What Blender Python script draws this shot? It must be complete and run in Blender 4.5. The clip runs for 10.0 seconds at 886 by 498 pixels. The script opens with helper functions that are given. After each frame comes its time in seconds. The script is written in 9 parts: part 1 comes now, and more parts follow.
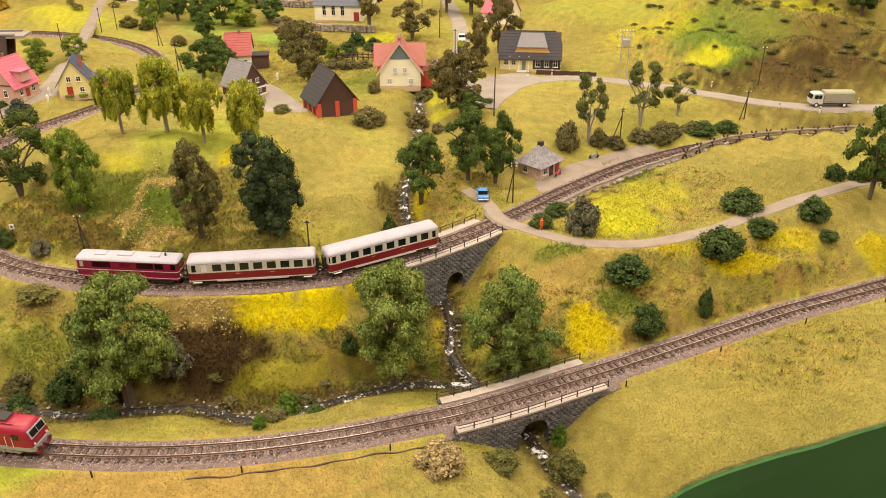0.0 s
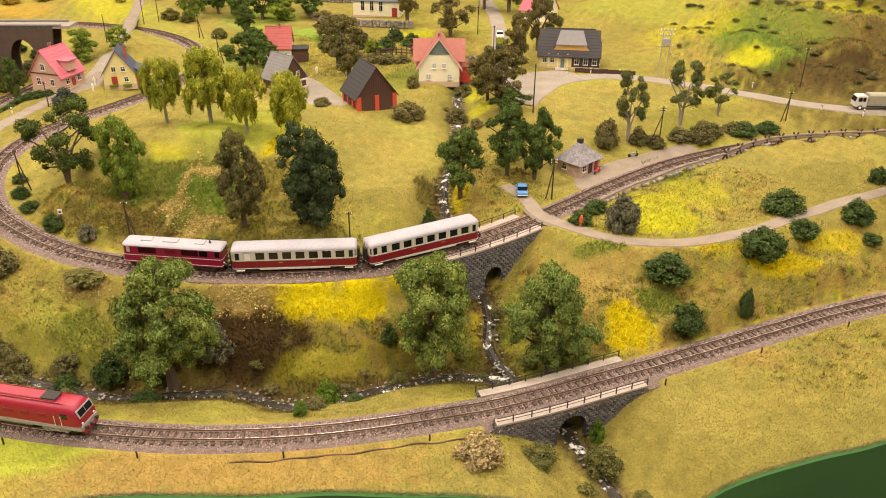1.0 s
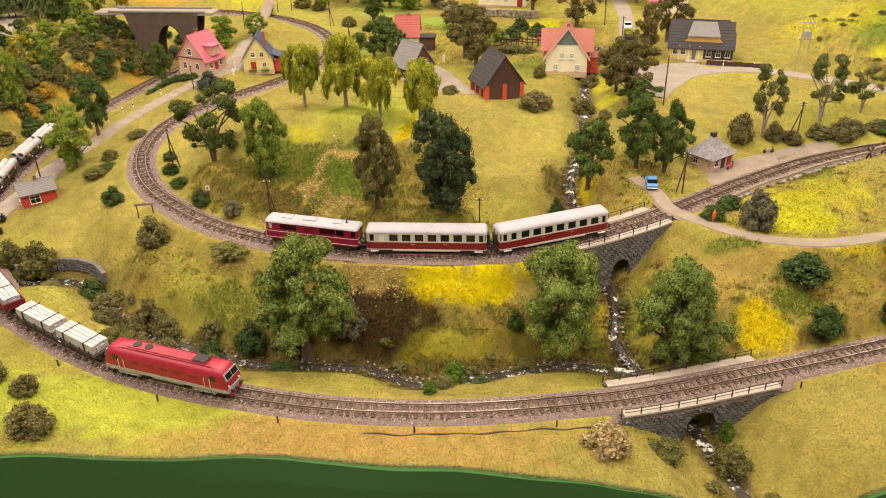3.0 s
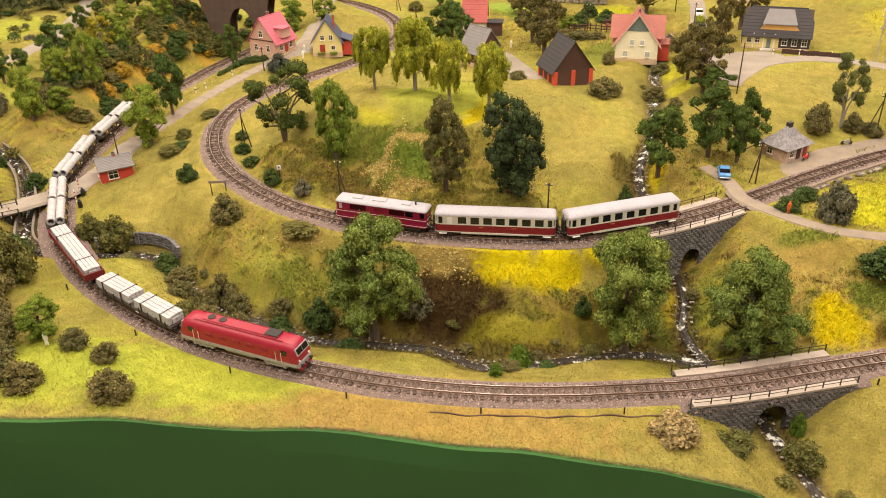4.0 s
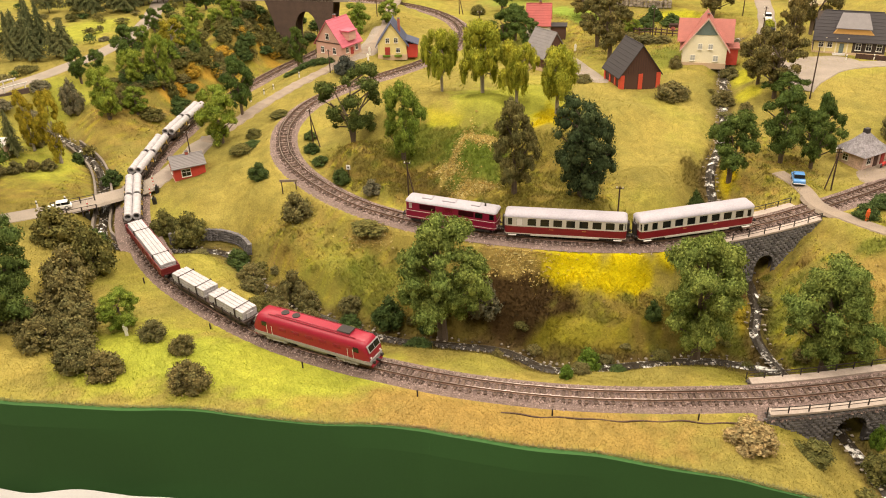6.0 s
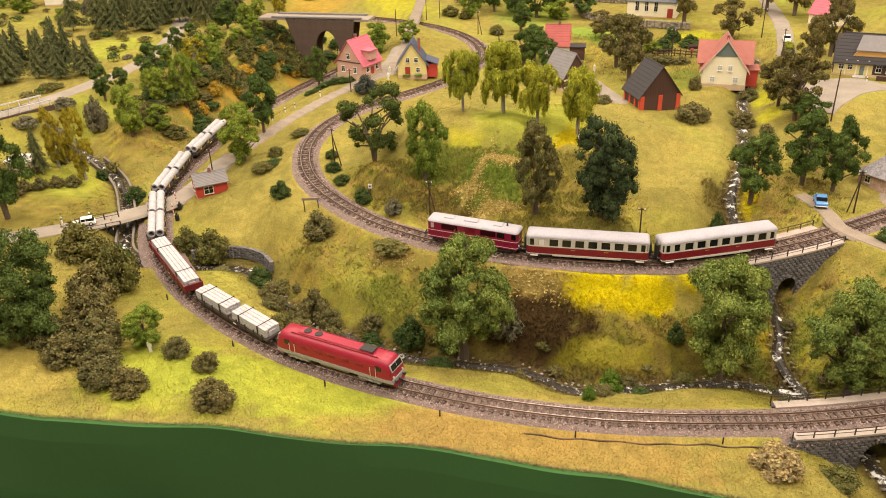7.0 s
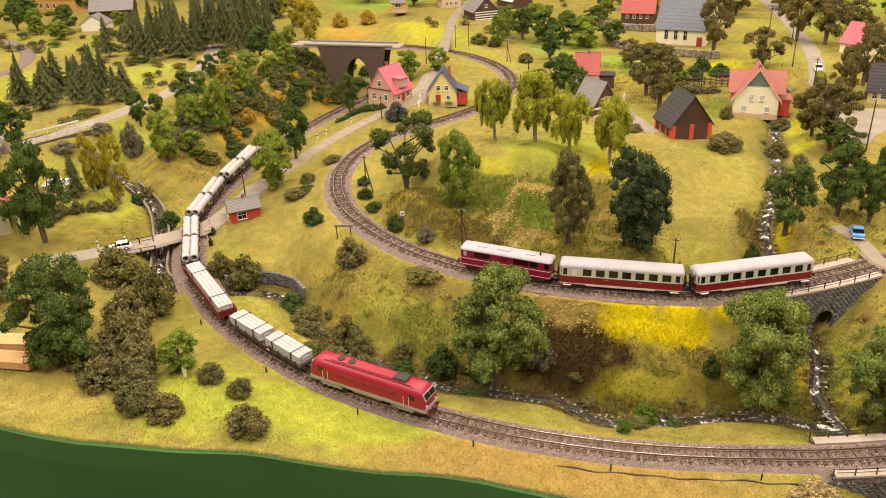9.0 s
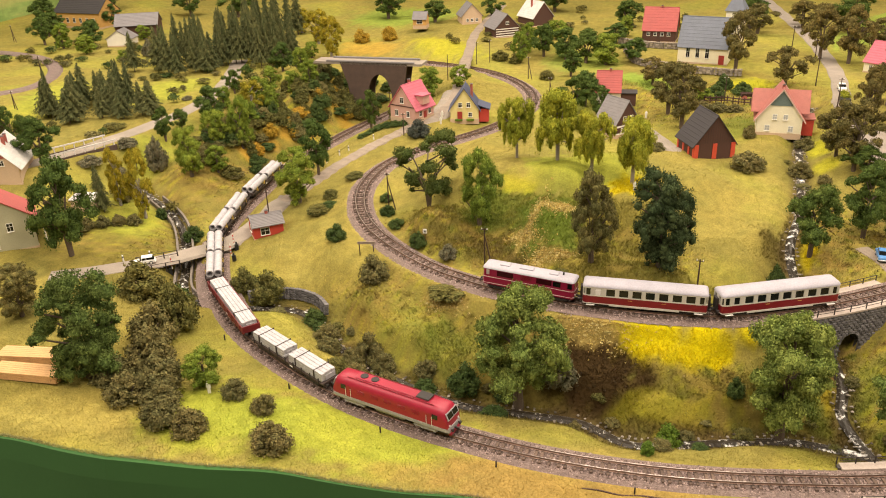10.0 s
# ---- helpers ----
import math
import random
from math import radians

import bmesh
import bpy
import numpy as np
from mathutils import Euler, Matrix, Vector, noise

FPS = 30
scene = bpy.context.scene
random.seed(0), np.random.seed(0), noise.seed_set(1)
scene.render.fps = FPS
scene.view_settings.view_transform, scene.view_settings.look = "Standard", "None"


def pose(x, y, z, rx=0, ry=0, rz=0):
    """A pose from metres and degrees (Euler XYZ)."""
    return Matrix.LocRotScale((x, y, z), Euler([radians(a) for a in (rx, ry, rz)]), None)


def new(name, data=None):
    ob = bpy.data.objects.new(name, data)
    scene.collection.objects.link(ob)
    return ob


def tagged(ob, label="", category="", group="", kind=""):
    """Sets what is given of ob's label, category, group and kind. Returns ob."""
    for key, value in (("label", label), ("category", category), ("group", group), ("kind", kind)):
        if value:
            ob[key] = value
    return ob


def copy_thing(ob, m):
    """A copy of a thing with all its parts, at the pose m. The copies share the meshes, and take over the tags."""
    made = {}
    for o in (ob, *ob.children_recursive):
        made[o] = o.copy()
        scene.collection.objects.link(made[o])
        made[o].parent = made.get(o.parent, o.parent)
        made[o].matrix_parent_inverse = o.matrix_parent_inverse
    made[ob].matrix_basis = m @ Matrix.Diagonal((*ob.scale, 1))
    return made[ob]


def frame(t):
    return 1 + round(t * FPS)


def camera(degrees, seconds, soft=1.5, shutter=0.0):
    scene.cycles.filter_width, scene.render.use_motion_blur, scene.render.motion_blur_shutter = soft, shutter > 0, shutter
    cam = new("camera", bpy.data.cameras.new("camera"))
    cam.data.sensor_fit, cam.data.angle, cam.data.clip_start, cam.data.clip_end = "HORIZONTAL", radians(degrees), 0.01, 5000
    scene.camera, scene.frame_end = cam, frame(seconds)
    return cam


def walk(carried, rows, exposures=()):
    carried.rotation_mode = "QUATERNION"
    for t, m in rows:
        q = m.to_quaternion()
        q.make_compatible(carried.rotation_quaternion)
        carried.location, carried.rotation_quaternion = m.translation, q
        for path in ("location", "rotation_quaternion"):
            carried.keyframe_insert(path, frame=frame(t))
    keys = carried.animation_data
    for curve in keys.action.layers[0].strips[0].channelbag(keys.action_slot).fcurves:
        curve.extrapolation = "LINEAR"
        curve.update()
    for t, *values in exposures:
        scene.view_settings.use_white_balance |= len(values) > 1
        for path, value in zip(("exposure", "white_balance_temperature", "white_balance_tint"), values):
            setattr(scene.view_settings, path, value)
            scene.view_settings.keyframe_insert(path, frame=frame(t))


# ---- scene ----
cam = camera(58.2, 10.0, soft=1.0)
METRES, EYE, TILT, LEAN, TURN = 0.19, 0.652, -28.0, 0.0, 0.0
ROWS = [
    (0.0, 0.0, 0.0, 0.0, 0.0, 0.0, -0.0),
    (0.5, -0.0573, -0.0165, -0.0206, 0.85, 0.02, -0.74),
    (1.0, -0.1196, -0.0267, -0.0408, 1.78, -0.11, -1.33),
    (1.5, -0.1781, -0.035, -0.0514, 3.04, -0.29, -1.89),
    (2.0, -0.2285, -0.0617, -0.0647, 4.74, -0.41, -2.36),
    (2.5, -0.279, -0.1, -0.0679, 6.83, -0.63, -2.98),
    (4.0, -0.4543, -0.1677, -0.1414, 12.76, -2.16, -5.33),
    (4.5, -0.5073, -0.1846, -0.1701, 13.98, -2.59, -5.72),
    (5.0, -0.5436, -0.1871, -0.187, 14.84, -2.8, -5.95),
    (5.5, -0.581, -0.2094, -0.1903, 15.51, -2.6, -6.11),
    (7.0, -0.6983, -0.2758, -0.1768, 16.94, -1.04, -6.81),
    (7.5, -0.7161, -0.2946, -0.1658, 17.23, -0.58, -7.02),
    (8.0, -0.7396, -0.2979, -0.1651, 17.54, -0.18, -7.17),
    (8.5, -0.7594, -0.3067, -0.152, 17.95, 0.08, -7.26),
    (9.0, -0.7877, -0.3161, -0.1475, 18.48, 0.44, -7.39),
    (9.5, -0.8408, -0.3294, -0.1363, 19.05, 0.83, -7.63),
    (10.0, -0.8443, -0.3539, -0.1107, 19.61, 1.21, -7.98),
]
walk(cam, [(t, pose(0, 0, EYE, TILT, LEAN, TURN) @ pose(METRES * x, METRES * y, METRES * z, 90 + pitch, roll, yaw)) for t, x, y, z, yaw, pitch, roll in ROWS])

# ---- light: an exhibition hall lit by ceiling panels ----
FLOOR_Z, CEIL_Z = -0.95, 1.95
HALL = (-4.6, 3.2, -2.2, 5.6)
scene.view_settings.exposure = 0.0
world = bpy.data.worlds.new("hall_air")
scene.world = world
world.use_nodes = True
world.node_tree.nodes["Background"].inputs[0].default_value = (1.0, 0.9, 0.75, 1)
world.node_tree.nodes["Background"].inputs[1].default_value = 0.02
LAMP_WATTS = 36.5
LAMPS = [(x, y) for y in (-0.3, 1.25, 2.8) for x in (-2.4, -0.5, 1.4)]
for lx, ly in LAMPS:
    lamp = bpy.data.lights.new("ceiling_panel", "AREA")
    lamp.shape, lamp.size, lamp.size_y = "RECTANGLE", 1.1, 0.3
    lamp.energy, lamp.color = LAMP_WATTS, (1.0, 0.858, 0.705)
    lob = new("ceiling_panel_light", lamp)
    lob.matrix_world = pose(lx, ly, CEIL_Z - 0.04)


# ---- materials ----
def mat(name, rough=0.7, metal=0.0):
    m = bpy.data.materials.new(name)
    m.use_nodes = True
    nt = m.node_tree
    b = nt.nodes["Principled BSDF"]
    b.inputs["Roughness"].default_value = rough
    b.inputs["Metallic"].default_value = metal
    return m, nt, b


def node(nt, kind, **kw):
    n = nt.nodes.new(kind)
    for k, v in kw.items():
        n.inputs[k].default_value = v
    return n


def ramp(nt, fac, stops):
    r = nt.nodes.new("ShaderNodeValToRGB")
    while len(r.color_ramp.elements) < len(stops):
        r.color_ramp.elements.new(0.5)
    for e, (p, c) in zip(r.color_ramp.elements, stops):
        e.position, e.color = p, (*c, 1)
    nt.links.new(fac, r.inputs[0])
    return r.outputs[0]


def mixc(nt, fac, a, b, mode="MIX"):
    n = nt.nodes.new("ShaderNodeMix")
    n.data_type, n.blend_type = "RGBA", mode
    for sock, val in ((n.inputs[0], fac), (n.inputs[6], a), (n.inputs[7], b)):
        if hasattr(val, "is_linked"):
            nt.links.new(val, sock)
        else:
            sock.default_value = val if isinstance(val, (int, float)) else (*val, 1)
    return n.outputs[2]


def painted(name, col, rough=0.5, var=0.18, scale=60.0, bump=0.15, metal=0.0, detail=420.0, piece=0.0, dist=0.0006):
    """A surface of one paint or stuff with stains, fine grain and relief."""
    m, nt, b = mat(name, rough, metal)
    tc = nt.nodes.new("ShaderNodeTexCoord")
    n1 = node(nt, "ShaderNodeTexNoise", Scale=scale, Detail=5.0)
    n2 = node(nt, "ShaderNodeTexNoise", Scale=detail, Detail=3.0)
    nt.links.new(tc.outputs["Object"], n1.inputs["Vector"])
    nt.links.new(tc.outputs["Object"], n2.inputs["Vector"])
    lo = tuple(c * (1 - var * 1.6) for c in col)
    hi = tuple(min(1, c * (1 + var)) for c in col)
    c1 = ramp(nt, n1.outputs[0], [(0.3, lo), (0.7, hi)])
    c2 = mixc(nt, 0.5, c1, ramp(nt, n2.outputs[0], [(0.3, lo), (0.7, hi)]))
    if piece:
        oi = nt.nodes.new("ShaderNodeObjectInfo")
        c2 = mixc(nt, 1.0, c2, ramp(nt, oi.outputs["Random"], [(0, (1 - piece,) * 3), (1, (1 + piece * 0.4,) * 3)]), "MULTIPLY")
    nt.links.new(c2, b.inputs["Base Color"])
    rr = nt.nodes.new("ShaderNodeMapRange")
    rr.inputs["To Min"].default_value, rr.inputs["To Max"].default_value = max(0.05, rough - 0.12), min(1, rough + 0.12)
    nt.links.new(n1.outputs[0], rr.inputs[0])
    nt.links.new(rr.outputs[0], b.inputs["Roughness"])
    if bump:
        bp = node(nt, "ShaderNodeBump", Strength=bump, Distance=dist)
        nt.links.new(n2.outputs[0], bp.inputs["Height"])
        nt.links.new(bp.outputs[0], b.inputs["Normal"])
    return m


def leafy(name, dark, light, rough=0.85):
    """Foam foliage: colour varies from flake to flake, from clump to clump and from plant to plant."""
    m, nt, b = mat(name, rough)
    g = nt.nodes.new("ShaderNodeNewGeometry")
    tc = nt.nodes.new("ShaderNodeTexCoord")
    n1 = node(nt, "ShaderNodeTexNoise", Scale=38.0, Detail=3.0)
    n2 = node(nt, "ShaderNodeTexNoise", Scale=6.5, Detail=2.0)
    for n in (n1, n2):
        nt.links.new(tc.outputs["Object"], n.inputs["Vector"])
    deep = tuple(c * 0.55 for c in dark)
    c1 = ramp(nt, g.outputs["Random Per Island"], [(0.0, deep), (0.75, light), (1.0, tuple(min(1, c * 1.22) for c in light))])
    c2 = ramp(nt, n1.outputs[0], [(0.3, deep), (0.7, light)])
    oi = nt.nodes.new("ShaderNodeObjectInfo")
    tint = ramp(nt, oi.outputs["Random"], [(0, (0.86, 0.9, 0.9)), (1, (1.1, 1.05, 1.0))])
    clump = ramp(nt, n2.outputs[0], [(0.35, (0.80, 0.86, 0.84)), (0.65, (1.18, 1.10, 1.02))])
    c3 = mixc(nt, 1.0, mixc(nt, 0.5, c1, c2), tint, "MULTIPLY")
    nt.links.new(mixc(nt, 1.0, c3, clump, "MULTIPLY"), b.inputs["Base Color"])
    b.inputs["Specular IOR Level"].default_value = 0.15
    return m


# ---- mesh helpers ----
def mesh_ob(name, verts, faces, material, parent=None, label="", smooth=False):
    me = bpy.data.meshes.new(name)
    me.from_pydata([tuple(map(float, v)) for v in verts], [], [tuple(map(int, f)) for f in faces])
    for mm in (material if isinstance(material, (list, tuple)) else [material]):
        me.materials.append(mm)
    if smooth:
        me.polygons.foreach_set("use_smooth", [True] * len(me.polygons))
    ob = new(name, me)
    if parent is not None:
        ob.parent = parent
    if label:
        ob["label"] = label
    return ob


def part(name, bm, material, parent, label="", smooth=False):
    me = bpy.data.meshes.new(name)
    bm.normal_update()
    bm.to_mesh(me)
    bm.free()
    me.materials.append(material)
    if smooth:
        me.polygons.foreach_set("use_smooth", [True] * len(me.polygons))
        me.set_sharp_from_angle(angle=radians(40))
    ob = new(name, me)
    if parent is not None:
        ob.parent = parent
    if label:
        ob["label"] = label
    return ob


def empty(name, m, label, category, group="", kind=""):
    ob = new(name)
    ob.empty_display_size = 0.01
    ob.matrix_world = m
    return tagged(ob, label, category, group, kind)


def box(bm, x0, x1, y0, y1, z0, z1, bevel=0.0, m=None):
    vs = [bm.verts.new(p) for p in ((x0, y0, z0), (x1, y0, z0), (x1, y1, z0), (x0, y1, z0), (x0, y0, z1), (x1, y0, z1), (x1, y1, z1), (x0, y1, z1))]
    fs = [bm.faces.new([vs[i] for i in f]) for f in ((0, 3, 2, 1), (4, 5, 6, 7), (0, 1, 5, 4), (1, 2, 6, 5), (2, 3, 7, 6), (3, 0, 4, 7))]
    if bevel:
        es = list({e for f in fs for e in f.edges})
        r = bmesh.ops.bevel(bm, geom=es, offset=bevel, segments=1, affect="EDGES")
        vs = list({v for f in r["faces"] for v in f.verts} | {v for v in vs if v.is_valid})
    if m is not None:
        bmesh.ops.transform(bm, matrix=m, verts=[v for v in vs if v.is_valid])
    return bm


def prism(bm, poly, axis, a, b):
    """A polygon of (u, v) drawn out from a to b along axis: 'x' gives (u, v) = (y, z), 'y' gives (x, z), 'z' gives (x, y)."""
    def at(u, v, w):
        return {"x": (w, u, v), "y": (u, w, v), "z": (u, v, w)}[axis]
    p0 = [bm.verts.new(at(u, v, a)) for u, v in poly]
    p1 = [bm.verts.new(at(u, v, b)) for u, v in poly]
    n = len(poly)
    bm.faces.new(p0)
    bm.faces.new(p1[::-1])
    for i in range(n):
        bm.faces.new((p0[i], p1[i], p1[(i + 1) % n], p0[(i + 1) % n]))
    bmesh.ops.recalc_face_normals(bm, faces=bm.faces)
    return bm


def rod(bm, p, q, r0, r1=None, n=8):
    """A tapered rod from p to q."""
    r1 = r0 if r1 is None else r1
    p, q = Vector(p), Vector(q)
    rot = (q - p).to_track_quat("Z", "Y").to_matrix()
    rings = []
    for c, r in ((p, r0), (q, r1)):
        rings.append([bm.verts.new(c + rot @ Vector((r * math.cos(2 * math.pi * i / n), r * math.sin(2 * math.pi * i / n), 0))) for i in range(n)])
    for i in range(n):
        bm.faces.new((rings[0][i], rings[0][(i + 1) % n], rings[1][(i + 1) % n], rings[1][i]))
    bm.faces.new(rings[0][::-1])
    bm.faces.new(rings[1])
    return bm



# ---- the lie of the land ----
def spline(pts, step):
    """A smooth curve through pts, resampled at about step."""
    p = np.array(pts, float)
    p = np.vstack([2 * p[0] - p[1], p, 2 * p[-1] - p[-2]])
    out = []
    for i in range(1, len(p) - 2):
        n = max(1, int(round(np.linalg.norm(p[i + 1] - p[i]) / 0.004)))
        t = np.arange(n)[:, None] / n
        a, b, c, d = p[i - 1], p[i], p[i + 1], p[i + 2]
        out.append(0.5 * (2 * b + (c - a) * t + (2 * a - 5 * b + 4 * c - d) * t * t + (3 * b - a - 3 * c + d) * t ** 3))
    q = np.vstack(out + [p[-2:-1]])
    s = np.concatenate([[0], np.cumsum(np.linalg.norm(np.diff(q, axis=0), axis=1))])
    u = np.linspace(0, s[-1], max(2, int(round(s[-1] / step)) + 1))
    return np.column_stack([np.interp(u, s, q[:, k]) for k in range(q.shape[1])])


# rail tops, from the far right end to the left
LOW = [(1.25, 1.33, 0), (1.0, 1.23, 0), (0.86, 1.172, 0), (0.64, 1.080, 0), (0.534, 1.036, 0), (0.432, 0.987, 0), (0.335, 0.939, 0), (0.245, 0.895, 0),
       (0.163, 0.857, 0), (0.085, 0.820, 0), (0.011, 0.790, 0), (-0.06, 0.768, 0), (-0.12, 0.751, 0), (-0.19, 0.735, 0), (-0.256, 0.725, 0),
       (-0.33, 0.719, 0), (-0.405, 0.719, 0), (-0.51, 0.727, 0), (-0.594, 0.740, 0), (-0.66, 0.755, 0.002), (-0.72, 0.773, 0.006), (-0.78, 0.796, 0.010),
       (-0.85, 0.828, 0.015), (-0.905, 0.862, 0.019), (-0.96, 0.905, 0.023), (-1.01, 0.955, 0.027), (-1.055, 1.015, 0.031), (-1.097, 1.085, 0.035),
       (-1.13, 1.16, 0.038), (-1.15, 1.25, 0.042), (-1.172, 1.38, 0.046), (-1.182, 1.46, 0.05), (-1.178, 1.56, 0.053), (-1.168, 1.66, 0.056), (-1.160, 1.75, 0.058), (-1.147, 1.83, 0.060), (-1.132, 1.91, 0.060), (-1.122, 2.00, 0.060)]
HIGH = [(1.25, 1.655, 0.064), (1.05, 1.64, 0.064), (0.845, 1.608, 0.066), (0.735, 1.583, 0.070), (0.635, 1.562, 0.077), (0.542, 1.53, 0.082), (0.453, 1.482, 0.084),
        (0.342, 1.41, 0.084), (0.218, 1.304, 0.082), (0.151, 1.238, 0.081), (0.09, 1.181, 0.080), (0.032, 1.131, 0.079), (-0.03, 1.085, 0.078), (-0.09, 1.048, 0.077),
        (-0.153, 1.020, 0.075), (-0.233, 1.000, 0.075), (-0.313, 0.991, 0.075), (-0.395, 0.988, 0.076), (-0.478, 0.991, 0.078), (-0.54, 1.000, 0.080)]
HIGH += [(-0.613, 1.020, 0.083), (-0.693, 1.058, 0.088), (-0.775, 1.118, 0.093), (-0.834, 1.190, 0.098), (-0.875, 1.285, 0.103), (-0.884, 1.40, 0.108),
         (-0.850, 1.505, 0.113), (-0.787, 1.60, 0.118), (-0.735, 1.70, 0.120), (-0.70, 1.82, 0.122), (-0.70, 1.95, 0.125), (-0.755, 2.08, 0.125),
         (-0.843, 2.187, 0.125), (-0.964, 2.27, 0.125), (-1.15, 2.33, 0.125), (-1.4, 2.34, 0.125)]
# water levels, downhill
BROOK = [(-0.02, 2.05, 0.118), (-0.05, 1.80, 0.112), (-0.05, 1.60, 0.106), (-0.052, 1.42, 0.090), (-0.068, 1.27, 0.074), (-0.040, 1.17, 0.022), (-0.004, 1.085, -0.002),
         (0.012, 1.015, -0.014), (0.012, 0.96, -0.030), (0.045, 0.905, -0.045), (0.090, 0.852, -0.056), (0.126, 0.79, -0.064), (0.163, 0.72, -0.073), (0.205, 0.63, -0.085)]
BECK = [(-1.46, 1.27, 0.048), (-1.355, 1.225, 0.036), (-1.24, 1.15, 0.027), (-1.15, 1.05, 0.014), (-1.06, 0.93, 0.002), (-0.96, 0.93, -0.002), (-0.84, 0.955, -0.006), (-0.73, 0.885, -0.014),
        (-0.62, 0.845, -0.024), (-0.5, 0.825, -0.032), (-0.40, 0.842, -0.038), (-0.33, 0.85, -0.041), (-0.25, 0.828, -0.043), (-0.143, 0.872, -0.045), (-0.05, 0.905, -0.045), (0.045, 0.905, -0.046)]
# ways: middle line and height
FOOTWAY = [(0.04, 1.29, 0.084), (0.075, 1.235, 0.083), (0.099, 1.176, 0.080), (0.159, 1.135, 0.076), (0.235, 1.102, 0.075), (0.324, 1.106, 0.075), (0.424, 1.145, 0.075),
           (0.542, 1.220, 0.075), (0.669, 1.295, 0.075), (0.818, 1.359, 0.076), (1.1, 1.43, 0.08)]
HILLROAD = [(0.09, 1.60, 0.132), (0.13, 1.70, 0.134), (0.20, 1.79, 0.134), (0.326, 1.86, 0.122), (0.49, 1.844, 0.110), (0.61, 1.79, 0.105), (0.716, 1.726, 0.105), (0.825, 1.69, 0.105), (0.961, 1.69, 0.105), (1.25, 1.71, 0.105)]
VALLEYROAD = [(-1.04, 1.26, 0.066), (-1.052, 1.18, 0.050), (-1.062, 1.12, 0.041), (-1.08, 1.07, 0.037), (-1.11, 1.03, 0.036), (-1.18, 0.95, 0.036), (-1.30, 0.86, 0.036)]
LANE = [(-1.04, 1.24, 0.065), (-1.015, 1.36, 0.082), (-0.99, 1.47, 0.095), (-0.955, 1.57, 0.108), (-0.915, 1.65, 0.122), (-0.88, 1.75, 0.132), (-0.90, 1.90, 0.135), (-0.96, 2.10, 0.137), (-1.04, 2.40, 0.14), (-1.128, 2.75, 0.15), (-1.2, 3.3, 0.16)]
STREET = [(0.06, 1.62, 0.133), (0.06, 1.75, 0.135), (0.045, 1.94, 0.137), (0.048, 2.355, 0.14), (0.0, 2.75, 0.15), (-0.061, 3.055, 0.16), (-0.165, 3.578, 0.17)]
WESTROAD = [(-1.68, 1.05, 0.12), (-1.60, 1.20, 0.125), (-1.565, 1.33, 0.128), (-1.545, 1.46, 0.13), (-1.54, 1.62, 0.133), (-1.60, 1.85, 0.137), (-1.75, 2.15, 0.14)]
FARLOOP = [(-3.0, 2.13, 0.135), (-2.6, 2.085, 0.135), (-2.36, 1.96, 0.135), (-2.22, 1.79, 0.135), (-2.20, 1.66, 0.135), (-2.30, 1.55, 0.135), (-2.5, 1.48, 0.135)]
# hills, slopes and flats: x, y, height
KNOLL = [(-0.368, 1.088, 0.096), (-0.563, 1.334, 0.172), (-0.483, 1.332, 0.175), (-0.592, 1.06, 0.102), (-0.334, 1.284, 0.150), (-0.266, 1.093, 0.100), (-0.661, 1.139, 0.135),
         (-0.40, 1.40, 0.172), (-0.62, 1.30, 0.168), (-0.70, 1.32, 0.150), (-0.55, 1.45, 0.165), (-0.25, 1.45, 0.132), (-0.46, 1.2, 0.140), (-0.15, 1.2, 0.098), (-0.10, 1.30, 0.105), (-0.68, 1.55, 0.135), (-0.30, 1.56, 0.125)]
BANKS = [(-0.257, 0.954, 0.040), (-0.607, 0.911, 0.036), (-0.886, 0.965, 0.034), (-0.8, 1.06, 0.078), (0.288, 0.975, 0.030), (0.38, 1.005, 0.034), (0.2, 1.02, 0.040), (-0.408, 0.81, -0.016),
         (-0.20, 0.80, -0.012), (-0.10, 0.81, -0.012), (-0.52, 0.79, -0.014), (-0.064, 0.945, 0.005), (0.10, 0.95, 0.004), (0.11, 1.03, 0.038), (0.55, 1.12, 0.045), (0.75, 1.2, 0.045), (-0.4, 0.92, 0.018),
         (-0.14, 0.95, 0.018), (-0.93, 1.08, 0.052), (-0.88, 1.14, 0.075), (-0.70, 0.96, 0.055), (-0.95, 1.25, 0.082), (-1.02, 1.14, 0.045), (-0.52, 0.90, 0.016), (-0.3, 0.9, 0.006), (-0.62, 0.80, -0.004)]
MEADOWS = [(-0.675, 0.60, 0.020), (-0.78, 0.65, 0.024), (-0.45, 0.64, 0.004), (-0.2, 0.67, -0.006), (-0.02, 0.70, -0.010), (0.3, 0.80, -0.012), (0.5, 0.88, -0.012), (0.8, 1.0, -0.01), (-1.0, 0.62, 0.03), (-1.1, 0.7, 0.034), (-1.3, 0.6, 0.035),
           (-1.02, 0.80, 0.034), (0.3, 1.25, 0.088), (0.45, 1.35, 0.092), (0.65, 1.46, 0.090), (0.9, 1.5, 0.093), (0.475, 1.435, 0.084), (0.545, 1.483, 0.098), (0.62, 1.508, 0.106), (0.70, 1.525, 0.110), (0.78, 1.54, 0.112), (0.86, 1.555, 0.115), (1.0, 1.58, 0.115), (0.25, 1.20, 0.084), (0.25, 1.55, 0.115), (0.4, 1.62, 0.122), (0.2, 1.62, 0.130), (-1.3, 1.0, 0.045), (-1.35, 1.2, 0.07), (-1.5, 1.0, 0.08)]
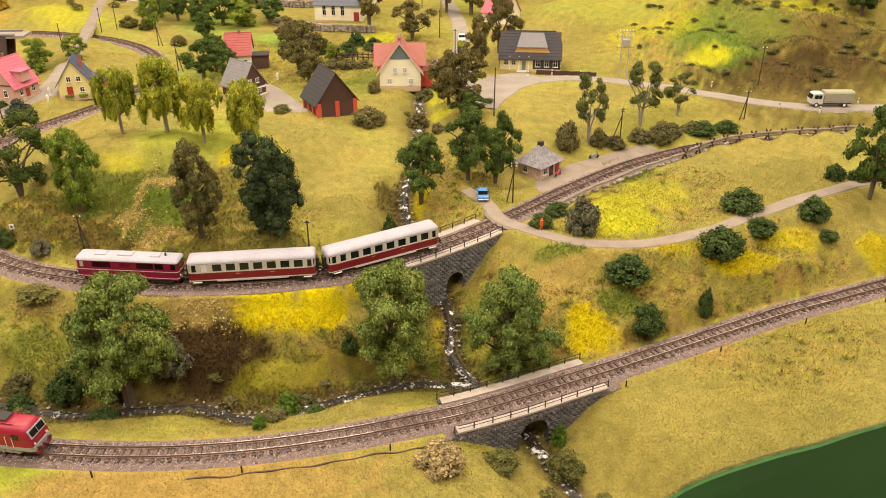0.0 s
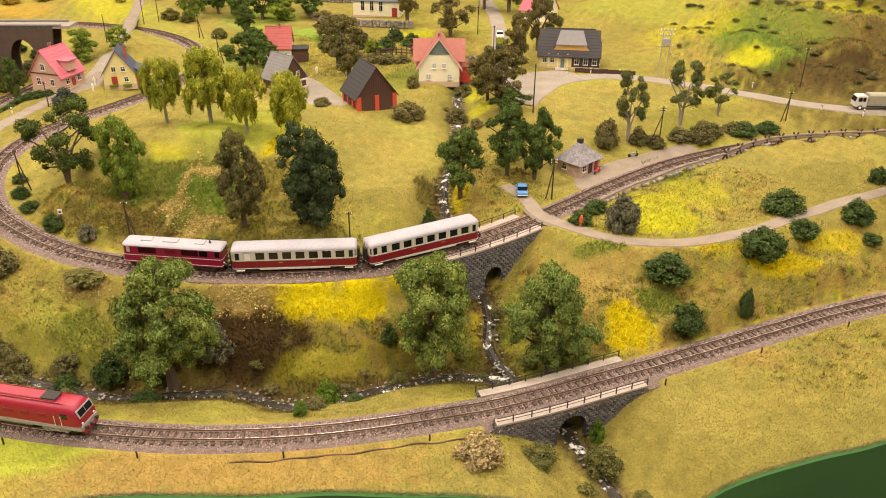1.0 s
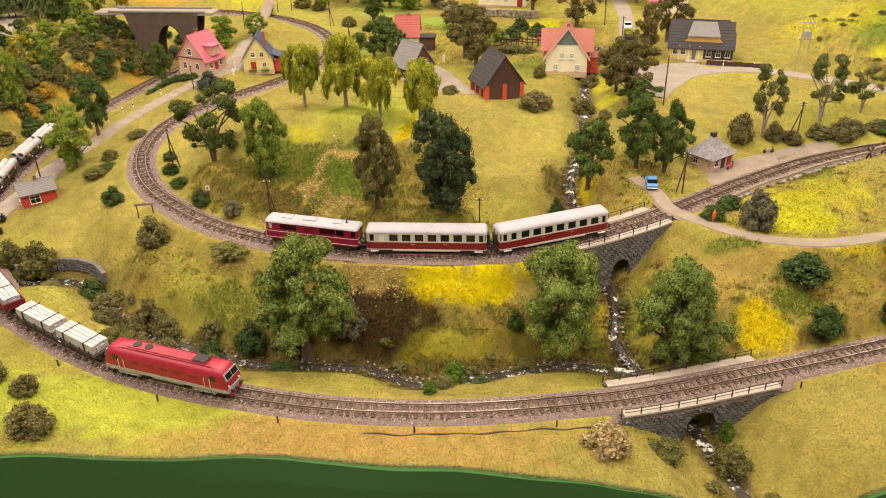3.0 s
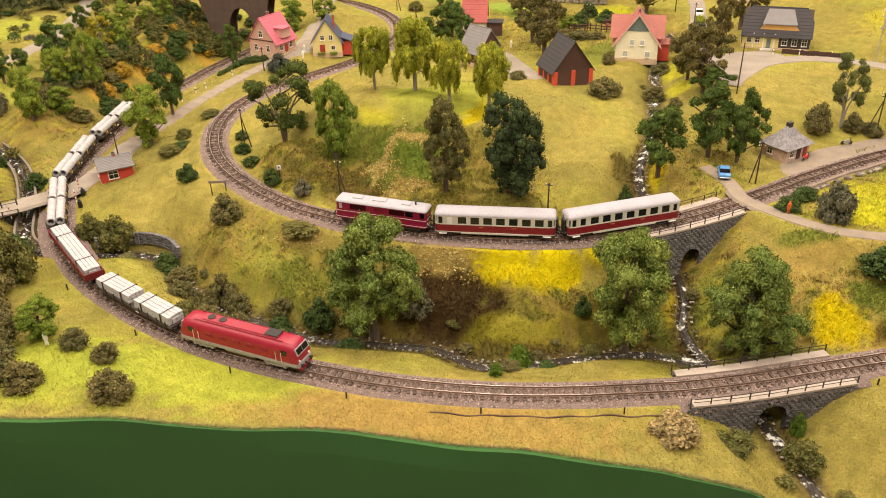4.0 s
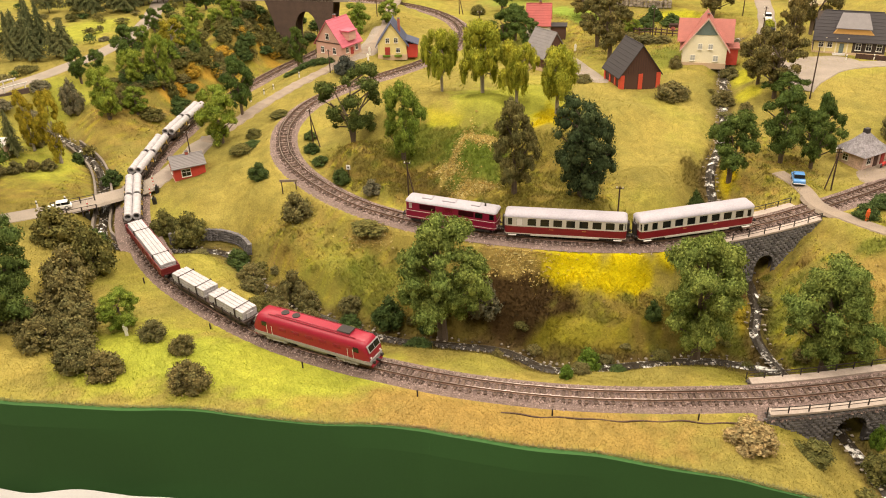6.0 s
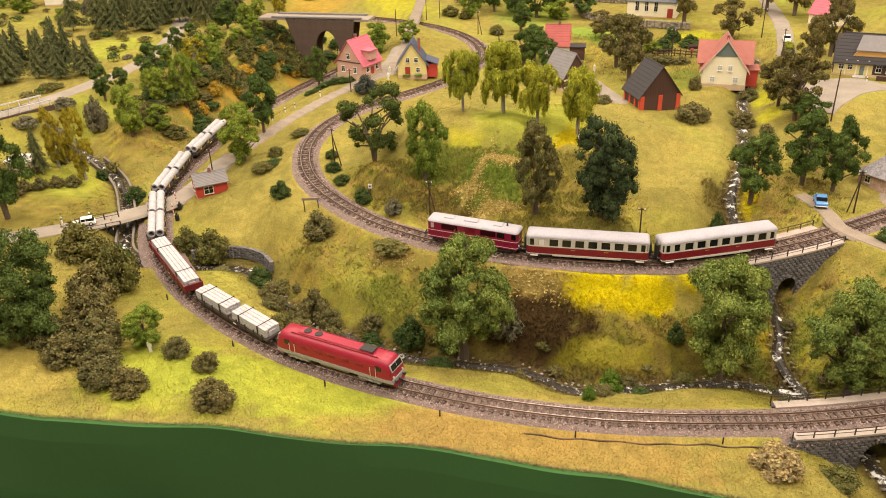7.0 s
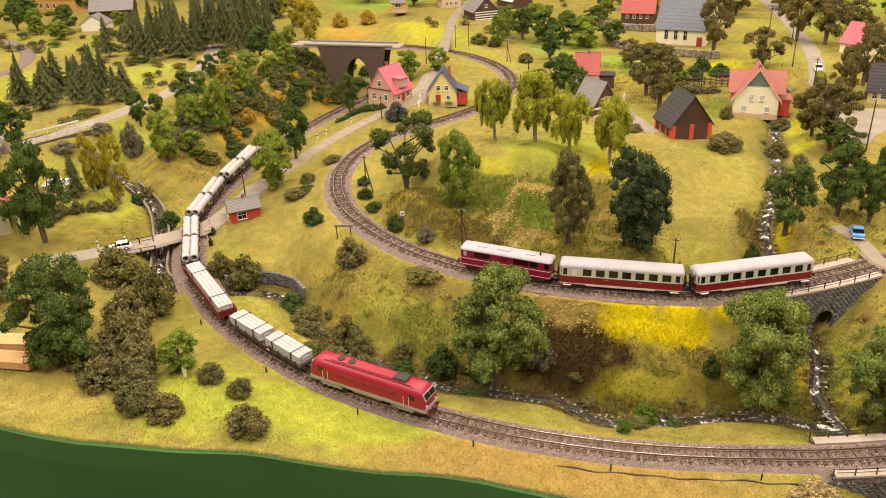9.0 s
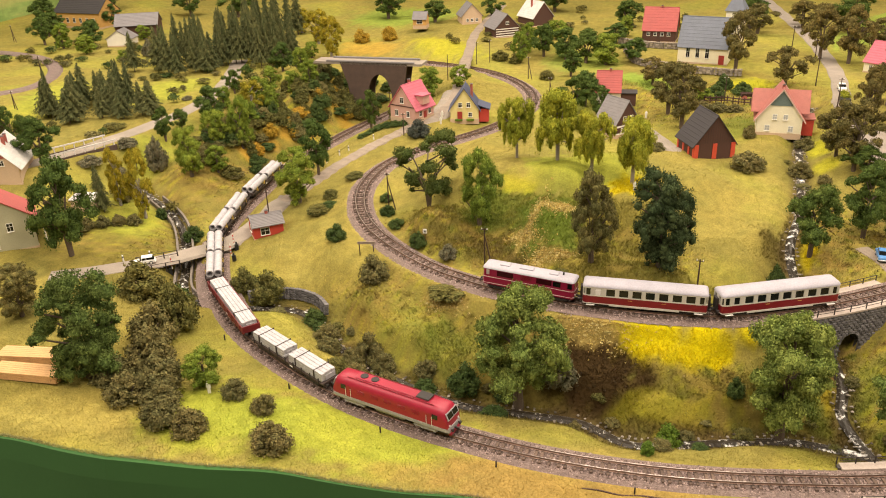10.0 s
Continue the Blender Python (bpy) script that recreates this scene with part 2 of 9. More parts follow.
UPLAND = [(0.45, 1.95, 0.15), (0.66, 2.0, 0.20), (0.8, 1.85, 0.158), (1.0, 1.85, 0.165), (0.7, 2.4, 0.27), (1.1, 2.3, 0.29), (0.4, 2.4, 0.20), (1.0, 3.0, 0.33), (0.3, 3.0, 0.21), (1.8, 2.2, 0.30),
          (-0.3, 1.8, 0.125), (-0.5, 2.2, 0.13), (-0.3, 2.6, 0.14), (-0.8, 2.6, 0.14), (-0.5, 3.2, 0.16), (-1.2, 2.5, 0.16), (-1.33, 1.45, 0.115), (-1.30, 1.62, 0.135), (-1.28, 1.8, 0.16), (-1.40, 2.0, 0.17),
          (-1.7, 1.5, 0.125), (-2.0, 1.8, 0.13), (-2.6, 1.8, 0.13), (-2.2, 2.4, 0.14), (-1.7, 2.5, 0.15), (-2.0, 3.2, 0.18), (-3.0, 3.0, 0.18), (-1.2, 3.4, 0.18), (-1.9, 1.1, 0.10), (-1.33, 1.33, 0.085)]
BRIDGE_BANKS = [(0.032, 1.066, 0.014), (0.060, 1.090, 0.030), (0.088, 1.118, 0.050), (-0.034, 1.040, 0.014), (-0.066, 1.022, 0.034), (0.112, 0.765, -0.055), (0.026, 0.742, -0.020), (0.060, 0.752, -0.036), (0.160, 0.795, -0.040), (0.205, 0.818, -0.022), (0.25, 0.845, -0.012)]
EAST_HILL = [(0.72, 1.79, 0.128), (0.90, 1.79, 0.138), (0.60, 1.88, 0.148), (0.72, 1.93, 0.180), (0.88, 1.95, 0.195), (0.55, 2.06, 0.185), (0.85, 2.15, 0.235), (1.1, 1.97, 0.205), (0.72, 2.22, 0.240), (0.98, 2.1, 0.23)]
EDGE_X = [-3.4, -1.6, -1.2, -0.86, -0.60, -0.37, -0.17, 0.01, 0.10, 0.17, 0.244, 0.31, 0.38, 0.427, 0.50, 0.565, 0.9, 1.6]
EDGE_Y = [0.41, 0.45, 0.476, 0.512, 0.566, 0.624, 0.640, 0.643, 0.656, 0.672, 0.688, 0.704, 0.720, 0.731, 0.752, 0.775, 0.87, 1.03]
LOWLINE, HIGHLINE = spline(LOW, 0.004), spline(HIGH, 0.004)
WATERS = [spline(BROOK, 0.01), spline(BECK, 0.01)]
WAYS = [(spline(FOOTWAY, 0.01), 0.013), (spline(HILLROAD, 0.012), 0.020), (spline(VALLEYROAD, 0.01), 0.022), (spline(LANE, 0.014), 0.017), (spline(STREET, 0.02), 0.020), (spline(WESTROAD, 0.014), 0.026)]
LOOPLINE = spline(FARLOOP, 0.01)
_ctrl = np.vstack([spline(LOW, 0.05) - (0, 0, 0.008), spline(HIGH, 0.05) - (0, 0, 0.008), spline(BROOK, 0.05) + (0, 0, 0.012), spline(BECK, 0.05) + (0, 0, 0.012)]
                  + [spline(w, 0.06) for w in (FOOTWAY, HILLROAD, VALLEYROAD, LANE, STREET, WESTROAD, FARLOOP)] + [np.array(s) for s in (KNOLL, BANKS, MEADOWS, UPLAND, BRIDGE_BANKS, EAST_HILL)])


def near(line, x, y):
    """Distance to a dense line and its height at the nearest point."""
    d, z = np.full(x.shape, 9.0), np.zeros(x.shape)
    for i in range(0, len(x), 4096):
        s = slice(i, i + 4096)
        dd = (x[s, None] - line[None, :, 0]) ** 2 + (y[s, None] - line[None, :, 1]) ** 2
        j = dd.argmin(1)
        d[s], z[s] = np.sqrt(dd[np.arange(len(j)), j]), line[j, 2]
    return d, z


def smooth01(a, b, v):
    t = np.clip((v - a) / (b - a), 0, 1)
    return t * t * (3 - 2 * t)


def land(x, y, bare=False):
    """The ground's height at the points x, y."""
    x, y = np.atleast_1d(np.asarray(x, float)).ravel(), np.atleast_1d(np.asarray(y, float)).ravel()
    h = np.zeros(x.shape)
    for i in range(0, len(x), 8192):
        s = slice(i, i + 8192)
        d2 = (x[s, None] - _ctrl[None, :, 0]) ** 2 + (y[s, None] - _ctrl[None, :, 1]) ** 2
        w = 1 / (d2 + 0.0006) ** 1.7
        h[s] = (w * _ctrl[None, :, 2]).sum(1) / w.sum(1)
    h += 0.0025 * np.sin(23 * x + 3 * np.sin(17 * y)) * np.cos(19 * y + 2 * np.sin(13 * x))
    if bare:
        return h
    for line, half in WAYS:
        d, z = near(line[::2], x, y)
        h = z + (h - z) * smooth01(half, half + 0.035, d)
    d, z = near(LOOPLINE, x, y)
    h = z - 0.005 + (h - z + 0.005) * smooth01(0.025, 0.06, d)
    dw = np.full(x.shape, 9.0)
    for line in WATERS:
        d, z = near(line, x, y)
        wide = 0.05 + 0.055 * smooth01(1.30, 1.05, y) * (line is WATERS[0])
        h = z - 0.004 + (h - z + 0.004) * smooth01(0.0, 1.0, (d - 0.0085) / (wide - 0.0085))
        dw = np.minimum(dw, d)
    for line in (LOWLINE, HIGHLINE):
        d, z = near(line[::3], x, y)
        far = (smooth01(0.45, 0.56, x) if line is HIGHLINE else 0) * 1.0
        x0, x1 = (-0.02, 0.24) if line is LOWLINE else (-0.10, 0.10)
        near_side = smooth01(x1 + 0.03, x1 - 0.02, x) * smooth01(x0, x0 + 0.05, x) * (1.0 if line is LOWLINE else 0.7)
        keep = smooth01(0.024, 0.055 - 0.02 * far - 0.020 * near_side - (0.008 if line is HIGHLINE else 0), d)
        mixed = z - 0.008 + (h - z + 0.008) * keep
        h = h + (mixed - h) * smooth01(0.03, 0.07, dw)
    return h


def ground_at(x, y):
    return float(land([x], [y])[0])


def edge_y(x):
    return np.interp(x, EDGE_X, EDGE_Y) + 0.004 * np.sin(9 * np.asarray(x) + 1)
# ---- end of the lie of the land ----


# ---- ground ----
# plots of ground cover: x, y, half-sizes, turn, strength; colours below
PLOTS = {
    "bloom": [(-0.249, 0.962, 0.038, 0.028, 6, 1), (-0.178, 0.970, 0.034, 0.020, 16, 1), (-0.194, 0.952, 0.036, 0.011, 23, 0.9), (-0.123, 0.998, 0.014, 0.009, 16, 0.9), (0.214, 0.953, 0.028, 0.022, 4, 0.95), (0.200, 0.977, 0.014, 0.012, 6, 0.8), (0.449, 1.093, 0.032, 0.013, 17, 0.8), (-0.003, 0.994, 0.010, 0.033, 3, 0.6), (0.470, 1.104, 0.060, 0.014, 10, 0.7), (0.574, 1.165, 0.052, 0.016, 16, 0.6), (0.722, 1.182, 0.022, 0.021, -5, 0.7), (0.348, 1.093, 0.027, 0.009, 3, 0.6), (-0.337, 1.321, 0.046, 0.034, 50, 0.85), (-0.048, 1.252, 0.012, 0.016, 3, 0.8), (-0.041, 1.276, 0.016, 0.018, 8, 0.8)],
    "lemon": [(0.290, 1.209, 0.055, 0.060, 12, 0.75), (0.372, 1.287, 0.045, 0.050, -1, 0.5), (0.297, 1.172, 0.057, 0.022, 13, 0.8), (0.649, 1.924, 0.041, 0.024, -3, 0.95), (0.646, 1.921, 0.032, 0.022, -7, 0.95), (0.549, 2.123, 0.079, 0.098, -72, 0.5), (0.918, 2.202, 0.112, 0.054, -28, 0.7), (-0.177, 2.205, 0.050, 0.067, -6, 0.8), (-0.007, 1.723, 0.028, 0.041, -30, 0.7), (-0.004, 1.604, 0.023, 0.025, -22, 0.7), (-0.229, 0.884, 0.057, 0.011, 17, 0.3), (-1.161, 2.489, 0.066, 0.146, 49, 0.6), (-0.545, 1.263, 0.031, 0.013, 3, 0.5)],
    "lush": [(-0.455, 1.150, 0.050, 0.034, 10, 0.9), (-0.460, 1.200, 0.044, 0.040, 10, 0.75), (-0.56, 1.20, 0.06, 0.04, 0, 0.5), (-0.545, 0.898, 0.044, 0.030, 3, 0.5), (0.261, 1.003, 0.029, 0.021, 12, 0.75), (0.104, 0.921, 0.045, 0.017, -18, 0.55), (0.185, 1.091, 0.035, 0.009, 1, 0.7), (0.040, 1.012, 0.023, 0.053, -24, 0.5), (0.670, 2.030, 0.080, 0.110, 0, 1), (0.709, 1.931, 0.058, 0.039, 19, 1), (0.809, 2.117, 0.068, 0.116, 13, 0.6), (0.346, 1.385, 0.048, 0.056, -3, 0.5), (-0.023, 0.960, 0.013, 0.038, 24, 0.5), (-0.181, 1.824, 0.044, 0.057, 2, 0.6), (-0.579, 1.204, 0.027, 0.037, 0, 0.35)],
    "lawn": [(-0.447, 2.210, 0.048, 0.091, 39, 0.9), (-0.599, 1.924, 0.058, 0.094, 6, 0.4), (-0.675, 2.411, 0.087, 0.093, 15, 0.6), (-1.539, 3.033, 0.183, 0.156, -5, 0.8), (0.202, 2.927, 0.071, 0.239, -31, 0.8)],
    # on the slope below the upper track, earth and moss also carry painted shade
    "earth": [(0.0, 1.03, 0.022, 0.07, 0, 0.55), (0.85, 1.85, 0.20, 0.06, 0, 0.75), (0.92, 1.97, 0.18, 0.10, 0, 0.55), (-0.58, 1.10, 0.10, 0.03, 0, 0.3), (-0.325, 0.905, 0.06, 0.045, 0, 1), (-0.309, 0.924, 0.051, 0.033, -9, 1), (-0.330, 0.897, 0.035, 0.024, -6, 0.9), (-0.278, 0.887, 0.024, 0.021, 10, 0.7), (0.300, 0.964, 0.039, 0.008, 22, 0.6), (-0.242, 0.860, 0.097, 0.008, 16, 0.5), (0.743, 1.828, 0.116, 0.160, -2, 0.55), (0.945, 1.853, 0.081, 0.191, -24, 0.45), (-0.522, 1.111, 0.053, 0.029, 3, 0.35), (-0.080, 1.252, 0.026, 0.033, 40, 0.5)],
    "moss_shade": [(-0.60, 1.15, 0.13, 0.07, 0, 0.6), (-0.42, 1.09, 0.20, 0.035, 0, 0.8), (-0.46, 1.20, 0.17, 0.07, 0, 0.6), (-0.62, 0.92, 0.13, 0.05, -8, 0.45), (-0.80, 1.02, 0.08, 0.06, -30, 0.3), (-0.15, 1.08, 0.12, 0.05, 20, 0.5), (-0.20, 0.905, 0.13, 0.045, 10, 0.6), (0.30, 1.02, 0.22, 0.06, 25, 0.45), (-0.201, 0.914, 0.098, 0.024, 12, 0.8), (-0.228, 0.874, 0.106, 0.011, 17, 0.7), (-0.353, 1.175, 0.057, 0.059, 13, 0.5)],
    "heath": [(0.019, 0.934, 0.033, 0.080, 5, 0.7), (-0.547, 1.165, 0.080, 0.067, -14, 0.4), (-0.321, 2.106, 0.263, 0.241, 1, 0.5), (0.019, 1.326, 0.038, 0.075, 18, 0.5), (-1.330, 1.583, 0.100, 0.262, 46, 0.5), (0.954, 2.127, 0.212, 0.236, -7, 0.5), (-0.420, 0.848, 0.129, 0.036, 5, 0.5), (-1.17, 0.99, 0.10, 0.07, 0, 0.55), (-1.30, 0.95, 0.12, 0.08, 0, 0.5), (-1.25, 1.25, 0.06, 0.10, 0, 0.4), (-1.0, 0.86, 0.08, 0.06, 0, 0.5)],
    "straw": [(-0.340, 0.956, 0.047, 0.014, 5, 1), (-0.573, 0.960, 0.029, 0.010, -2, 0.9), (-0.486, 1.173, 0.005, 0.064, -14, 0.8), (-0.499, 1.139, 0.022, 0.009, -7, 0.7), (-0.435, 1.115, 0.025, 0.009, -3, 0.8), (-0.450, 1.201, 0.022, 0.018, 31, 0.7), (-0.462, 1.090, 0.009, 0.033, 2, 0.5)],
    "ochre": [(-0.260, 0.670, 0.174, 0.033, 6, 0.75), (-0.389, 0.661, 0.060, 0.044, 9, 0.75), (-0.509, 0.627, 0.040, 0.016, 4, 0.55), (0.181, 1.034, 0.048, 0.040, -1, 0.65), (0.335, 1.031, 0.061, 0.032, 11, 0.6), (-0.518, 1.121, 0.058, 0.038, 0, 0.5), (0.381, 0.922, 0.034, 0.028, -9, 0.55), (-0.392, 0.869, 0.100, 0.008, 0, 0.35), (-0.466, 0.839, 0.087, 0.015, 11, 0.4), (-1.310, 1.315, 0.041, 0.064, 45, 0.5), (0.274, 1.074, 0.053, 0.021, 3, 0.5), (-0.301, 0.665, 0.133, 0.021, 18, 0.5)],
    "fresh": [(-0.606, 0.678, 0.131, 0.069, 9, 1), (-0.420, 1.360, 0.090, 0.060, 10, 0.8), (-0.462, 1.308, 0.065, 0.060, 36, 0.6), (-0.624, 0.906, 0.049, 0.038, 10, 0.55), (-2.027, 1.598, 0.063, 0.148, 21, 0.8), (-1.757, 1.770, 0.080, 0.122, 0, 0.8), (-1.467, 1.360, 0.045, 0.049, 38, 0.7), (-1.320, 1.096, 0.060, 0.071, 39, 0.85), (-0.794, 0.630, 0.067, 0.062, 24, 1), (-0.652, 0.666, 0.067, 0.044, 32, 0.6), (0.000, 1.767, 0.076, 0.081, -12, 0.4), (0.510, 2.325, 0.230, 0.077, -18, 0.5)],
    "hay": [(-0.819, 1.035, 0.078, 0.068, 0, 0.6), (-0.657, 0.853, 0.048, 0.016, 9, 0.5), (-0.957, 0.580, 0.097, 0.040, 23, 0.7), (0.217, 1.684, 0.164, 0.109, 16, 0.15)],
    "amber": [(-1.266, 1.462, 0.022, 0.024, 76, 0.9), (-1.272, 1.546, 0.019, 0.013, 45, 0.8), (-1.257, 1.669, 0.028, 0.031, 83, 0.9), (-1.252, 1.606, 0.022, 0.010, 74, 0.8), (-1.224, 1.824, 0.020, 0.073, 69, 0.9), (-1.431, 2.481, 0.090, 0.073, -4, 0.7), (-1.276, 1.955, 0.014, 0.044, 47, 0.8)],
}
WILD = [(0.36, 1.02, 0.34, 0.085, 24, 1), (0.06, 1.00, 0.10, 0.12, 0, 0.8), (-0.20, 0.91, 0.16, 0.055, 8, 0.7), (-0.55, 1.13, 0.20, 0.085, 0, 0.9), (0.80, 2.02, 0.34, 0.24, 0, 1), (0.33, 1.24, 0.20, 0.10, 35, 0.55),
        (-0.66, 0.93, 0.18, 0.07, -12, 0.55), (-0.30, 1.15, 0.10, 0.08, 0, 0.6), (-1.30, 1.62, 0.14, 0.40, 0, 1), (-0.30, 2.05, 0.30, 0.25, 0, 0.7), (0.50, 0.93, 0.14, 0.07, 20, 0.35), (-1.30, 1.08, 0.2, 0.14, 0, 0.5), (0.02, 1.30, 0.09, 0.12, 0, 0.7)]
COVER = {"amber": (0.43, 0.27, 0.045), "hay": (0.40, 0.335, 0.095), "lemon": (0.40, 0.385, 0.018), "bloom": (0.50, 0.42, 0.004), "lush": (0.120, 0.168, 0.026), "earth": (0.052, 0.032, 0.013), "straw": (0.300, 0.225, 0.075), "ochre": (0.30, 0.205, 0.065), "fresh": (0.295, 0.318, 0.045), "moss_shade": (0.165, 0.145, 0.034), "heath": (0.168, 0.140, 0.036), "lawn": (0.215, 0.300, 0.050)}
MEADOW = (0.250, 0.212, 0.058)


def wild_at(x, y):
    """How rough and mixed the ground cover is at the points x, y, from 0 to 1."""
    wild = np.zeros(len(x))
    rag = np.sin(61 * x + 2 * np.sin(47 * y)) * np.cos(53 * y + 2 * np.sin(37 * x))
    for px, py, sx, sy, turn, k in WILD:
        c, s = math.cos(radians(turn)), math.sin(radians(turn))
        u, v = ((x - px) * c + (y - py) * s) / sx, (-(x - px) * s + (y - py) * c) / sy
        wild = np.maximum(wild, smooth01(1.3, 0.7, np.sqrt(u * u + v * v) + 0.15 * rag) * k)
    return wild


def cover_at(x, y):
    """Colour of the ground cover at the points x, y, with ragged edges between the plots."""
    col = np.tile(np.array(MEADOW), (len(x), 1))
    rag = 0.5 * np.sin(61 * x + 2 * np.sin(47 * y)) * np.cos(53 * y + 2 * np.sin(37 * x)) + 0.3 * np.sin(151 * x + 1.3) * np.sin(137 * y) + 0.25 * np.sin(290 * x + 3 * np.sin(211 * y)) * np.sin(310 * y)
    low = np.sin(7.3 * x + 1.7 * np.sin(5.1 * y)) * np.sin(8.9 * y + 1.3 * np.sin(6.7 * x)) + 0.5 * np.sin(19 * x + 2 * np.sin(13 * y)) * np.sin(17 * y + 1)
    for tint, w in ((COVER["moss_shade"], 0.32 * smooth01(0.15, 0.9, low + 0.3 * rag)), (COVER["fresh"], 0.32 * smooth01(-0.1, -0.9, low + 0.3 * rag))):
        col += w[:, None] * (np.array(tint) - col)
    wild = wild_at(x, y)
    swirl = [np.sin(f * x + 2.3 * np.sin(g * y + q)) * np.sin(g * y + 1.9 * np.sin(f * x + 2 * q)) for f, g, q in ((47, 61, 0.4), (83, 71, 2.1), (57, 93, 4.4), (139, 151, 1.2))]

    def mottled():
        for tint, sw, lo in (("ochre", 0, 0.05), ("lush", 1, 0.25), ("earth", 2, 0.30), ("lemon", 3, 0.55)):
            w = wild * 0.62 * smooth01(lo, lo + 0.5, swirl[sw] + 0.35 * rag)
            col[:] = col + w[:, None] * (np.array(COVER[tint]) - col)
    mottled()
    bare = np.zeros(len(x))
    for kind in ("hay", "fresh", "ochre", "moss_shade", "heath", "earth", "lush", "lawn", "amber", "straw", "lemon", "bloom"):
        for px, py, sx, sy, turn, k in PLOTS[kind]:
            c, s = math.cos(radians(turn)), math.sin(radians(turn))
            u, v = ((x - px) * c + (y - py) * s) / sx, (-(x - px) * s + (y - py) * c) / sy
            w = smooth01(1.55, 0.75, np.sqrt(u * u + v * v) + 0.45 * rag + 0.22 * swirl[1]) * k
            col += w[:, None] * (np.array(COVER[kind]) - col)
            if kind == "earth":
                bare = np.maximum(bare, w)
        if kind == "earth":
            wild *= 0.6 * (1 - bare)
            mottled()
    for line in WATERS:
        w = smooth01(0.026, 0.012, near(line, x, y)[0] + 0.006 * rag) * 0.75
        col += w[:, None] * (np.array((0.085, 0.060, 0.030)) - col)
    return col


def steps_between(stops):
    out = []
    for a, b, d in stops:
        n = max(1, int(round((b - a) / d)))
        out += [a + (b - a) * i / n for i in range(n)]
    return np.array(out + [stops[-1][1]])


gx = steps_between([(-3.4, -1.7, 0.03), (-1.7, -1.2, 0.014), (-1.2, 0.75, 0.0075), (0.75, 1.2, 0.014), (1.2, 1.6, 0.03)])
gs = steps_between([(0, 0.75, 0.0075), (0.75, 1.7, 0.014), (1.7, 4.2, 0.04)])
GX, GS = np.meshgrid(gx, gs)
GY = edge_y(GX) + GS
GZ = land(GX.ravel(), GY.ravel()).reshape(GX.shape)
nx, ny = len(gx), len(gs)
gverts = np.column_stack([GX.ravel(), GY.ravel(), GZ.ravel()])
idx = np.arange(nx * ny).reshape(ny, nx)
gfaces = np.column_stack([idx[:-1, :-1].ravel(), idx[:-1, 1:].ravel(), idx[1:, 1:].ravel(), idx[1:, :-1].ravel()])


def grass_ground():
    m, nt, b = mat("model_grass", 0.95)
    at = nt.nodes.new("ShaderNodeVertexColor")
    at.layer_name = "cover"
    tc = nt.nodes.new("ShaderNodeTexCoord")
    n1 = node(nt, "ShaderNodeTexNoise", Scale=9.0, Detail=6.0, Roughness=0.65)
    n2 = node(nt, "ShaderNodeTexNoise", Scale=330.0, Detail=4.0, Roughness=0.7)
    n3 = node(nt, "ShaderNodeTexNoise", Scale=60.0, Detail=5.0)
    for n in (n1, n2, n3):
        nt.links.new(tc.outputs["Object"], n.inputs["Vector"])
    c = mixc(nt, 1.0, at.outputs[0], ramp(nt, n1.outputs[0], [(0.3, (0.86, 0.90, 0.90)), (0.7, (1.14, 1.08, 1.0))]), "MULTIPLY")
    c = mixc(nt, 1.0, c, ramp(nt, n3.outputs[0], [(0.3, (0.82, 0.82, 0.78)), (0.7, (1.16, 1.15, 1.10))]), "MULTIPLY")
    c = mixc(nt, 1.0, c, ramp(nt, n2.outputs[0], [(0.3, (0.74, 0.74, 0.70)), (0.7, (1.22, 1.21, 1.18))]), "MULTIPLY")
    nt.links.new(c, b.inputs["Base Color"])
    bp = node(nt, "ShaderNodeBump", Strength=0.6, Distance=0.0016)
    nt.links.new(n2.outputs[0], bp.inputs["Height"])
    nt.links.new(bp.outputs[0], b.inputs["Normal"])
    b.inputs["Specular IOR Level"].default_value = 0.1
    return m


M_GRASS = grass_ground()
ground = mesh_ob("ground", gverts, gfaces, M_GRASS, smooth=True)
tagged(ground, "golden-green flocked model meadow with yellow blooms and bare earth", "ground", kind="structure")
layer = ground.data.color_attributes.new("cover", "FLOAT_COLOR", "POINT")
gcol = np.column_stack([cover_at(gverts[:, 0], gverts[:, 1]), np.ones(len(gverts))])
layer.data.foreach_set("color", gcol.ravel())

# ---- board edge, green cloth, hall ----
M_CLOTH = painted("green_cloth", (0.033, 0.108, 0.022), 0.92, 0.15, 6.0, 0.2, detail=900.0)
ex = np.linspace(-3.3, 1.5, 400)
ey = edge_y(ex)
ez = land(ex, ey) - 0.001
cv, cf = [], []
drops = [(0.0, -0.0025), (0.0010, -0.0038), (0.03, -0.006), (0.12, -0.008), (0.24, -0.010)]
for k, (dz, dy) in enumerate(drops):
    sag = 0.004 * np.sin(11 * ex + k) * min(1, k / 3)
    low = np.minimum(ez, 0.06)
    cv += list(np.column_stack([ex, ey + (dy if k else 0.0015) + sag, (ez + 0.0012 - dz) if k < 2 else (low - dz)]))
n = len(ex)
for k in range(len(drops) - 1):
    cf += [(k * n + i, (k + 1) * n + i, (k + 1) * n + i + 1, k * n + i + 1) for i in range(n - 1)]
cloth = mesh_ob("skirt_cloth", cv, cf, M_CLOTH)
tagged(cloth, "dark green cloth fascia hung along the layout's edge", "cloth fascia", kind="structure")
sol = cloth.modifiers.new("thick", "SOLIDIFY")
sol.thickness = 0.0007

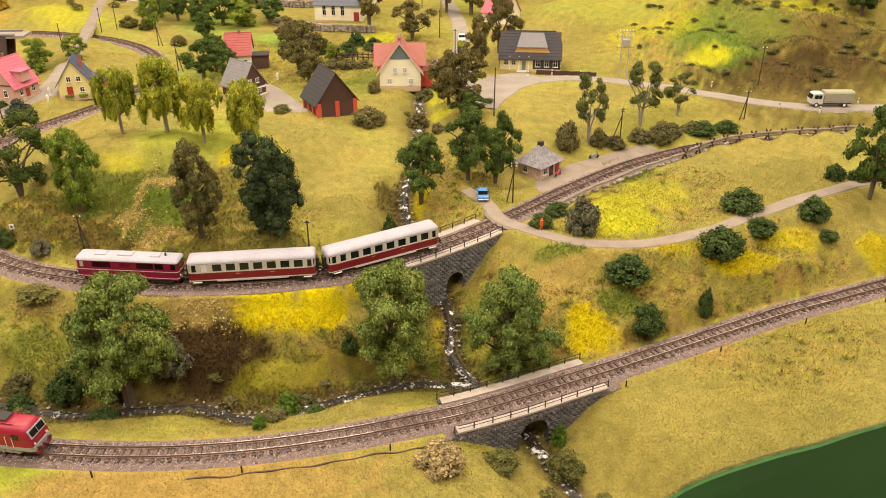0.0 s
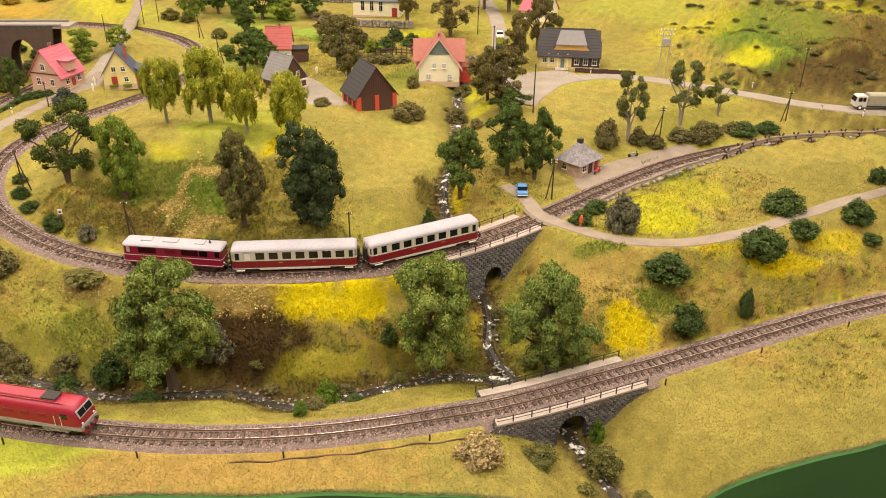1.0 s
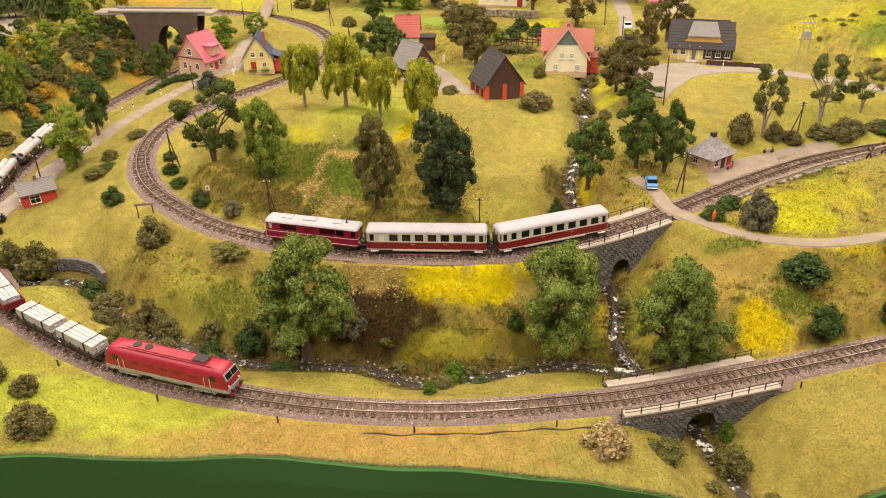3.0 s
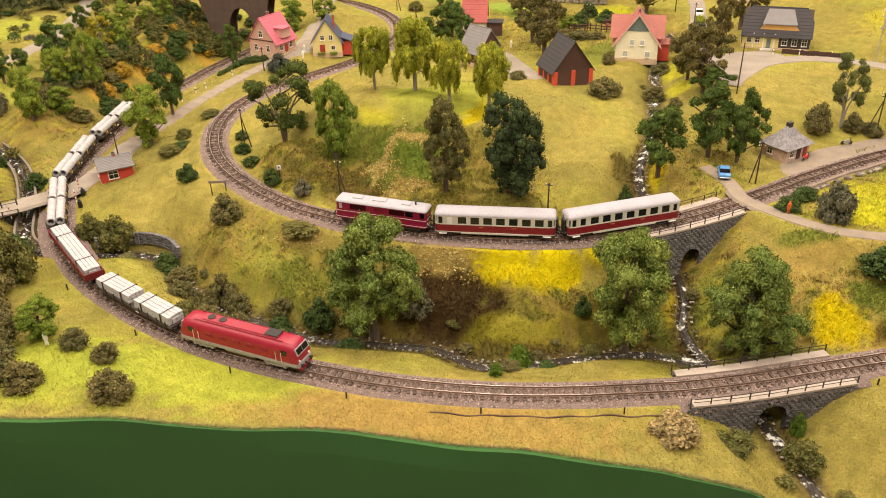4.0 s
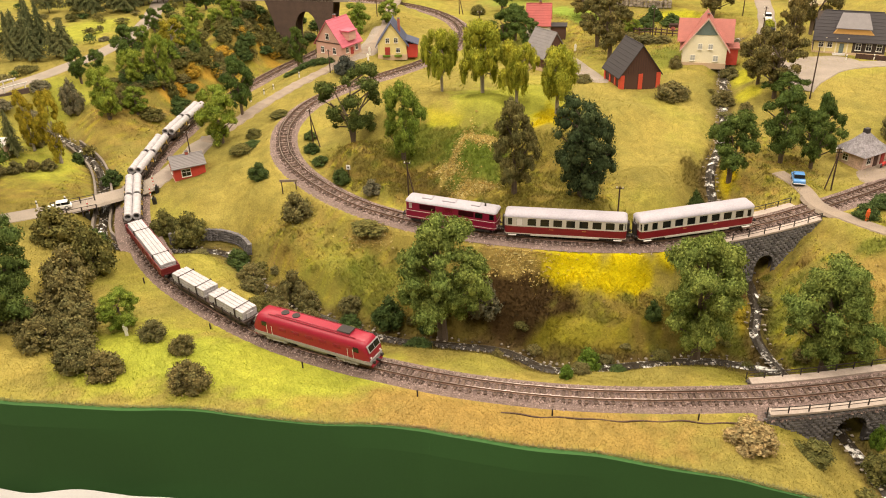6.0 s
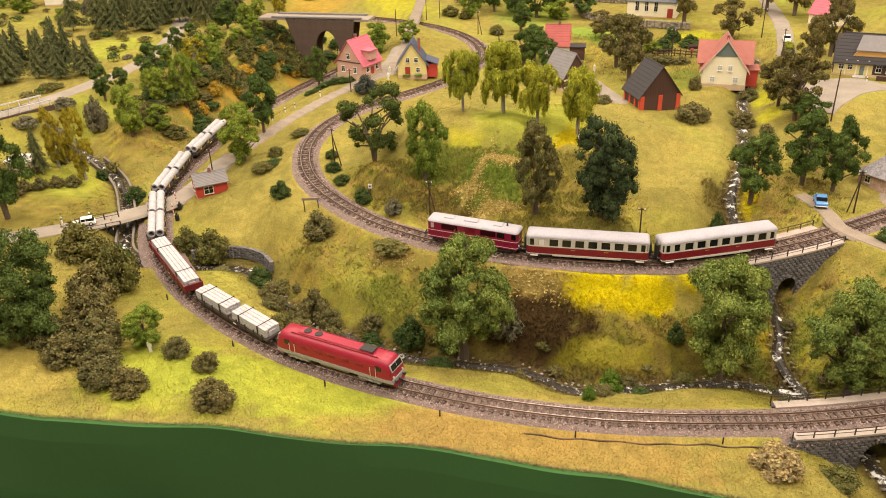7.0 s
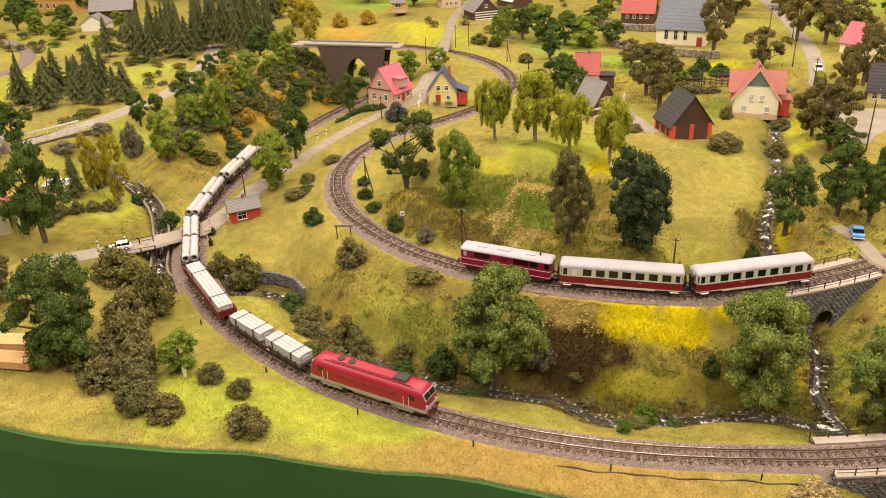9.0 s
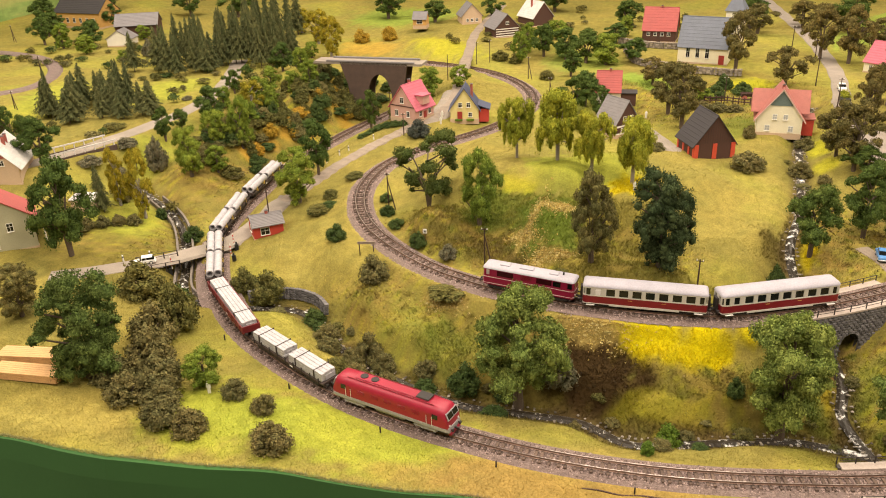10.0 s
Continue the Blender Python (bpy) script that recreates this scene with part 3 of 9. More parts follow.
M_SHEET = painted("white_sheet", (0.78, 0.77, 0.75), 0.7, 0.05, 12, 0.1)
sheet_v, sheet_f = [], []
sx = np.linspace(-3.3, 1.5, 500)
for k in range(9):
    fold = 0.010 * np.sin(31 * sx + 2 * np.sin(7 * sx)) * min(1, 0.15 + k / 4)
    topz = -0.106 - 0.02 * np.clip((sx + 0.75) / 0.3, 0, 1) + 0.004 * np.sin(14 * sx) + 0.002 * np.sin(53 * sx)
    sheet_v += list(np.column_stack([sx, edge_y(sx) - 0.024 + fold, topz + (FLOOR_Z + 0.01 - topz) * k / 8]))
for k in range(8):
    sheet_f += [(k * 500 + i, (k + 1) * 500 + i, (k + 1) * 500 + i + 1, k * 500 + i + 1) for i in range(499)]
sheet = mesh_ob("skirt_sheet", sheet_v, sheet_f, M_SHEET, smooth=True)
tagged(sheet, "white pleated sheet hanging below the green fascia", "table skirt", kind="structure")
sheet.modifiers.new("thick", "SOLIDIFY").thickness = 0.0015

# unseen walls and ceiling, coloured darker to cut bounced fill and deepen shadows
M_HALLWALL = painted("dulled_hall_wall", (0.22, 0.195, 0.165), 0.9, 0.06, 2.0, 0.1)
M_HALLFLOOR = painted("grey_brown_lino", (0.22, 0.18, 0.15), 0.5, 0.15, 3.0, 0.05)
M_CEILING = painted("dulled_ceiling", (0.36, 0.345, 0.32), 0.9, 0.04, 2.0, 0.1)
hx0, hx1, hy0, hy1 = HALL
for nm, b6, mt, lab in (("floor", (hx0, hx1, hy0, hy1, FLOOR_Z - 0.1, FLOOR_Z), M_HALLFLOOR, "plain grey-brown hall floor"), ("ceiling", (hx0, hx1, hy0, hy1, CEIL_Z, CEIL_Z + 0.1), M_CEILING, "plain hall ceiling, darkened to cut bounced light"),
                        ("wall_west", (hx0 - 0.12, hx0, hy0, hy1, FLOOR_Z, CEIL_Z), M_HALLWALL, "plain hall wall, darkened to cut bounced light"), ("wall_east", (hx1, hx1 + 0.12, hy0, hy1, FLOOR_Z, CEIL_Z), M_HALLWALL, "plain hall wall, darkened to cut bounced light"),
                        ("wall_south", (hx0, hx1, hy0 - 0.12, hy0, FLOOR_Z, CEIL_Z), M_HALLWALL, "plain hall wall, darkened to cut bounced light"), ("wall_north", (hx0, hx1, hy1, hy1 + 0.12, FLOOR_Z, CEIL_Z), M_HALLWALL, "plain hall wall, darkened to cut bounced light")):
    bm = bmesh.new()
    box(bm, *b6)
    tagged(part(nm, bm, mt, None), lab, nm.split("_")[0], kind="structure")

# painted board of distant fields along the layout's far end
def field_paint():
    m, nt, b = mat("painted_fields", 0.9)
    tc = nt.nodes.new("ShaderNodeTexCoord")
    n1 = node(nt, "ShaderNodeTexNoise", Scale=2.2, Detail=5.0, Roughness=0.6)
    n2 = node(nt, "ShaderNodeTexNoise", Scale=40.0, Detail=5.0, Roughness=0.7)
    mp = node(nt, "ShaderNodeMapping")
    mp.inputs["Scale"].default_value = (1, 1, 6)
    nt.links.new(tc.outputs["Object"], mp.inputs["Vector"])
    nt.links.new(mp.outputs[0], n1.inputs["Vector"])
    nt.links.new(tc.outputs["Object"], n2.inputs["Vector"])
    c = ramp(nt, n1.outputs[0], [(0.3, (0.12, 0.22, 0.05)), (0.5, (0.26, 0.36, 0.10)), (0.65, (0.40, 0.40, 0.13))])
    nt.links.new(mixc(nt, 1.0, c, ramp(nt, n2.outputs[0], [(0.3, (0.8, 0.8, 0.8)), (0.7, (1.12, 1.12, 1.1))]), "MULTIPLY"), b.inputs["Base Color"])
    return m


bm = bmesh.new()
box(bm, -3.40, -3.385, 0.40, 4.55, -0.1, 0.9, 0.002)
tagged(part("backdrop", bm, field_paint(), None), "painted board with green and yellow distant fields", "backdrop", kind="structure")


# ---- railway ----
M_RAIL = painted("rusty_rail", (0.24, 0.15, 0.11), 0.45, 0.25, 40, 0.1, metal=0.5)
M_RAILTOP = painted("polished_rail_head", (0.42, 0.36, 0.32), 0.38, 0.15, 40, 0.0, metal=0.9)
M_SLEEPER = painted("brown_sleeper", (0.125, 0.082, 0.06), 0.8, 0.3, 120, 0.4, piece=0.35)
M_BALLAST = painted("ballast_bed", (0.215, 0.155, 0.135), 0.95, 0.35, 160, 1.0, detail=520, dist=0.002)


def stone_mix(name, dark, light):
    m, nt, b = mat(name, 0.9)
    g = nt.nodes.new("ShaderNodeNewGeometry")
    nt.links.new(ramp(nt, g.outputs["Random Per Island"], [(0, dark), (0.6, light), (1, tuple(min(1, c * 1.35) for c in light))]), b.inputs["Base Color"])
    return m


M_CHIPS = stone_mix("ballast_chips", (0.11, 0.072, 0.062), (0.38, 0.285, 0.255))
GAUGE = 0.0165


def frame_along(line):
    t = np.gradient(line[:, :2], axis=0)
    t /= np.linalg.norm(t, axis=1)[:, None]
    return t, np.column_stack([-t[:, 1], t[:, 0]])


def sweep(line, profile, material, name, parent, closed=True, label=""):
    """A profile of (side, up) carried along a line."""
    _, nrm = frame_along(line)
    k = len(profile)
    vs = []
    for p, nn in zip(line, nrm):
        vs += [(p[0] + nn[0] * a, p[1] + nn[1] * a, p[2] + b) for a, b in profile]
    fs = []
    for i in range(len(line) - 1):
        for j in range(k if closed else k - 1):
            j2 = (j + 1) % k
            fs.append((i * k + j, i * k + j2, (i + 1) * k + j2, (i + 1) * k + j))
    if closed:
        fs += [tuple(range(k))[::-1], tuple((len(line) - 1) * k + j for j in range(k))]
    return mesh_ob(name, vs, fs, material, parent, label)


def sleeper_mesh():
    bm = bmesh.new()
    box(bm, -0.0021, 0.0021, -0.0148, 0.0148, -0.0065, -0.0032, 0.0004)
    for s in (-1, 1):
        for q in (-1, 1):
            box(bm, -0.0009, 0.0009, s * GAUGE / 2 + q * 0.0018 - 0.0006, s * GAUGE / 2 + q * 0.0018 + 0.0006, -0.0031, -0.0019)
    me = bpy.data.meshes.new("sleeper")
    bm.to_mesh(me)
    bm.free()
    me.materials.append(M_SLEEPER)
    return me


SLEEPER = sleeper_mesh()


def chips(line, count, spread, seed, name, parent, hollow=0.0):
    """Loose ballast stones, each a rough little wedge."""
    rng = np.random.default_rng(seed)
    _, nrm = frame_along(line)
    i = rng.integers(0, len(line), count)
    side = rng.uniform(-1, 1, count)
    off = side * spread
    p = line[i, :2] + nrm[i] * off[:, None] + rng.normal(0, 0.001, (count, 2))
    drop = np.where(np.abs(off) < 0.0175, -0.0050, -0.0050 - (np.abs(off) - 0.0175) * 0.55)
    z = line[i, 2] + drop + rng.uniform(-0.0006, 0.0006, count)
    base = np.array([(1, 0, 0), (-0.5, 0.87, 0), (-0.5, -0.87, 0), (0.1, 0.1, 0.9)], float)
    ang = rng.uniform(0, 6.28, count)
    r = rng.uniform(0.0009, 0.0021, count)
    c, s = np.cos(ang), np.sin(ang)
    vx = base[None, :, 0] * c[:, None] - base[None, :, 1] * s[:, None]
    vy = base[None, :, 0] * s[:, None] + base[None, :, 1] * c[:, None]
    v = np.stack([p[:, None, 0] + vx * r[:, None], p[:, None, 1] + vy * r[:, None], z[:, None] + base[None, :, 2] * r[:, None]], 2).reshape(-1, 3)
    f = (np.arange(count)[:, None, None] * 4 + np.array([(0, 1, 3), (1, 2, 3), (2, 0, 3)])[None]).reshape(-1, 3)
    ob = mesh_ob(name, v, f, M_CHIPS, parent)
    tagged(ob, kind="stuff")
    return ob


def track(name, line, label, spacing, chip_count, seed, limit, half=0.036):
    th = empty(name, Matrix(), label, "railway track", kind="structure")
    sweep(line[::3], [(-half, -0.0058 - (half - 0.021) * 0.45), (-0.021, -0.0058), (0.021, -0.0058), (half, -0.0058 - (half - 0.021) * 0.45)], M_BALLAST, "ballast_bed", th, False)
    for s in (-1, 1):
        o = s * GAUGE / 2
        r = sweep(line[::2], [(o - 0.0011, -0.0030), (o + 0.0011, -0.0030), (o + 0.0004, -0.0024), (o + 0.0004, -0.0008), (o + 0.0006, -0.0006), (o + 0.0006, -0.0001), (o - 0.0006, -0.0001), (o - 0.0006, -0.0006), (o - 0.0004, -0.0008), (o - 0.0004, -0.0024)], M_RAIL, "rail", th)
        sweep(line[::2], [(o - 0.0005, -0.0001), (o + 0.0005, -0.0001), (o + 0.0005, 0.0001), (o - 0.0005, 0.0001)], M_RAILTOP, "rail_head", r, True, "rail head polished by wheels")
    chips(line, chip_count, half, seed, "ballast_stones", th)
    s = np.concatenate([[0], np.cumsum(np.linalg.norm(np.diff(line[:, :2], axis=0), axis=1))])
    tan, _ = frame_along(line)
    for k in range(int(s[-1] / spacing)):
        u = (k + 0.5) * spacing
        i = min(len(line) - 1, int(np.searchsorted(s, u)))
        if k >= limit:
            break
        o = new("sleeper", SLEEPER)
        o.parent = th
        o.matrix_local = Matrix.Translation(line[i]) @ Matrix.Rotation(math.atan2(tan[i, 1], tan[i, 0]) + random.uniform(-0.02, 0.02), 4, "Z")
    return th


track("valley_railway_track", LOWLINE, "rusty model railway track on brown ballast in the valley", 0.0104, 44000, 3, 330)
track("hillside_railway_track", HIGHLINE, "rusty model railway track curving round the grassy knoll", 0.0104, 36000, 4, 420, 0.028)
sweep(LOOPLINE, [(-0.028, -0.008), (-0.018, 0.0), (0.018, 0.0), (0.028, -0.008)], M_BALLAST, "far_track_bed", None, False)
tagged(bpy.data.objects["far_track_bed"], "distant curved ballast bed of a railway loop", "railway track", kind="structure")

# ---- water ----
def water_mat(name, calm):
    """Dark shallow water; foam breaks out where the ripple noise passes calm."""
    m, nt, b = mat(name, 0.3)
    tc = nt.nodes.new("ShaderNodeTexCoord")
    n1 = node(nt, "ShaderNodeTexNoise", Scale=70.0, Detail=6.0, Roughness=0.7)
    n2 = node(nt, "ShaderNodeTexNoise", Scale=190.0, Detail=4.0)
    nt.links.new(tc.outputs["Object"], n1.inputs["Vector"])
    nt.links.new(tc.outputs["Object"], n2.inputs["Vector"])
    foam = ramp(nt, n1.outputs[0], [(calm, (0, 0, 0)), (calm + 0.07, (1, 1, 1))])
    nt.links.new(mixc(nt, foam, (0.032, 0.025, 0.017), (0.76, 0.74, 0.70)), b.inputs["Base Color"])
    nt.links.new(mixc(nt, foam, (0.32, 0.32, 0.32), (0.7, 0.7, 0.7)), b.inputs["Roughness"])
    b.inputs["Specular IOR Level"].default_value = 0.25
    bp = node(nt, "ShaderNodeBump", Strength=0.8, Distance=0.002)
    nt.links.new(n2.outputs[0], bp.inputs["Height"])
    nt.links.new(bp.outputs[0], b.inputs["Normal"])
    return m


for nm, line, hw, calm in (("brook_water", WATERS[0], 0.0048, 0.545), ("beck_water", WATERS[1], 0.0048, 0.555)):
    w = sweep(line, [(-hw - 0.003, -0.003), (-hw * 0.6, 0.0004), (0.0, 0.0), (hw * 0.6, 0.0004), (hw + 0.003, -0.003)], water_mat(nm, calm), nm, None, False)
    tagged(w, "dark brook with white foaming ripples between stones", "water", kind="structure")


# ---- stone bridges ----
M_STONE = painted("grey_rough_stone", (0.180, 0.168, 0.168), 0.9, 0.35, 260, 0.8, detail=900, piece=0.45)
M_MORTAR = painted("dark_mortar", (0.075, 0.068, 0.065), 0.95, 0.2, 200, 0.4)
M_CONCRETE = painted("pinkish_concrete", (0.42, 0.35, 0.30), 0.9, 0.15, 90, 0.4)
M_IRON = painted("dark_iron", (0.035, 0.026, 0.022), 0.6, 0.3, 100, 0.1)


def stone_mesh(seed, w, h):
    rng = random.Random(seed)
    bm = bmesh.new()
    box(bm, -w / 2, w / 2, -0.0014, 0.0012, -h / 2, h / 2, min(w, h) * 0.16)
    for v in bm.verts:
        v.co += Vector((rng.uniform(-1, 1), rng.uniform(-1, 1), rng.uniform(-1, 1))) * h * 0.09
    me = bpy.data.meshes.new("stone")
    bm.to_mesh(me)
    bm.free()
    me.materials.append(M_STONE)
    return me


STONES = [stone_mesh(k, 0.0072, 0.0038) for k in range(6)]


def stone_bridge(name, line, label, top_drop, wall_z, arch, half, seed, rails_near=True):
    """A short stone viaduct under a piece of track: line is the track over it, arch (along, half-width, crown height, sill height)."""
    th = empty(name, Matrix(), label, "bridge", kind="")
    tan, nrm = frame_along(line)
    s = np.concatenate([[0], np.cumsum(np.linalg.norm(np.diff(line[:, :2], axis=0), axis=1))])
    total = s[-1]

    def at(u, side, z):
        i = np.interp(u, s, np.arange(len(s)))
        j = min(len(s) - 2, int(i))
        p = line[j] + (line[j + 1] - line[j]) * (i - j)
        return Vector((p[0] + nrm[j][0] * side, p[1] + nrm[j][1] * side, z)), math.atan2(tan[j][1], tan[j][0])

    ac, aw, crown, sill = arch

    def open_at(u, z, grow=0.0):
        """Inside the arch?"""
        e = abs(u - ac) / (aw + grow)
        if e >= 1:
            return False
        spring = crown - aw
        return z < spring + math.sqrt(max(0.0, 1 - e * e)) * (aw + grow)

    top = float(line[:, 2].mean()) - top_drop
    rng = random.Random(seed)
    for sd in (-1, 1):
        # backing wall as thin columns up from the sill or from the arch
        bm = bmesh.new()
        n = int(total / 0.002)
        for k in range(n):
            u0, u1 = total * k / n, total * (k + 1) / n
            e = abs((u0 + u1) / 2 - ac) / aw
            lo = wall_z if e >= 1 else (crown - aw) + math.sqrt(1 - e * e) * aw
            a0, _ = at(u0, sd * half, 0)
            a1, _ = at(u1, sd * half, 0)
            b0, _ = at(u0, sd * (half - 0.006), 0)
            b1, _ = at(u1, sd * (half - 0.006), 0)
            vs = [bm.verts.new((p.x, p.y, z)) for z in (lo, top) for p in (a0, a1, b1, b0)]
            for f in ((0, 3, 2, 1), (4, 5, 6, 7), (0, 1, 5, 4), (2, 3, 7, 6)):
                bm.faces.new([vs[i] for i in f])
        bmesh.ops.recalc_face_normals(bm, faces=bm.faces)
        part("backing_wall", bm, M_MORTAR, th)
        # voussoirs round the arch
        for k in range(15):
            a = math.pi * (k + 0.5) / 15
            u, z = ac + math.cos(a) * (aw + 0.0018), (crown - aw) + math.sin(a) * (aw + 0.0018)
            p, ang = at(u, sd * (half + 0.0008), z)
            o = new("arch_stone", STONES[k % 6])
            o.parent = th
            o.matrix_local = Matrix.Translation(p) @ Matrix.Rotation(ang, 4, "Z") @ Matrix.Rotation(-a, 4, "Y") @ Matrix.Diagonal((0.62, 1, 0.8, 1))
        row, z = 0, top - 0.0021
        while z > wall_z:
            u = -0.0036 * (row % 2) + 0.003
            while u < total:
                if not open_at(u, z, 0.0042):
                    p, ang = at(u, sd * (half + 0.0004), z)
                    if ground_at(p.x, p.y) < z + 0.006:
                        o = new("stone", STONES[rng.randrange(6)])
                        o.parent = th
                        o.matrix_local = Matrix.Translation(p) @ Matrix.Rotation(ang, 4, "Z") @ Matrix.Diagonal((rng.uniform(0.85, 1.05), 1, rng.uniform(0.9, 1.04), 1))
                u += 0.0076
            z -= 0.0042
            row += 1
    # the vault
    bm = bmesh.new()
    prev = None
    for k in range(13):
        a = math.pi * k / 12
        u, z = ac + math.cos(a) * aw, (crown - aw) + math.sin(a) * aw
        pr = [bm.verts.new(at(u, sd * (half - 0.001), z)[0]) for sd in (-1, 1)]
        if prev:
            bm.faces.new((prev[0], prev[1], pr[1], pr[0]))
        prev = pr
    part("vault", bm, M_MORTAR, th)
    # deck, kerb walks and railings
    for sd in (-1, 1):
        sweep(line[::2], [(sd * (half - 0.0105), -top_drop - 0.001), (sd * (half + 0.002), -top_drop - 0.001), (sd * (half + 0.002), -top_drop + 0.0016), (sd * (half - 0.0105), -top_drop + 0.0016)], M_CONCRETE, "walkway", th)
        rail = sweep(line[::2], [(sd * half - 0.0004, 0.0065 - top_drop + 0.004), (sd * half + 0.0004, 0.0065 - top_drop + 0.004), (sd * half + 0.0004, 0.0074 - top_drop + 0.004), (sd * half - 0.0004, 0.0074 - top_drop + 0.004)], M_IRON, "railing", th)
        sweep(line[::2], [(sd * half - 0.0003, 0.0030 - top_drop + 0.003), (sd * half + 0.0003, 0.0030 - top_drop + 0.003), (sd * half + 0.0003, 0.0036 - top_drop + 0.003), (sd * half - 0.0003, 0.0036 - top_drop + 0.003)], M_IRON, "lower_bar", rail)
        n = int(total / 0.024)
        for k in range(n + 1):
            p, ang = at(total * k / n, sd * half, top)
            bm = bmesh.new()
            box(bm, -0.0006, 0.0006, -0.0006, 0.0006, 0.001, 0.0122)
            o = part("railing_post", bm, M_IRON, rail)
            o.matrix_local = Matrix.Translation(p) @ Matrix.Rotation(ang, 4, "Z")
    return th


def stretch(line, x_hi, x_lo):
    return line[(line[:, 0] <= x_hi) & (line[:, 0] >= x_lo)]


low_piece = stretch(LOWLINE, 0.205, 0.0)
stone_bridge("valley_stone_bridge", low_piece, "grey rubble stone arch bridge with iron railings over the brook", 0.006, -0.062, (0.112, 0.020, -0.020, -0.06), 0.034, 5)
high_piece = stretch(HIGHLINE, 0.075, -0.075)
stone_bridge("hillside_stone_bridge", high_piece, "grey stone arch bridge with iron railings below the halt", 0.006, -0.02, (0.097, 0.0155, 0.036, -0.02), 0.031, 6)

# ---- rolling stock ----
M_CREAM = painted("cream_lacquer", (0.58, 0.545, 0.48), 0.4, 0.06, 50, 0.02)
M_CRIMSON = painted("crimson_lacquer", (0.205, 0.012, 0.020), 0.35, 0.12, 50, 0.02)
M_MAGENTA = painted("wine_red_lacquer", (0.235, 0.007, 0.040), 0.4, 0.12, 50, 0.02)
M_WHITEROOF = painted("off_white_roof", (0.365, 0.345, 0.385), 0.65, 0.14, 26, 0.05)
M_BRIGHTRED = painted("signal_red_lacquer", (0.31, 0.012, 0.034), 0.42, 0.10, 40, 0.02)
M_GREYSKIRT = painted("light_grey_underframe", (0.36, 0.34, 0.34), 0.55, 0.2, 80, 0.05)
M_DARKUNDER = painted("dark_running_gear", (0.03, 0.024, 0.022), 0.7, 0.3, 120, 0.2)
M_GLASS, _nt, _b = mat("dark_coach_glass", 0.08)
_b.inputs["Base Color"].default_value = (0.012, 0.013, 0.014, 1)
M_TINT = painted("wine_tinted_glass", (0.060, 0.006, 0.014), 0.15, 0.15, 60, 0)
M_GOLD = painted("gilt_lettering", (0.6, 0.42, 0.10), 0.4, 0.1, 100, 0)
M_WHITELINE = painted("white_lining", (0.8, 0.76, 0.72), 0.4, 0.05, 60, 0)
M_CONCLOAD = painted("pale_concrete_load", (0.44, 0.42, 0.435), 0.85, 0.2, 160, 0.35)
M_BATTEN = painted("dark_lashing", (0.05, 0.035, 0.03), 0.8, 0.3, 100, 0.1)
M_OXIDE = painted("oxide_red_wagon", (0.17, 0.016, 0.018), 0.5, 0.2, 60, 0.1)
M_WAGON = painted("brown_black_wagon", (0.055, 0.036, 0.030), 0.65, 0.3, 70, 0.15)
M_HOLE, _nt, _b = mat("pipe_bore", 0.95)
_b.inputs["Base Color"].default_value = (0.05, 0.045, 0.042, 1)


def line_pose(line, s_mid, base):
    """The pose of a vehicle that stands with its two bogies on the line, s_mid along it."""
    s = np.concatenate([[0], np.cumsum(np.linalg.norm(np.diff(line[:, :2], axis=0), axis=1))])
    a, b = [Vector([np.interp(s_mid + q * base / 2, s, line[:, k]) for k in range(3)]) for q in (-1, 1)]
    d = (a - b).normalized()
    up = Vector((0, 0, 1))
    y = up.cross(d).normalized()
    z = d.cross(y)
    m = Matrix((d, y, z)).transposed().to_4x4()
    m.translation = (a + b) / 2 + Vector((0, 0, 0.0002))
    return m


def wheelset(parent, x, r=0.0052):
    bm = bmesh.new()
    for s in (-1, 1):
        y = s * (GAUGE / 2 - 0.0003)
        rod(bm, (x, y, r), (x, y + s * 0.0022, r), r, r, 14)
        rod(bm, (x, y - s * 0.0006, r), (x, y, r), r * 1.10, r * 1.10, 14)
    rod(bm, (x, -GAUGE / 2, r), (x, GAUGE / 2, r), 0.0010, 0.0010, 6)
    return part("wheelset", bm, M_DARKUNDER, parent)


def bogie(parent, x, base=0.026, width=0.024, material=None, r=0.0052):
    bm = bmesh.new()
    for s in (-1, 1):
        prism(bm, [(x - base / 2 - 0.005, 0.0055), (x - base / 2 - 0.003, 0.0082), (x - 0.006, 0.0090), (x + 0.006, 0.0090), (x + base / 2 + 0.003, 0.0082), (x + base / 2 + 0.005, 0.0055), (x + 0.006, 0.0035), (x - 0.006, 0.0035)], "y", s * width / 2 - 0.0012 * s, s * width / 2 + 0.0012 * s)
        for q in (-1, 1):
            box(bm, x + q * base / 2 - 0.0022, x + q * base / 2 + 0.0022, s * width / 2 - 0.0018, s * width / 2 + 0.0018, 0.0032, 0.0072, 0.0004)
        for q in (-0.5, 0.5):
            rod(bm, (x + q * 0.010, s * (width / 2 + 0.001), 0.0035), (x + q * 0.010, s * (width / 2 + 0.001), 0.0080), 0.0013, 0.0013, 6)
    box(bm, x - 0.004, x + 0.004, -width / 2, width / 2, 0.0055, 0.0085)
    b = part("bogie", bm, material or M_DARKUNDER, parent)
    for q in (-1, 1):
        wheelset(b, x + q * base / 2, r)
    return b


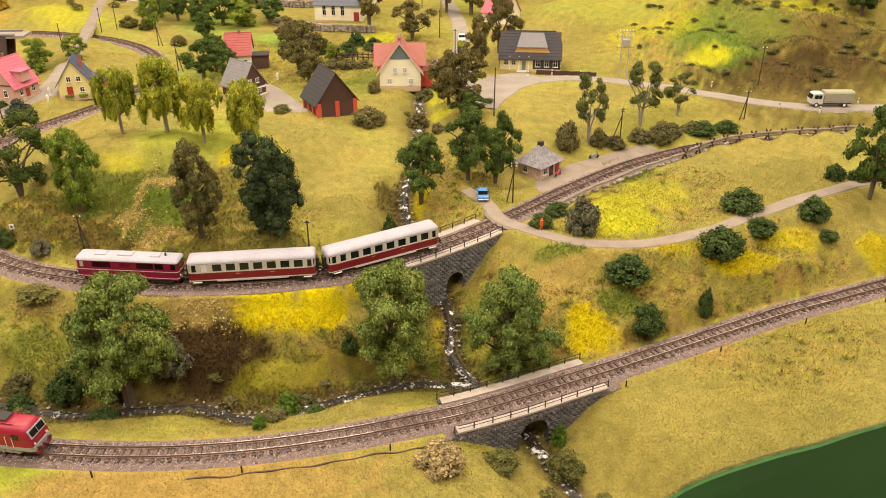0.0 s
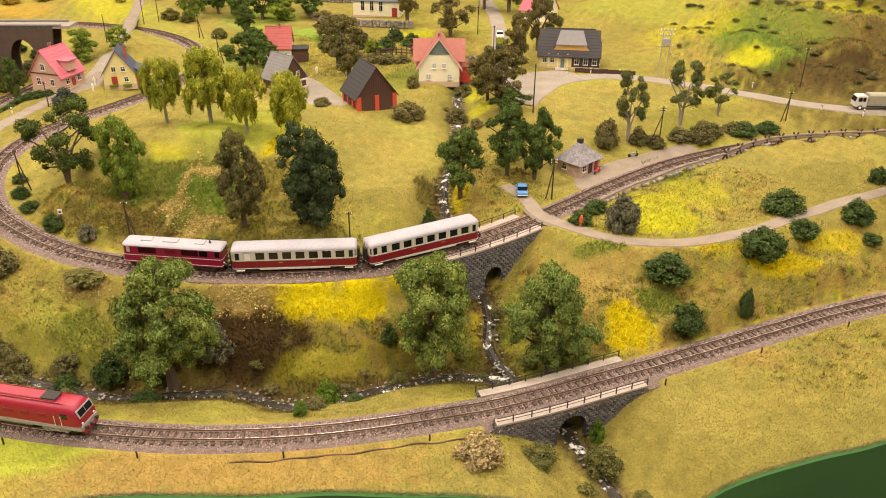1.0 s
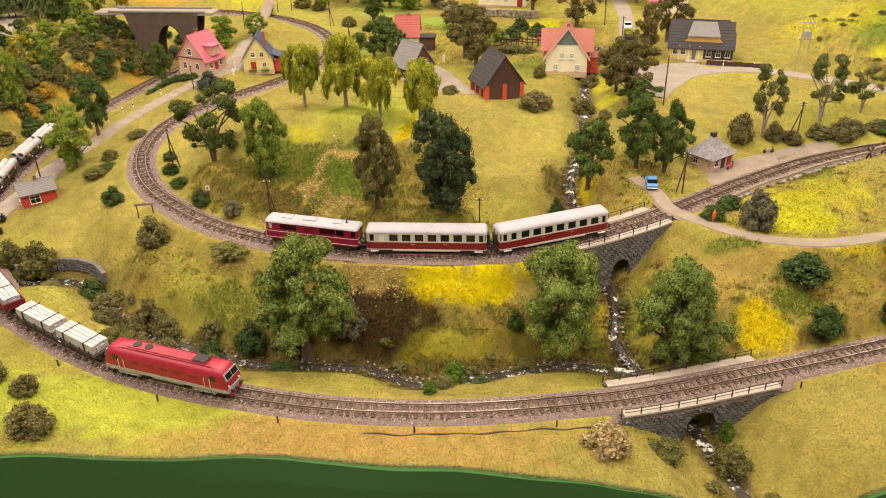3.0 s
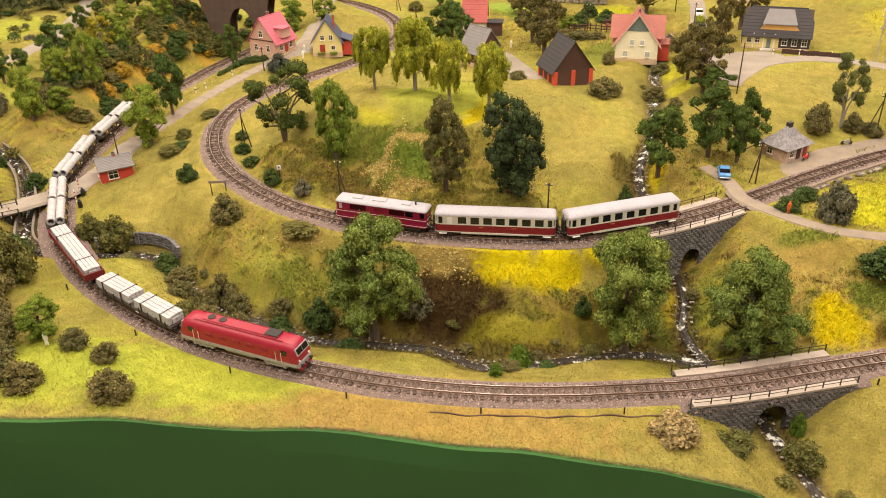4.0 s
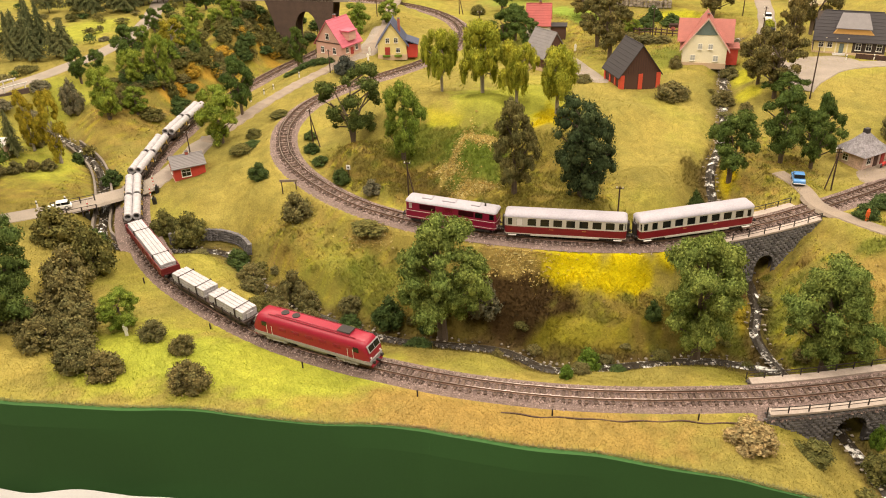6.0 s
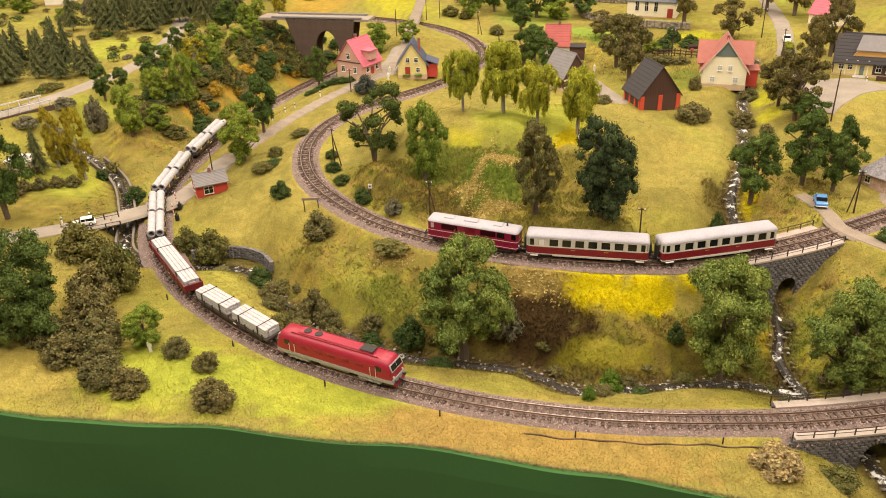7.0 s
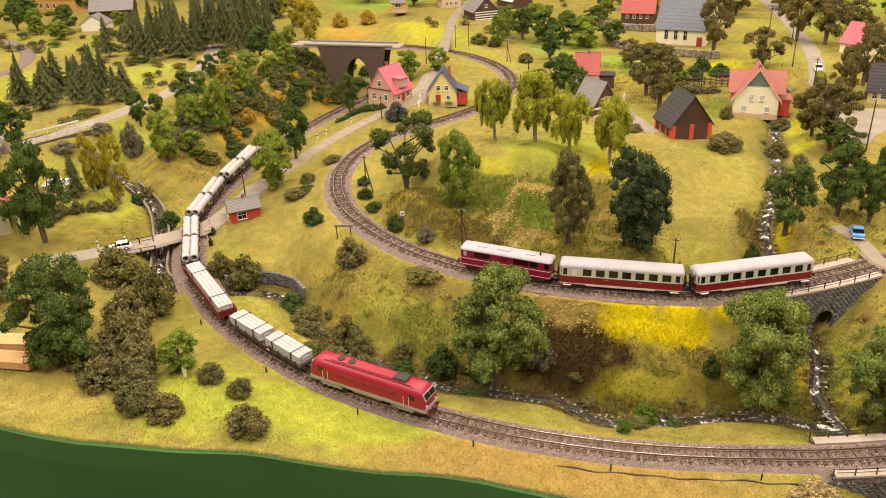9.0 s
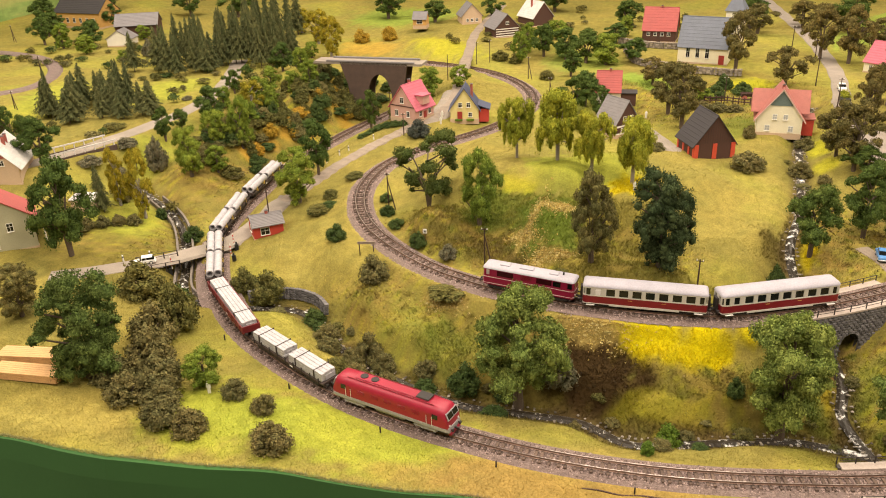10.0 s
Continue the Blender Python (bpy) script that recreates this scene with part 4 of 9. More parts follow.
def buffers(parent, half_len, z=0.0120):
    for q in (-1, 1):
        for s in (-1, 1):
            bm = bmesh.new()
            rod(bm, (q * half_len, s * 0.0098, z), (q * (half_len + 0.0045), s * 0.0098, z), 0.0011, 0.0011, 8)
            rod(bm, (q * (half_len + 0.0040), s * 0.0098, z), (q * (half_len + 0.0052), s * 0.0098, z), 0.0026, 0.0024, 10)
            part("buffer", bm, M_DARKUNDER, parent)
        bm = bmesh.new()
        box(bm, min(q * half_len, q * (half_len + 0.008)), max(q * half_len, q * (half_len + 0.008)), -0.0012, 0.0012, 0.0085, 0.0115, 0.0003)
        part("coupler", bm, M_DARKUNDER, parent)


def plan(L, w, nose, n=5):
    """Outline of a body with rounded corners, seen from above."""
    out = []
    for cx, cy, a0 in ((L / 2 - nose, w / 2 - nose, 0), (-L / 2 + nose, w / 2 - nose, 90), (-L / 2 + nose, -w / 2 + nose, 180), (L / 2 - nose, -w / 2 + nose, 270)):
        for k in range(n + 1):
            a = radians(a0 + 90 * k / n)
            out.append((cx + nose * math.cos(a), cy + nose * math.sin(a)))
    return out


def tub(L, w, nose, z0, z1):
    return prism(bmesh.new(), plan(L, w, nose), "z", z0, z1)


def roof_mesh(L, w, nose, z0, rise, rings=6):
    """A domed roof on the body's outline."""
    bm = bmesh.new()
    base = plan(L, w, nose, 6)
    loops = []
    for k in range(rings + 1):
        a = math.pi / 2 * k / rings
        sy, sx, h = math.cos(a), 1 - (1 - math.cos(a)) * 0.10, math.sin(a) * rise
        loops.append([bm.verts.new((x * sx, y * max(sy, 0.02), z0 + h)) for x, y in base])
    for a, b in zip(loops, loops[1:]):
        for i in range(len(base)):
            j = (i + 1) % len(base)
            bm.faces.new((a[i], a[j], b[j], b[i]))
    bm.faces.new(loops[0][::-1])
    bm.faces.new(loops[-1])
    return bm


def coach(m, seed):
    L, w = 0.178, 0.0310
    th = empty("passenger_coach", m, "cream and crimson railway coach with a white roof", "railway coach", "coaches of the passenger train")
    body = part("lower_body", tub(L, w, 0.0045, 0.0085, 0.0208), M_CRIMSON, th, "crimson lower body panel")
    part("sill_line", tub(L + 0.0004, w + 0.0004, 0.0046, 0.0078, 0.0092), M_CREAM, th, "cream sill line")
    # window band: cream posts, panes set back between them
    zl, zh = 0.0205, 0.0352
    part("lower_band", tub(L, w, 0.0045, zl, 0.0216), M_CREAM, th)
    part("upper_band", tub(L, w, 0.0045, 0.0332, zh), M_CREAM, th)
    part("interior", tub(L - 0.004, w - 0.0034, 0.004, 0.0100, 0.0350), M_GLASS, th, "dark window glass and interior")
    wins = [(-L / 2 + 0.0085, 0.0062), (-L / 2 + 0.0224, 0.0085)] + [(-L / 2 + 0.0406 + 0.0189 * k, 0.0126) for k in range(7)] + [(L / 2 - 0.0085, 0.0062)]
    for s in (-1, 1):
        y0, y1 = s * (w / 2), s * (w / 2 - 0.0016)
        xs = [-L / 2 + 0.0030] + [v for cx, ww in wins for v in (cx - ww / 2, cx + ww / 2)] + [L / 2 - 0.0030]
        for a, b in zip(xs[::2], xs[1::2]):
            bm = bmesh.new()
            box(bm, a, b, min(y0, y1), max(y0, y1), 0.0216, 0.0332)
            part("window_post", bm, M_CREAM, th)
        for j, (cx, ww) in enumerate(wins):
            bm = bmesh.new()
            box(bm, cx - ww / 2 + 0.0003, cx + ww / 2 - 0.0003, min(y1, y1 + s * 0.0006), max(y1, y1 + s * 0.0006), 0.0219, 0.0329)
            box(bm, cx - ww / 2, cx + ww / 2, min(y1, y1 + s * 0.0009), max(y1, y1 + s * 0.0009), 0.0296, 0.0299)
            part("window_pane", bm, M_WHITELINE if j == 1 and seed == 2 else M_GLASS, th, "frosted white pane" if j == 1 and seed == 2 else "")
        for cx in (-0.02, 0.028):
            bm = bmesh.new()
            box(bm, cx - 0.003, cx + 0.003, min(y0, y0 + s * 0.0002), max(y0, y0 + s * 0.0002), 0.0168, 0.0175)
            part("lettering_bar", bm, M_GOLD, th)
        bm = bmesh.new()
        box(bm, -L / 2 + 0.008, L / 2 - 0.008, min(y0, y0 + s * 0.0002), max(y0, y0 + s * 0.0002), 0.0203, 0.0209)
        part("waist_line", bm, M_CREAM, th)
        bm = bmesh.new()
        box(bm, -0.050, 0.050, min(y0 - s * 0.0012, y0 + s * 0.0004), max(y0 - s * 0.0012, y0 + s * 0.0004), 0.0056, 0.0086, 0.0003)
        part("skirt", bm, M_CREAM, th, "cream skirt between the bogies")
        for cx in (-L / 2 + 0.012, L / 2 - 0.012):
            bm = bmesh.new()
            box(bm, cx - 0.006, cx + 0.006, min(y0 - s * 0.001, y0 + s * 0.0022), max(y0 - s * 0.001, y0 + s * 0.0022), 0.0055, 0.0064, 0.0002)
            part("step", bm, M_WHITELINE, th)
    for q in (-1, 1):
        bm = bmesh.new()
        xa, xb = q * L / 2, q * (L / 2 - 0.0016)
        for a, b in ((-w / 2 + 0.003, -0.0090), (-0.0042, 0.0042), (0.0090, w / 2 - 0.003)):
            box(bm, min(xa, xb), max(xa, xb), a, b, 0.0216, 0.0332)
        part("end_wall", bm, M_CREAM, th)
        bm = bmesh.new()
        box(bm, min(q * L / 2, q * (L / 2 + 0.004)), max(q * L / 2, q * (L / 2 + 0.004)), -0.0055, 0.0055, 0.0095, 0.0300, 0.0008)
        part("gangway", bm, M_DARKUNDER, th)
    part("roof", roof_mesh(L + 0.001, w + 0.001, 0.0050, zh, 0.0064), M_WHITEROOF, th, "off-white domed roof", True)
    bm = bmesh.new()
    box(bm, -0.030, 0.030, -0.010, 0.010, 0.0040, 0.0085, 0.0008)
    part("underframe_box", bm, M_DARKUNDER, th)
    for q in (-1, 1):
        bogie(th, q * L * 0.34)
    buffers(th, L / 2, 0.0115)
    return th


def rail_motor(m):
    """The short wine-red motor car at the head of the passenger train."""
    L, w = 0.146, 0.0305
    th = empty("diesel_railcar", m, "wine-red diesel locomotive with white stripes and an off-white roof", "locomotive")
    part("lower_body", tub(L, w, 0.005, 0.0090, 0.0225), M_MAGENTA, th)
    part("upper_body", tub(L - 0.0012, w - 0.001, 0.005, 0.0225, 0.0355), M_MAGENTA, th)
    for z in (0.0112, 0.0215):
        part("stripe", tub(L + 0.0004, w + 0.0004, 0.0052, z, z + 0.0007), M_WHITELINE, th, "white lining stripe")
    for s in (-1, 1):
        y = s * (w / 2 - 0.0003)
        for cx, ww, mt_ in ((-0.064, 0.005, M_WHITELINE), (-0.036, 0.026, M_TINT), (0.026, 0.024, M_TINT), (0.046, 0.012, M_GLASS), (0.066, 0.007, M_GLASS)):
            bm = bmesh.new()
            box(bm, cx - ww / 2, cx + ww / 2, min(y, y - s * 0.001), max(y, y + s * 0.0002), 0.0255, 0.0340, 0.0002)
            part("side_window", bm, mt_, th)
        for k in range(9):
            bm = bmesh.new()
            box(bm, -0.010 + k * 0.0018, -0.0092 + k * 0.0018, min(y, y + s * 0.0009), max(y, y + s * 0.0009), 0.0280, 0.0340)
            part("grille_slat", bm, M_CRIMSON, th)
        bm = bmesh.new()
        box(bm, -0.005, 0.005, min(y, y + s * 0.0007), max(y, y + s * 0.0007), 0.0172, 0.0181)
        part("lettering_bar", bm, M_GOLD, th)
    for q in (-1, 1):
        for s in (-1, 1):
            bm = bmesh.new()
            box(bm, min(q * (L / 2 - 0.0016), q * (L / 2 - 0.0002)), max(q * (L / 2 - 0.0016), q * (L / 2 - 0.0002)), s * 0.0062 - 0.0046, s * 0.0062 + 0.0046, 0.0280, 0.0345, 0.0002)
            part("cab_window", bm, M_GLASS, th)
            bm = bmesh.new()
            rod(bm, (q * (L / 2 - 0.001), s * 0.0095, 0.0152), (q * (L / 2 + 0.001), s * 0.0095, 0.0152), 0.0015, 0.0014, 10)
            part("headlight", bm, M_WHITELINE, th)
    part("roof", roof_mesh(L + 0.0005, w + 0.0005, 0.0052, 0.0355, 0.0050), M_WHITEROOF, th, "off-white roof with dirt streaks", True)
    for x, ln in ((-0.040, 0.016), (-0.005, 0.022), (0.038, 0.014)):
        bm = bmesh.new()
        box(bm, x - ln / 2, x + ln / 2, -0.006, 0.006, 0.0385, 0.0415, 0.0006)
        part("roof_hatch", bm, M_WHITEROOF, th)
    bm = bmesh.new()
    rod(bm, (0.052, 0, 0.039), (0.052, 0, 0.0445), 0.0016, 0.0013, 8)
    part("exhaust", bm, M_DARKUNDER, th)
    bm = bmesh.new()
    box(bm, -0.022, 0.022, -0.011, 0.011, 0.0035, 0.0090, 0.0008)
    part("fuel_tank", bm, M_DARKUNDER, th)
    for q in (-1, 1):
        bogie(th, q * L * 0.32)
    buffers(th, L / 2, 0.0115)
    return th


def freight_engine(m):
    L, w = 0.186, 0.0335
    th = empty("diesel_locomotive", m, "bright red diesel freight locomotive with a light grey underframe", "locomotive")
    bm = bmesh.new()
    prof = [(-w / 2, 0.0130), (-w / 2, 0.0290), (-w / 2 + 0.0008, 0.0350), (-w / 2 + 0.0050, 0.0405), (-w / 2 + 0.0085, 0.0422), (w / 2 - 0.0085, 0.0422), (w / 2 - 0.0050, 0.0405), (w / 2 - 0.0008, 0.0350), (w / 2, 0.0290), (w / 2, 0.0130)]
    sects = [(q * (L / 2 - d), ky, kz) for q, rows_ in ((-1, ((0, 0.93, 0.44), (0.005, 0.97, 0.88), (0.009, 1, 0.985), (0.024, 1, 1))), (1, ((0.024, 1, 1), (0.009, 1, 0.985), (0.005, 0.97, 0.88), (0, 0.93, 0.44)))) for d, ky, kz in rows_]
    loops = [[bm.verts.new((x, y * ky, 0.0130 + (z - 0.0130) * kz)) for y, z in prof] for x, ky, kz in sects]
    for a, b in zip(loops, loops[1:]):
        for i in range(len(prof)):
            j = (i + 1) % len(prof)
            bm.faces.new((a[i], a[j], b[j], b[i]))
    bm.faces.new(loops[0][::-1])
    bm.faces.new(loops[-1])
    bmesh.ops.recalc_face_normals(bm, faces=bm.faces)
    part("body_shell", bm, M_BRIGHTRED, th, "glossy red body shell", True)
    part("underframe", tub(L + 0.001, w + 0.0006, 0.0035, 0.0100, 0.0152), M_GREYSKIRT, th, "light grey underframe skirt")
    for s in (-1, 1):
        y = s * (w / 2 + 0.0001)
        bm = bmesh.new()
        box(bm, -L / 2 + 0.028, L / 2 - 0.028, min(y, y + s * 0.0005), max(y, y + s * 0.0005), 0.0132, 0.0138)
        part("sill_stripe", bm, M_GREYSKIRT, th)
        for k in range(5):
            cx = -0.044 + k * 0.022
            bm = bmesh.new()
            box(bm, cx - 0.006, cx + 0.006, min(y - s * 0.0008, y + s * 0.0002), max(y - s * 0.0008, y + s * 0.0002), 0.0240, 0.0300, 0.0002)
            g = part("side_grille", bm, M_CRIMSON, th)
            for j in range(5):
                bm = bmesh.new()
                box(bm, cx - 0.0055, cx + 0.0055, min(y, y + s * 0.0005), max(y, y + s * 0.0005), 0.0246 + j * 0.0011, 0.0251 + j * 0.0011)
                part("slat", bm, M_BRIGHTRED, g)
        for q in (-1, 1):
            cx = q * (L / 2 - 0.019)
            bm = bmesh.new()
            box(bm, cx - 0.0042, cx + 0.0042, min(y - s * 0.0008, y + s * 0.0003), max(y - s * 0.0008, y + s * 0.0003), 0.0255, 0.0325, 0.0003)
            part("cab_side_window", bm, M_GLASS, th)
            bm = bmesh.new()
            dx = q * (L / 2 - 0.0275)
            box(bm, dx - 0.0032, dx + 0.0032, min(y, y + s * 0.0004), max(y, y + s * 0.0004), 0.0150, 0.0330, 0.0002)
            d = part("cab_door", bm, M_BRIGHTRED, th)
            for e in (-1, 1):
                bm = bmesh.new()
                rod(bm, (dx + e * 0.0042, y + s * 0.0008, 0.0150), (dx + e * 0.0042, y + s * 0.0008, 0.0290), 0.0004, 0.0004, 5)
                part("handrail", bm, M_WHITELINE, d)
    for q in (-1, 1):
        for s in (-1, 1):
            bm = bmesh.new()
            rod(bm, (q * (L / 2 - 0.002), s * 0.0112, 0.0185), (q * (L / 2 + 0.0010), s * 0.0112, 0.0185), 0.0017, 0.0016, 10)
            part("headlight", bm, M_WHITELINE, th)
        rake = Matrix.Translation((q * (L / 2 - 0.0022), 0, 0.0318)) @ Matrix.Rotation(q * radians(-22), 4, "Y")
        bm = bmesh.new()
        box(bm, -0.0007, 0.0007, -0.0138, 0.0138, -0.0056, 0.0052, 0.0002, rake)
        wf = part("windscreen_frame", bm, M_GREYSKIRT, th, "pale grey windscreen surround")
        for s in (-1, 1):
            bm = bmesh.new()
            box(bm, -0.0010, 0.0010, s * 0.0062 - 0.0059, s * 0.0062 + 0.0059, -0.0042, 0.0036, 0.0002, rake)
            part("windscreen", bm, M_GLASS, wf)
        bm = bmesh.new()
        box(bm, min(q * (L / 2 - 0.003), q * (L / 2 + 0.0014)), max(q * (L / 2 - 0.003), q * (L / 2 + 0.0014)), -0.0150, 0.0150, 0.0085, 0.0160, 0.0004)
        part("buffer_beam", bm, M_GREYSKIRT, th, "pale grey buffer beam")
        bm = bmesh.new()
        box(bm, min(q * (L / 2 - 0.001), q * (L / 2 + 0.0030)), max(q * (L / 2 - 0.001), q * (L / 2 + 0.0030)), -0.0130, 0.0130, 0.0040, 0.0085, 0.0006)
        part("snow_plough", bm, M_BRIGHTRED, th)
    bm = bmesh.new()
    box(bm, -0.060, 0.060, -0.0075, 0.0075, 0.0418, 0.0440, 0.0008)
    rc = part("roof_cowl", bm, M_BRIGHTRED, th)
    for cx in (-0.048, -0.030):
        bm = bmesh.new()
        rod(bm, (cx, 0, 0.0438), (cx, 0, 0.0450), 0.0058, 0.0055, 18)
        part("roof_fan", bm, M_DARKUNDER, rc)
    bm = bmesh.new()
    box(bm, 0.040, 0.060, -0.0075, 0.0075, 0.0438, 0.0456, 0.0003)
    part("exhaust_grille", bm, M_DARKUNDER, rc)
    for y in (-0.0098, 0.0098):
        bm = bmesh.new()
        rod(bm, (-0.070, y, 0.0424), (0.070, y, 0.0424), 0.0006, 0.0006, 6)
        part("roof_handrail", bm, M_CRIMSON, rc)
    bm = bmesh.new()
    box(bm, -0.024, 0.024, -0.0135, 0.0135, 0.0030, 0.0090, 0.0012)
    part("fuel_tank", bm, M_GREYSKIRT, th)
    for q in (-1, 1):
        bogie(th, q * L * 0.31, 0.028, 0.0275, M_GREYSKIRT, 0.0058)
    buffers(th, L / 2, 0.0120)
    return th


def slab_stack(parent, x0, x1, floor, seed, tiers=3, wide=0.026):
    """Concrete beams in tiers, lashed with dark battens."""
    rng = random.Random(seed)
    for t in range(tiers):
        n = 4
        for k in range(n):
            y = -wide / 2 + wide * k / n
            bm = bmesh.new()
            j = rng.uniform(-0.0010, 0.0010)
            box(bm, x0 + j, x1 + j, y + 0.0002, y + wide / n - 0.0002, floor + t * 0.0046, floor + t * 0.0046 + 0.0043, 0.0003)
            part("concrete_beam", bm, M_CONCLOAD, parent)
    top = floor + tiers * 0.0046
    for u in (0.22, 0.78):
        x = x0 + (x1 - x0) * u
        bm = bmesh.new()
        for s in (-1, 1):
            box(bm, x - 0.0007, x + 0.0007, s * (wide / 2 + 0.0008) - 0.0007, s * (wide / 2 + 0.0008) + 0.0007, floor - 0.002, top + 0.0012)
        box(bm, x - 0.0005, x + 0.0005, -wide / 2, wide / 2, top - 0.0001, top + 0.0006)
        part("lashing", bm, M_BATTEN, parent)


def pipe_stack(parent, x0, x1, floor):
    """Two big concrete pipes side by side, hollow, with a socket ring at one end."""
    r, ri = 0.0068, 0.0046
    for s in (-1, 1):
        for half in ((x0, (x0 + x1) / 2 - 0.0003), ((x0 + x1) / 2 + 0.0003, x1)):
            bm = bmesh.new()
            a, b = half
            n = 20
            prof = [(a, r * 1.12), (a + 0.004, r * 1.12), (a + 0.005, r), (b, r), (b, ri), (a, ri)]
            rings = [[bm.verts.new((x, s * 0.0070 + q * math.cos(2 * math.pi * i / n), floor + r + q * math.sin(2 * math.pi * i / n))) for i in range(n)] for x, q in prof]
            for k in range(len(prof)):
                A, B = rings[k], rings[(k + 1) % len(prof)]
                for i in range(n):
                    bm.faces.new((A[i], A[(i + 1) % n], B[(i + 1) % n], B[i]))
            bmesh.ops.recalc_face_normals(bm, faces=bm.faces)
            part("concrete_pipe", bm, M_CONCLOAD, parent, "pale hollow concrete pipe", True)
    for u in (0.25, 0.75):
        x = x0 + (x1 - x0) * u
        bm = bmesh.new()
        box(bm, x - 0.0012, x + 0.0012, -0.0150, 0.0150, floor - 0.0008, floor + 0.0014)
        for s in (-1, 1):
            box(bm, x - 0.0008, x + 0.0008, s * 0.0152 - 0.0007, s * 0.0152 + 0.0007, floor - 0.002, floor + 0.0065)
        part("chock", bm, M_GOLD, parent, "yellow wooden chock")


def flat_wagon(m, load, seed):
    L, w = 0.172, 0.0300
    words = {"slabs": "dark flat wagon carrying two stacks of pale concrete beams", "gondola": "oxide-red open wagon loaded with pale concrete beams", "pipes": "dark flat wagon carrying large pale concrete pipes"}
    th = empty("freight_wagon", m, words[load], "freight wagon", "wagons of the freight train")
    mt = M_OXIDE if load == "gondola" else M_WAGON
    floor = 0.0140
    bm = bmesh.new()
    box(bm, -L / 2, L / 2, -w / 2, w / 2, 0.0118, floor, 0.0004)
    part("deck", bm, mt, th)
    for s in (-1, 1):
        bm = bmesh.new()
        prism(bm, [(-L / 2, 0.0118), (-L / 2, 0.0095), (-L * 0.25, 0.0085), (-0.030, 0.0062), (0.030, 0.0062), (L * 0.25, 0.0085), (L / 2, 0.0095), (L / 2, 0.0118)], "y", s * (w / 2 - 0.0030), s * (w / 2 - 0.0016))
        part("sole_bar", bm, mt, th)
        for k in range(9):
            x = -L / 2 + 0.010 + k * (L - 0.020) / 8
            bm = bmesh.new()
            y = s * (w / 2 + 0.0004)
            box(bm, x - 0.0008, x + 0.0008, y - 0.0006, y + 0.0006, 0.0105, 0.0205 if load != "gondola" else 0.0225)
            part("stanchion", bm, mt if load == "gondola" else M_DARKUNDER, th)
        if load == "gondola":
            bm = bmesh.new()
            y = s * (w / 2 - 0.0006)
            box(bm, -L / 2, L / 2, y - 0.0007, y + 0.0007, floor, 0.0235, 0.0002)
            part("side_board", bm, M_OXIDE, th)
        bm = bmesh.new()
        y = s * (w / 2 - 0.0010)
        box(bm, 0.010, 0.018, min(y, y + s * 0.0013), max(y, y + s * 0.0013), 0.0100, 0.0116)
        part("lettering_bar", bm, M_WHITELINE, th)
    for q in (-1, 1):
        bm = bmesh.new()
        x = q * (L / 2 - 0.0006)
        box(bm, x - 0.0007, x + 0.0007, -w / 2, w / 2, floor, 0.0235 if load == "gondola" else 0.0160, 0.0002)
        part("end_board", bm, mt, th)
        bogie(th, q * L * 0.33, 0.022, 0.0230)
    if load == "pipes":
        pipe_stack(th, -L / 2 + 0.006, -0.005, floor + 0.0008)
        pipe_stack(th, 0.005, L / 2 - 0.006, floor + 0.0008)
    elif load == "gondola":
        slab_stack(th, -L / 2 + 0.006, L / 2 - 0.006, floor + 0.0004, seed, 3, 0.024)
    else:
        slab_stack(th, -L / 2 + 0.005, -0.006, floor + 0.0004, seed)
        slab_stack(th, 0.006, L / 2 - 0.005, floor + 0.0004, seed + 1)
    buffers(th, L / 2, 0.0120)
    return th


coach(line_pose(HIGHLINE, 1.520, 0.121), 1)
coach(line_pose(HIGHLINE, 1.711, 0.121), 2)
rail_motor(line_pose(HIGHLINE, 1.884, 0.094))
freight_engine(line_pose(LOWLINE, 1.937, 0.118))
for k, load in enumerate(("slabs", "gondola", "pipes", "pipes", "pipes")):
    flat_wagon(line_pose(LOWLINE, 2.134 + 0.1885 * k, 0.116), load, 20 + k)


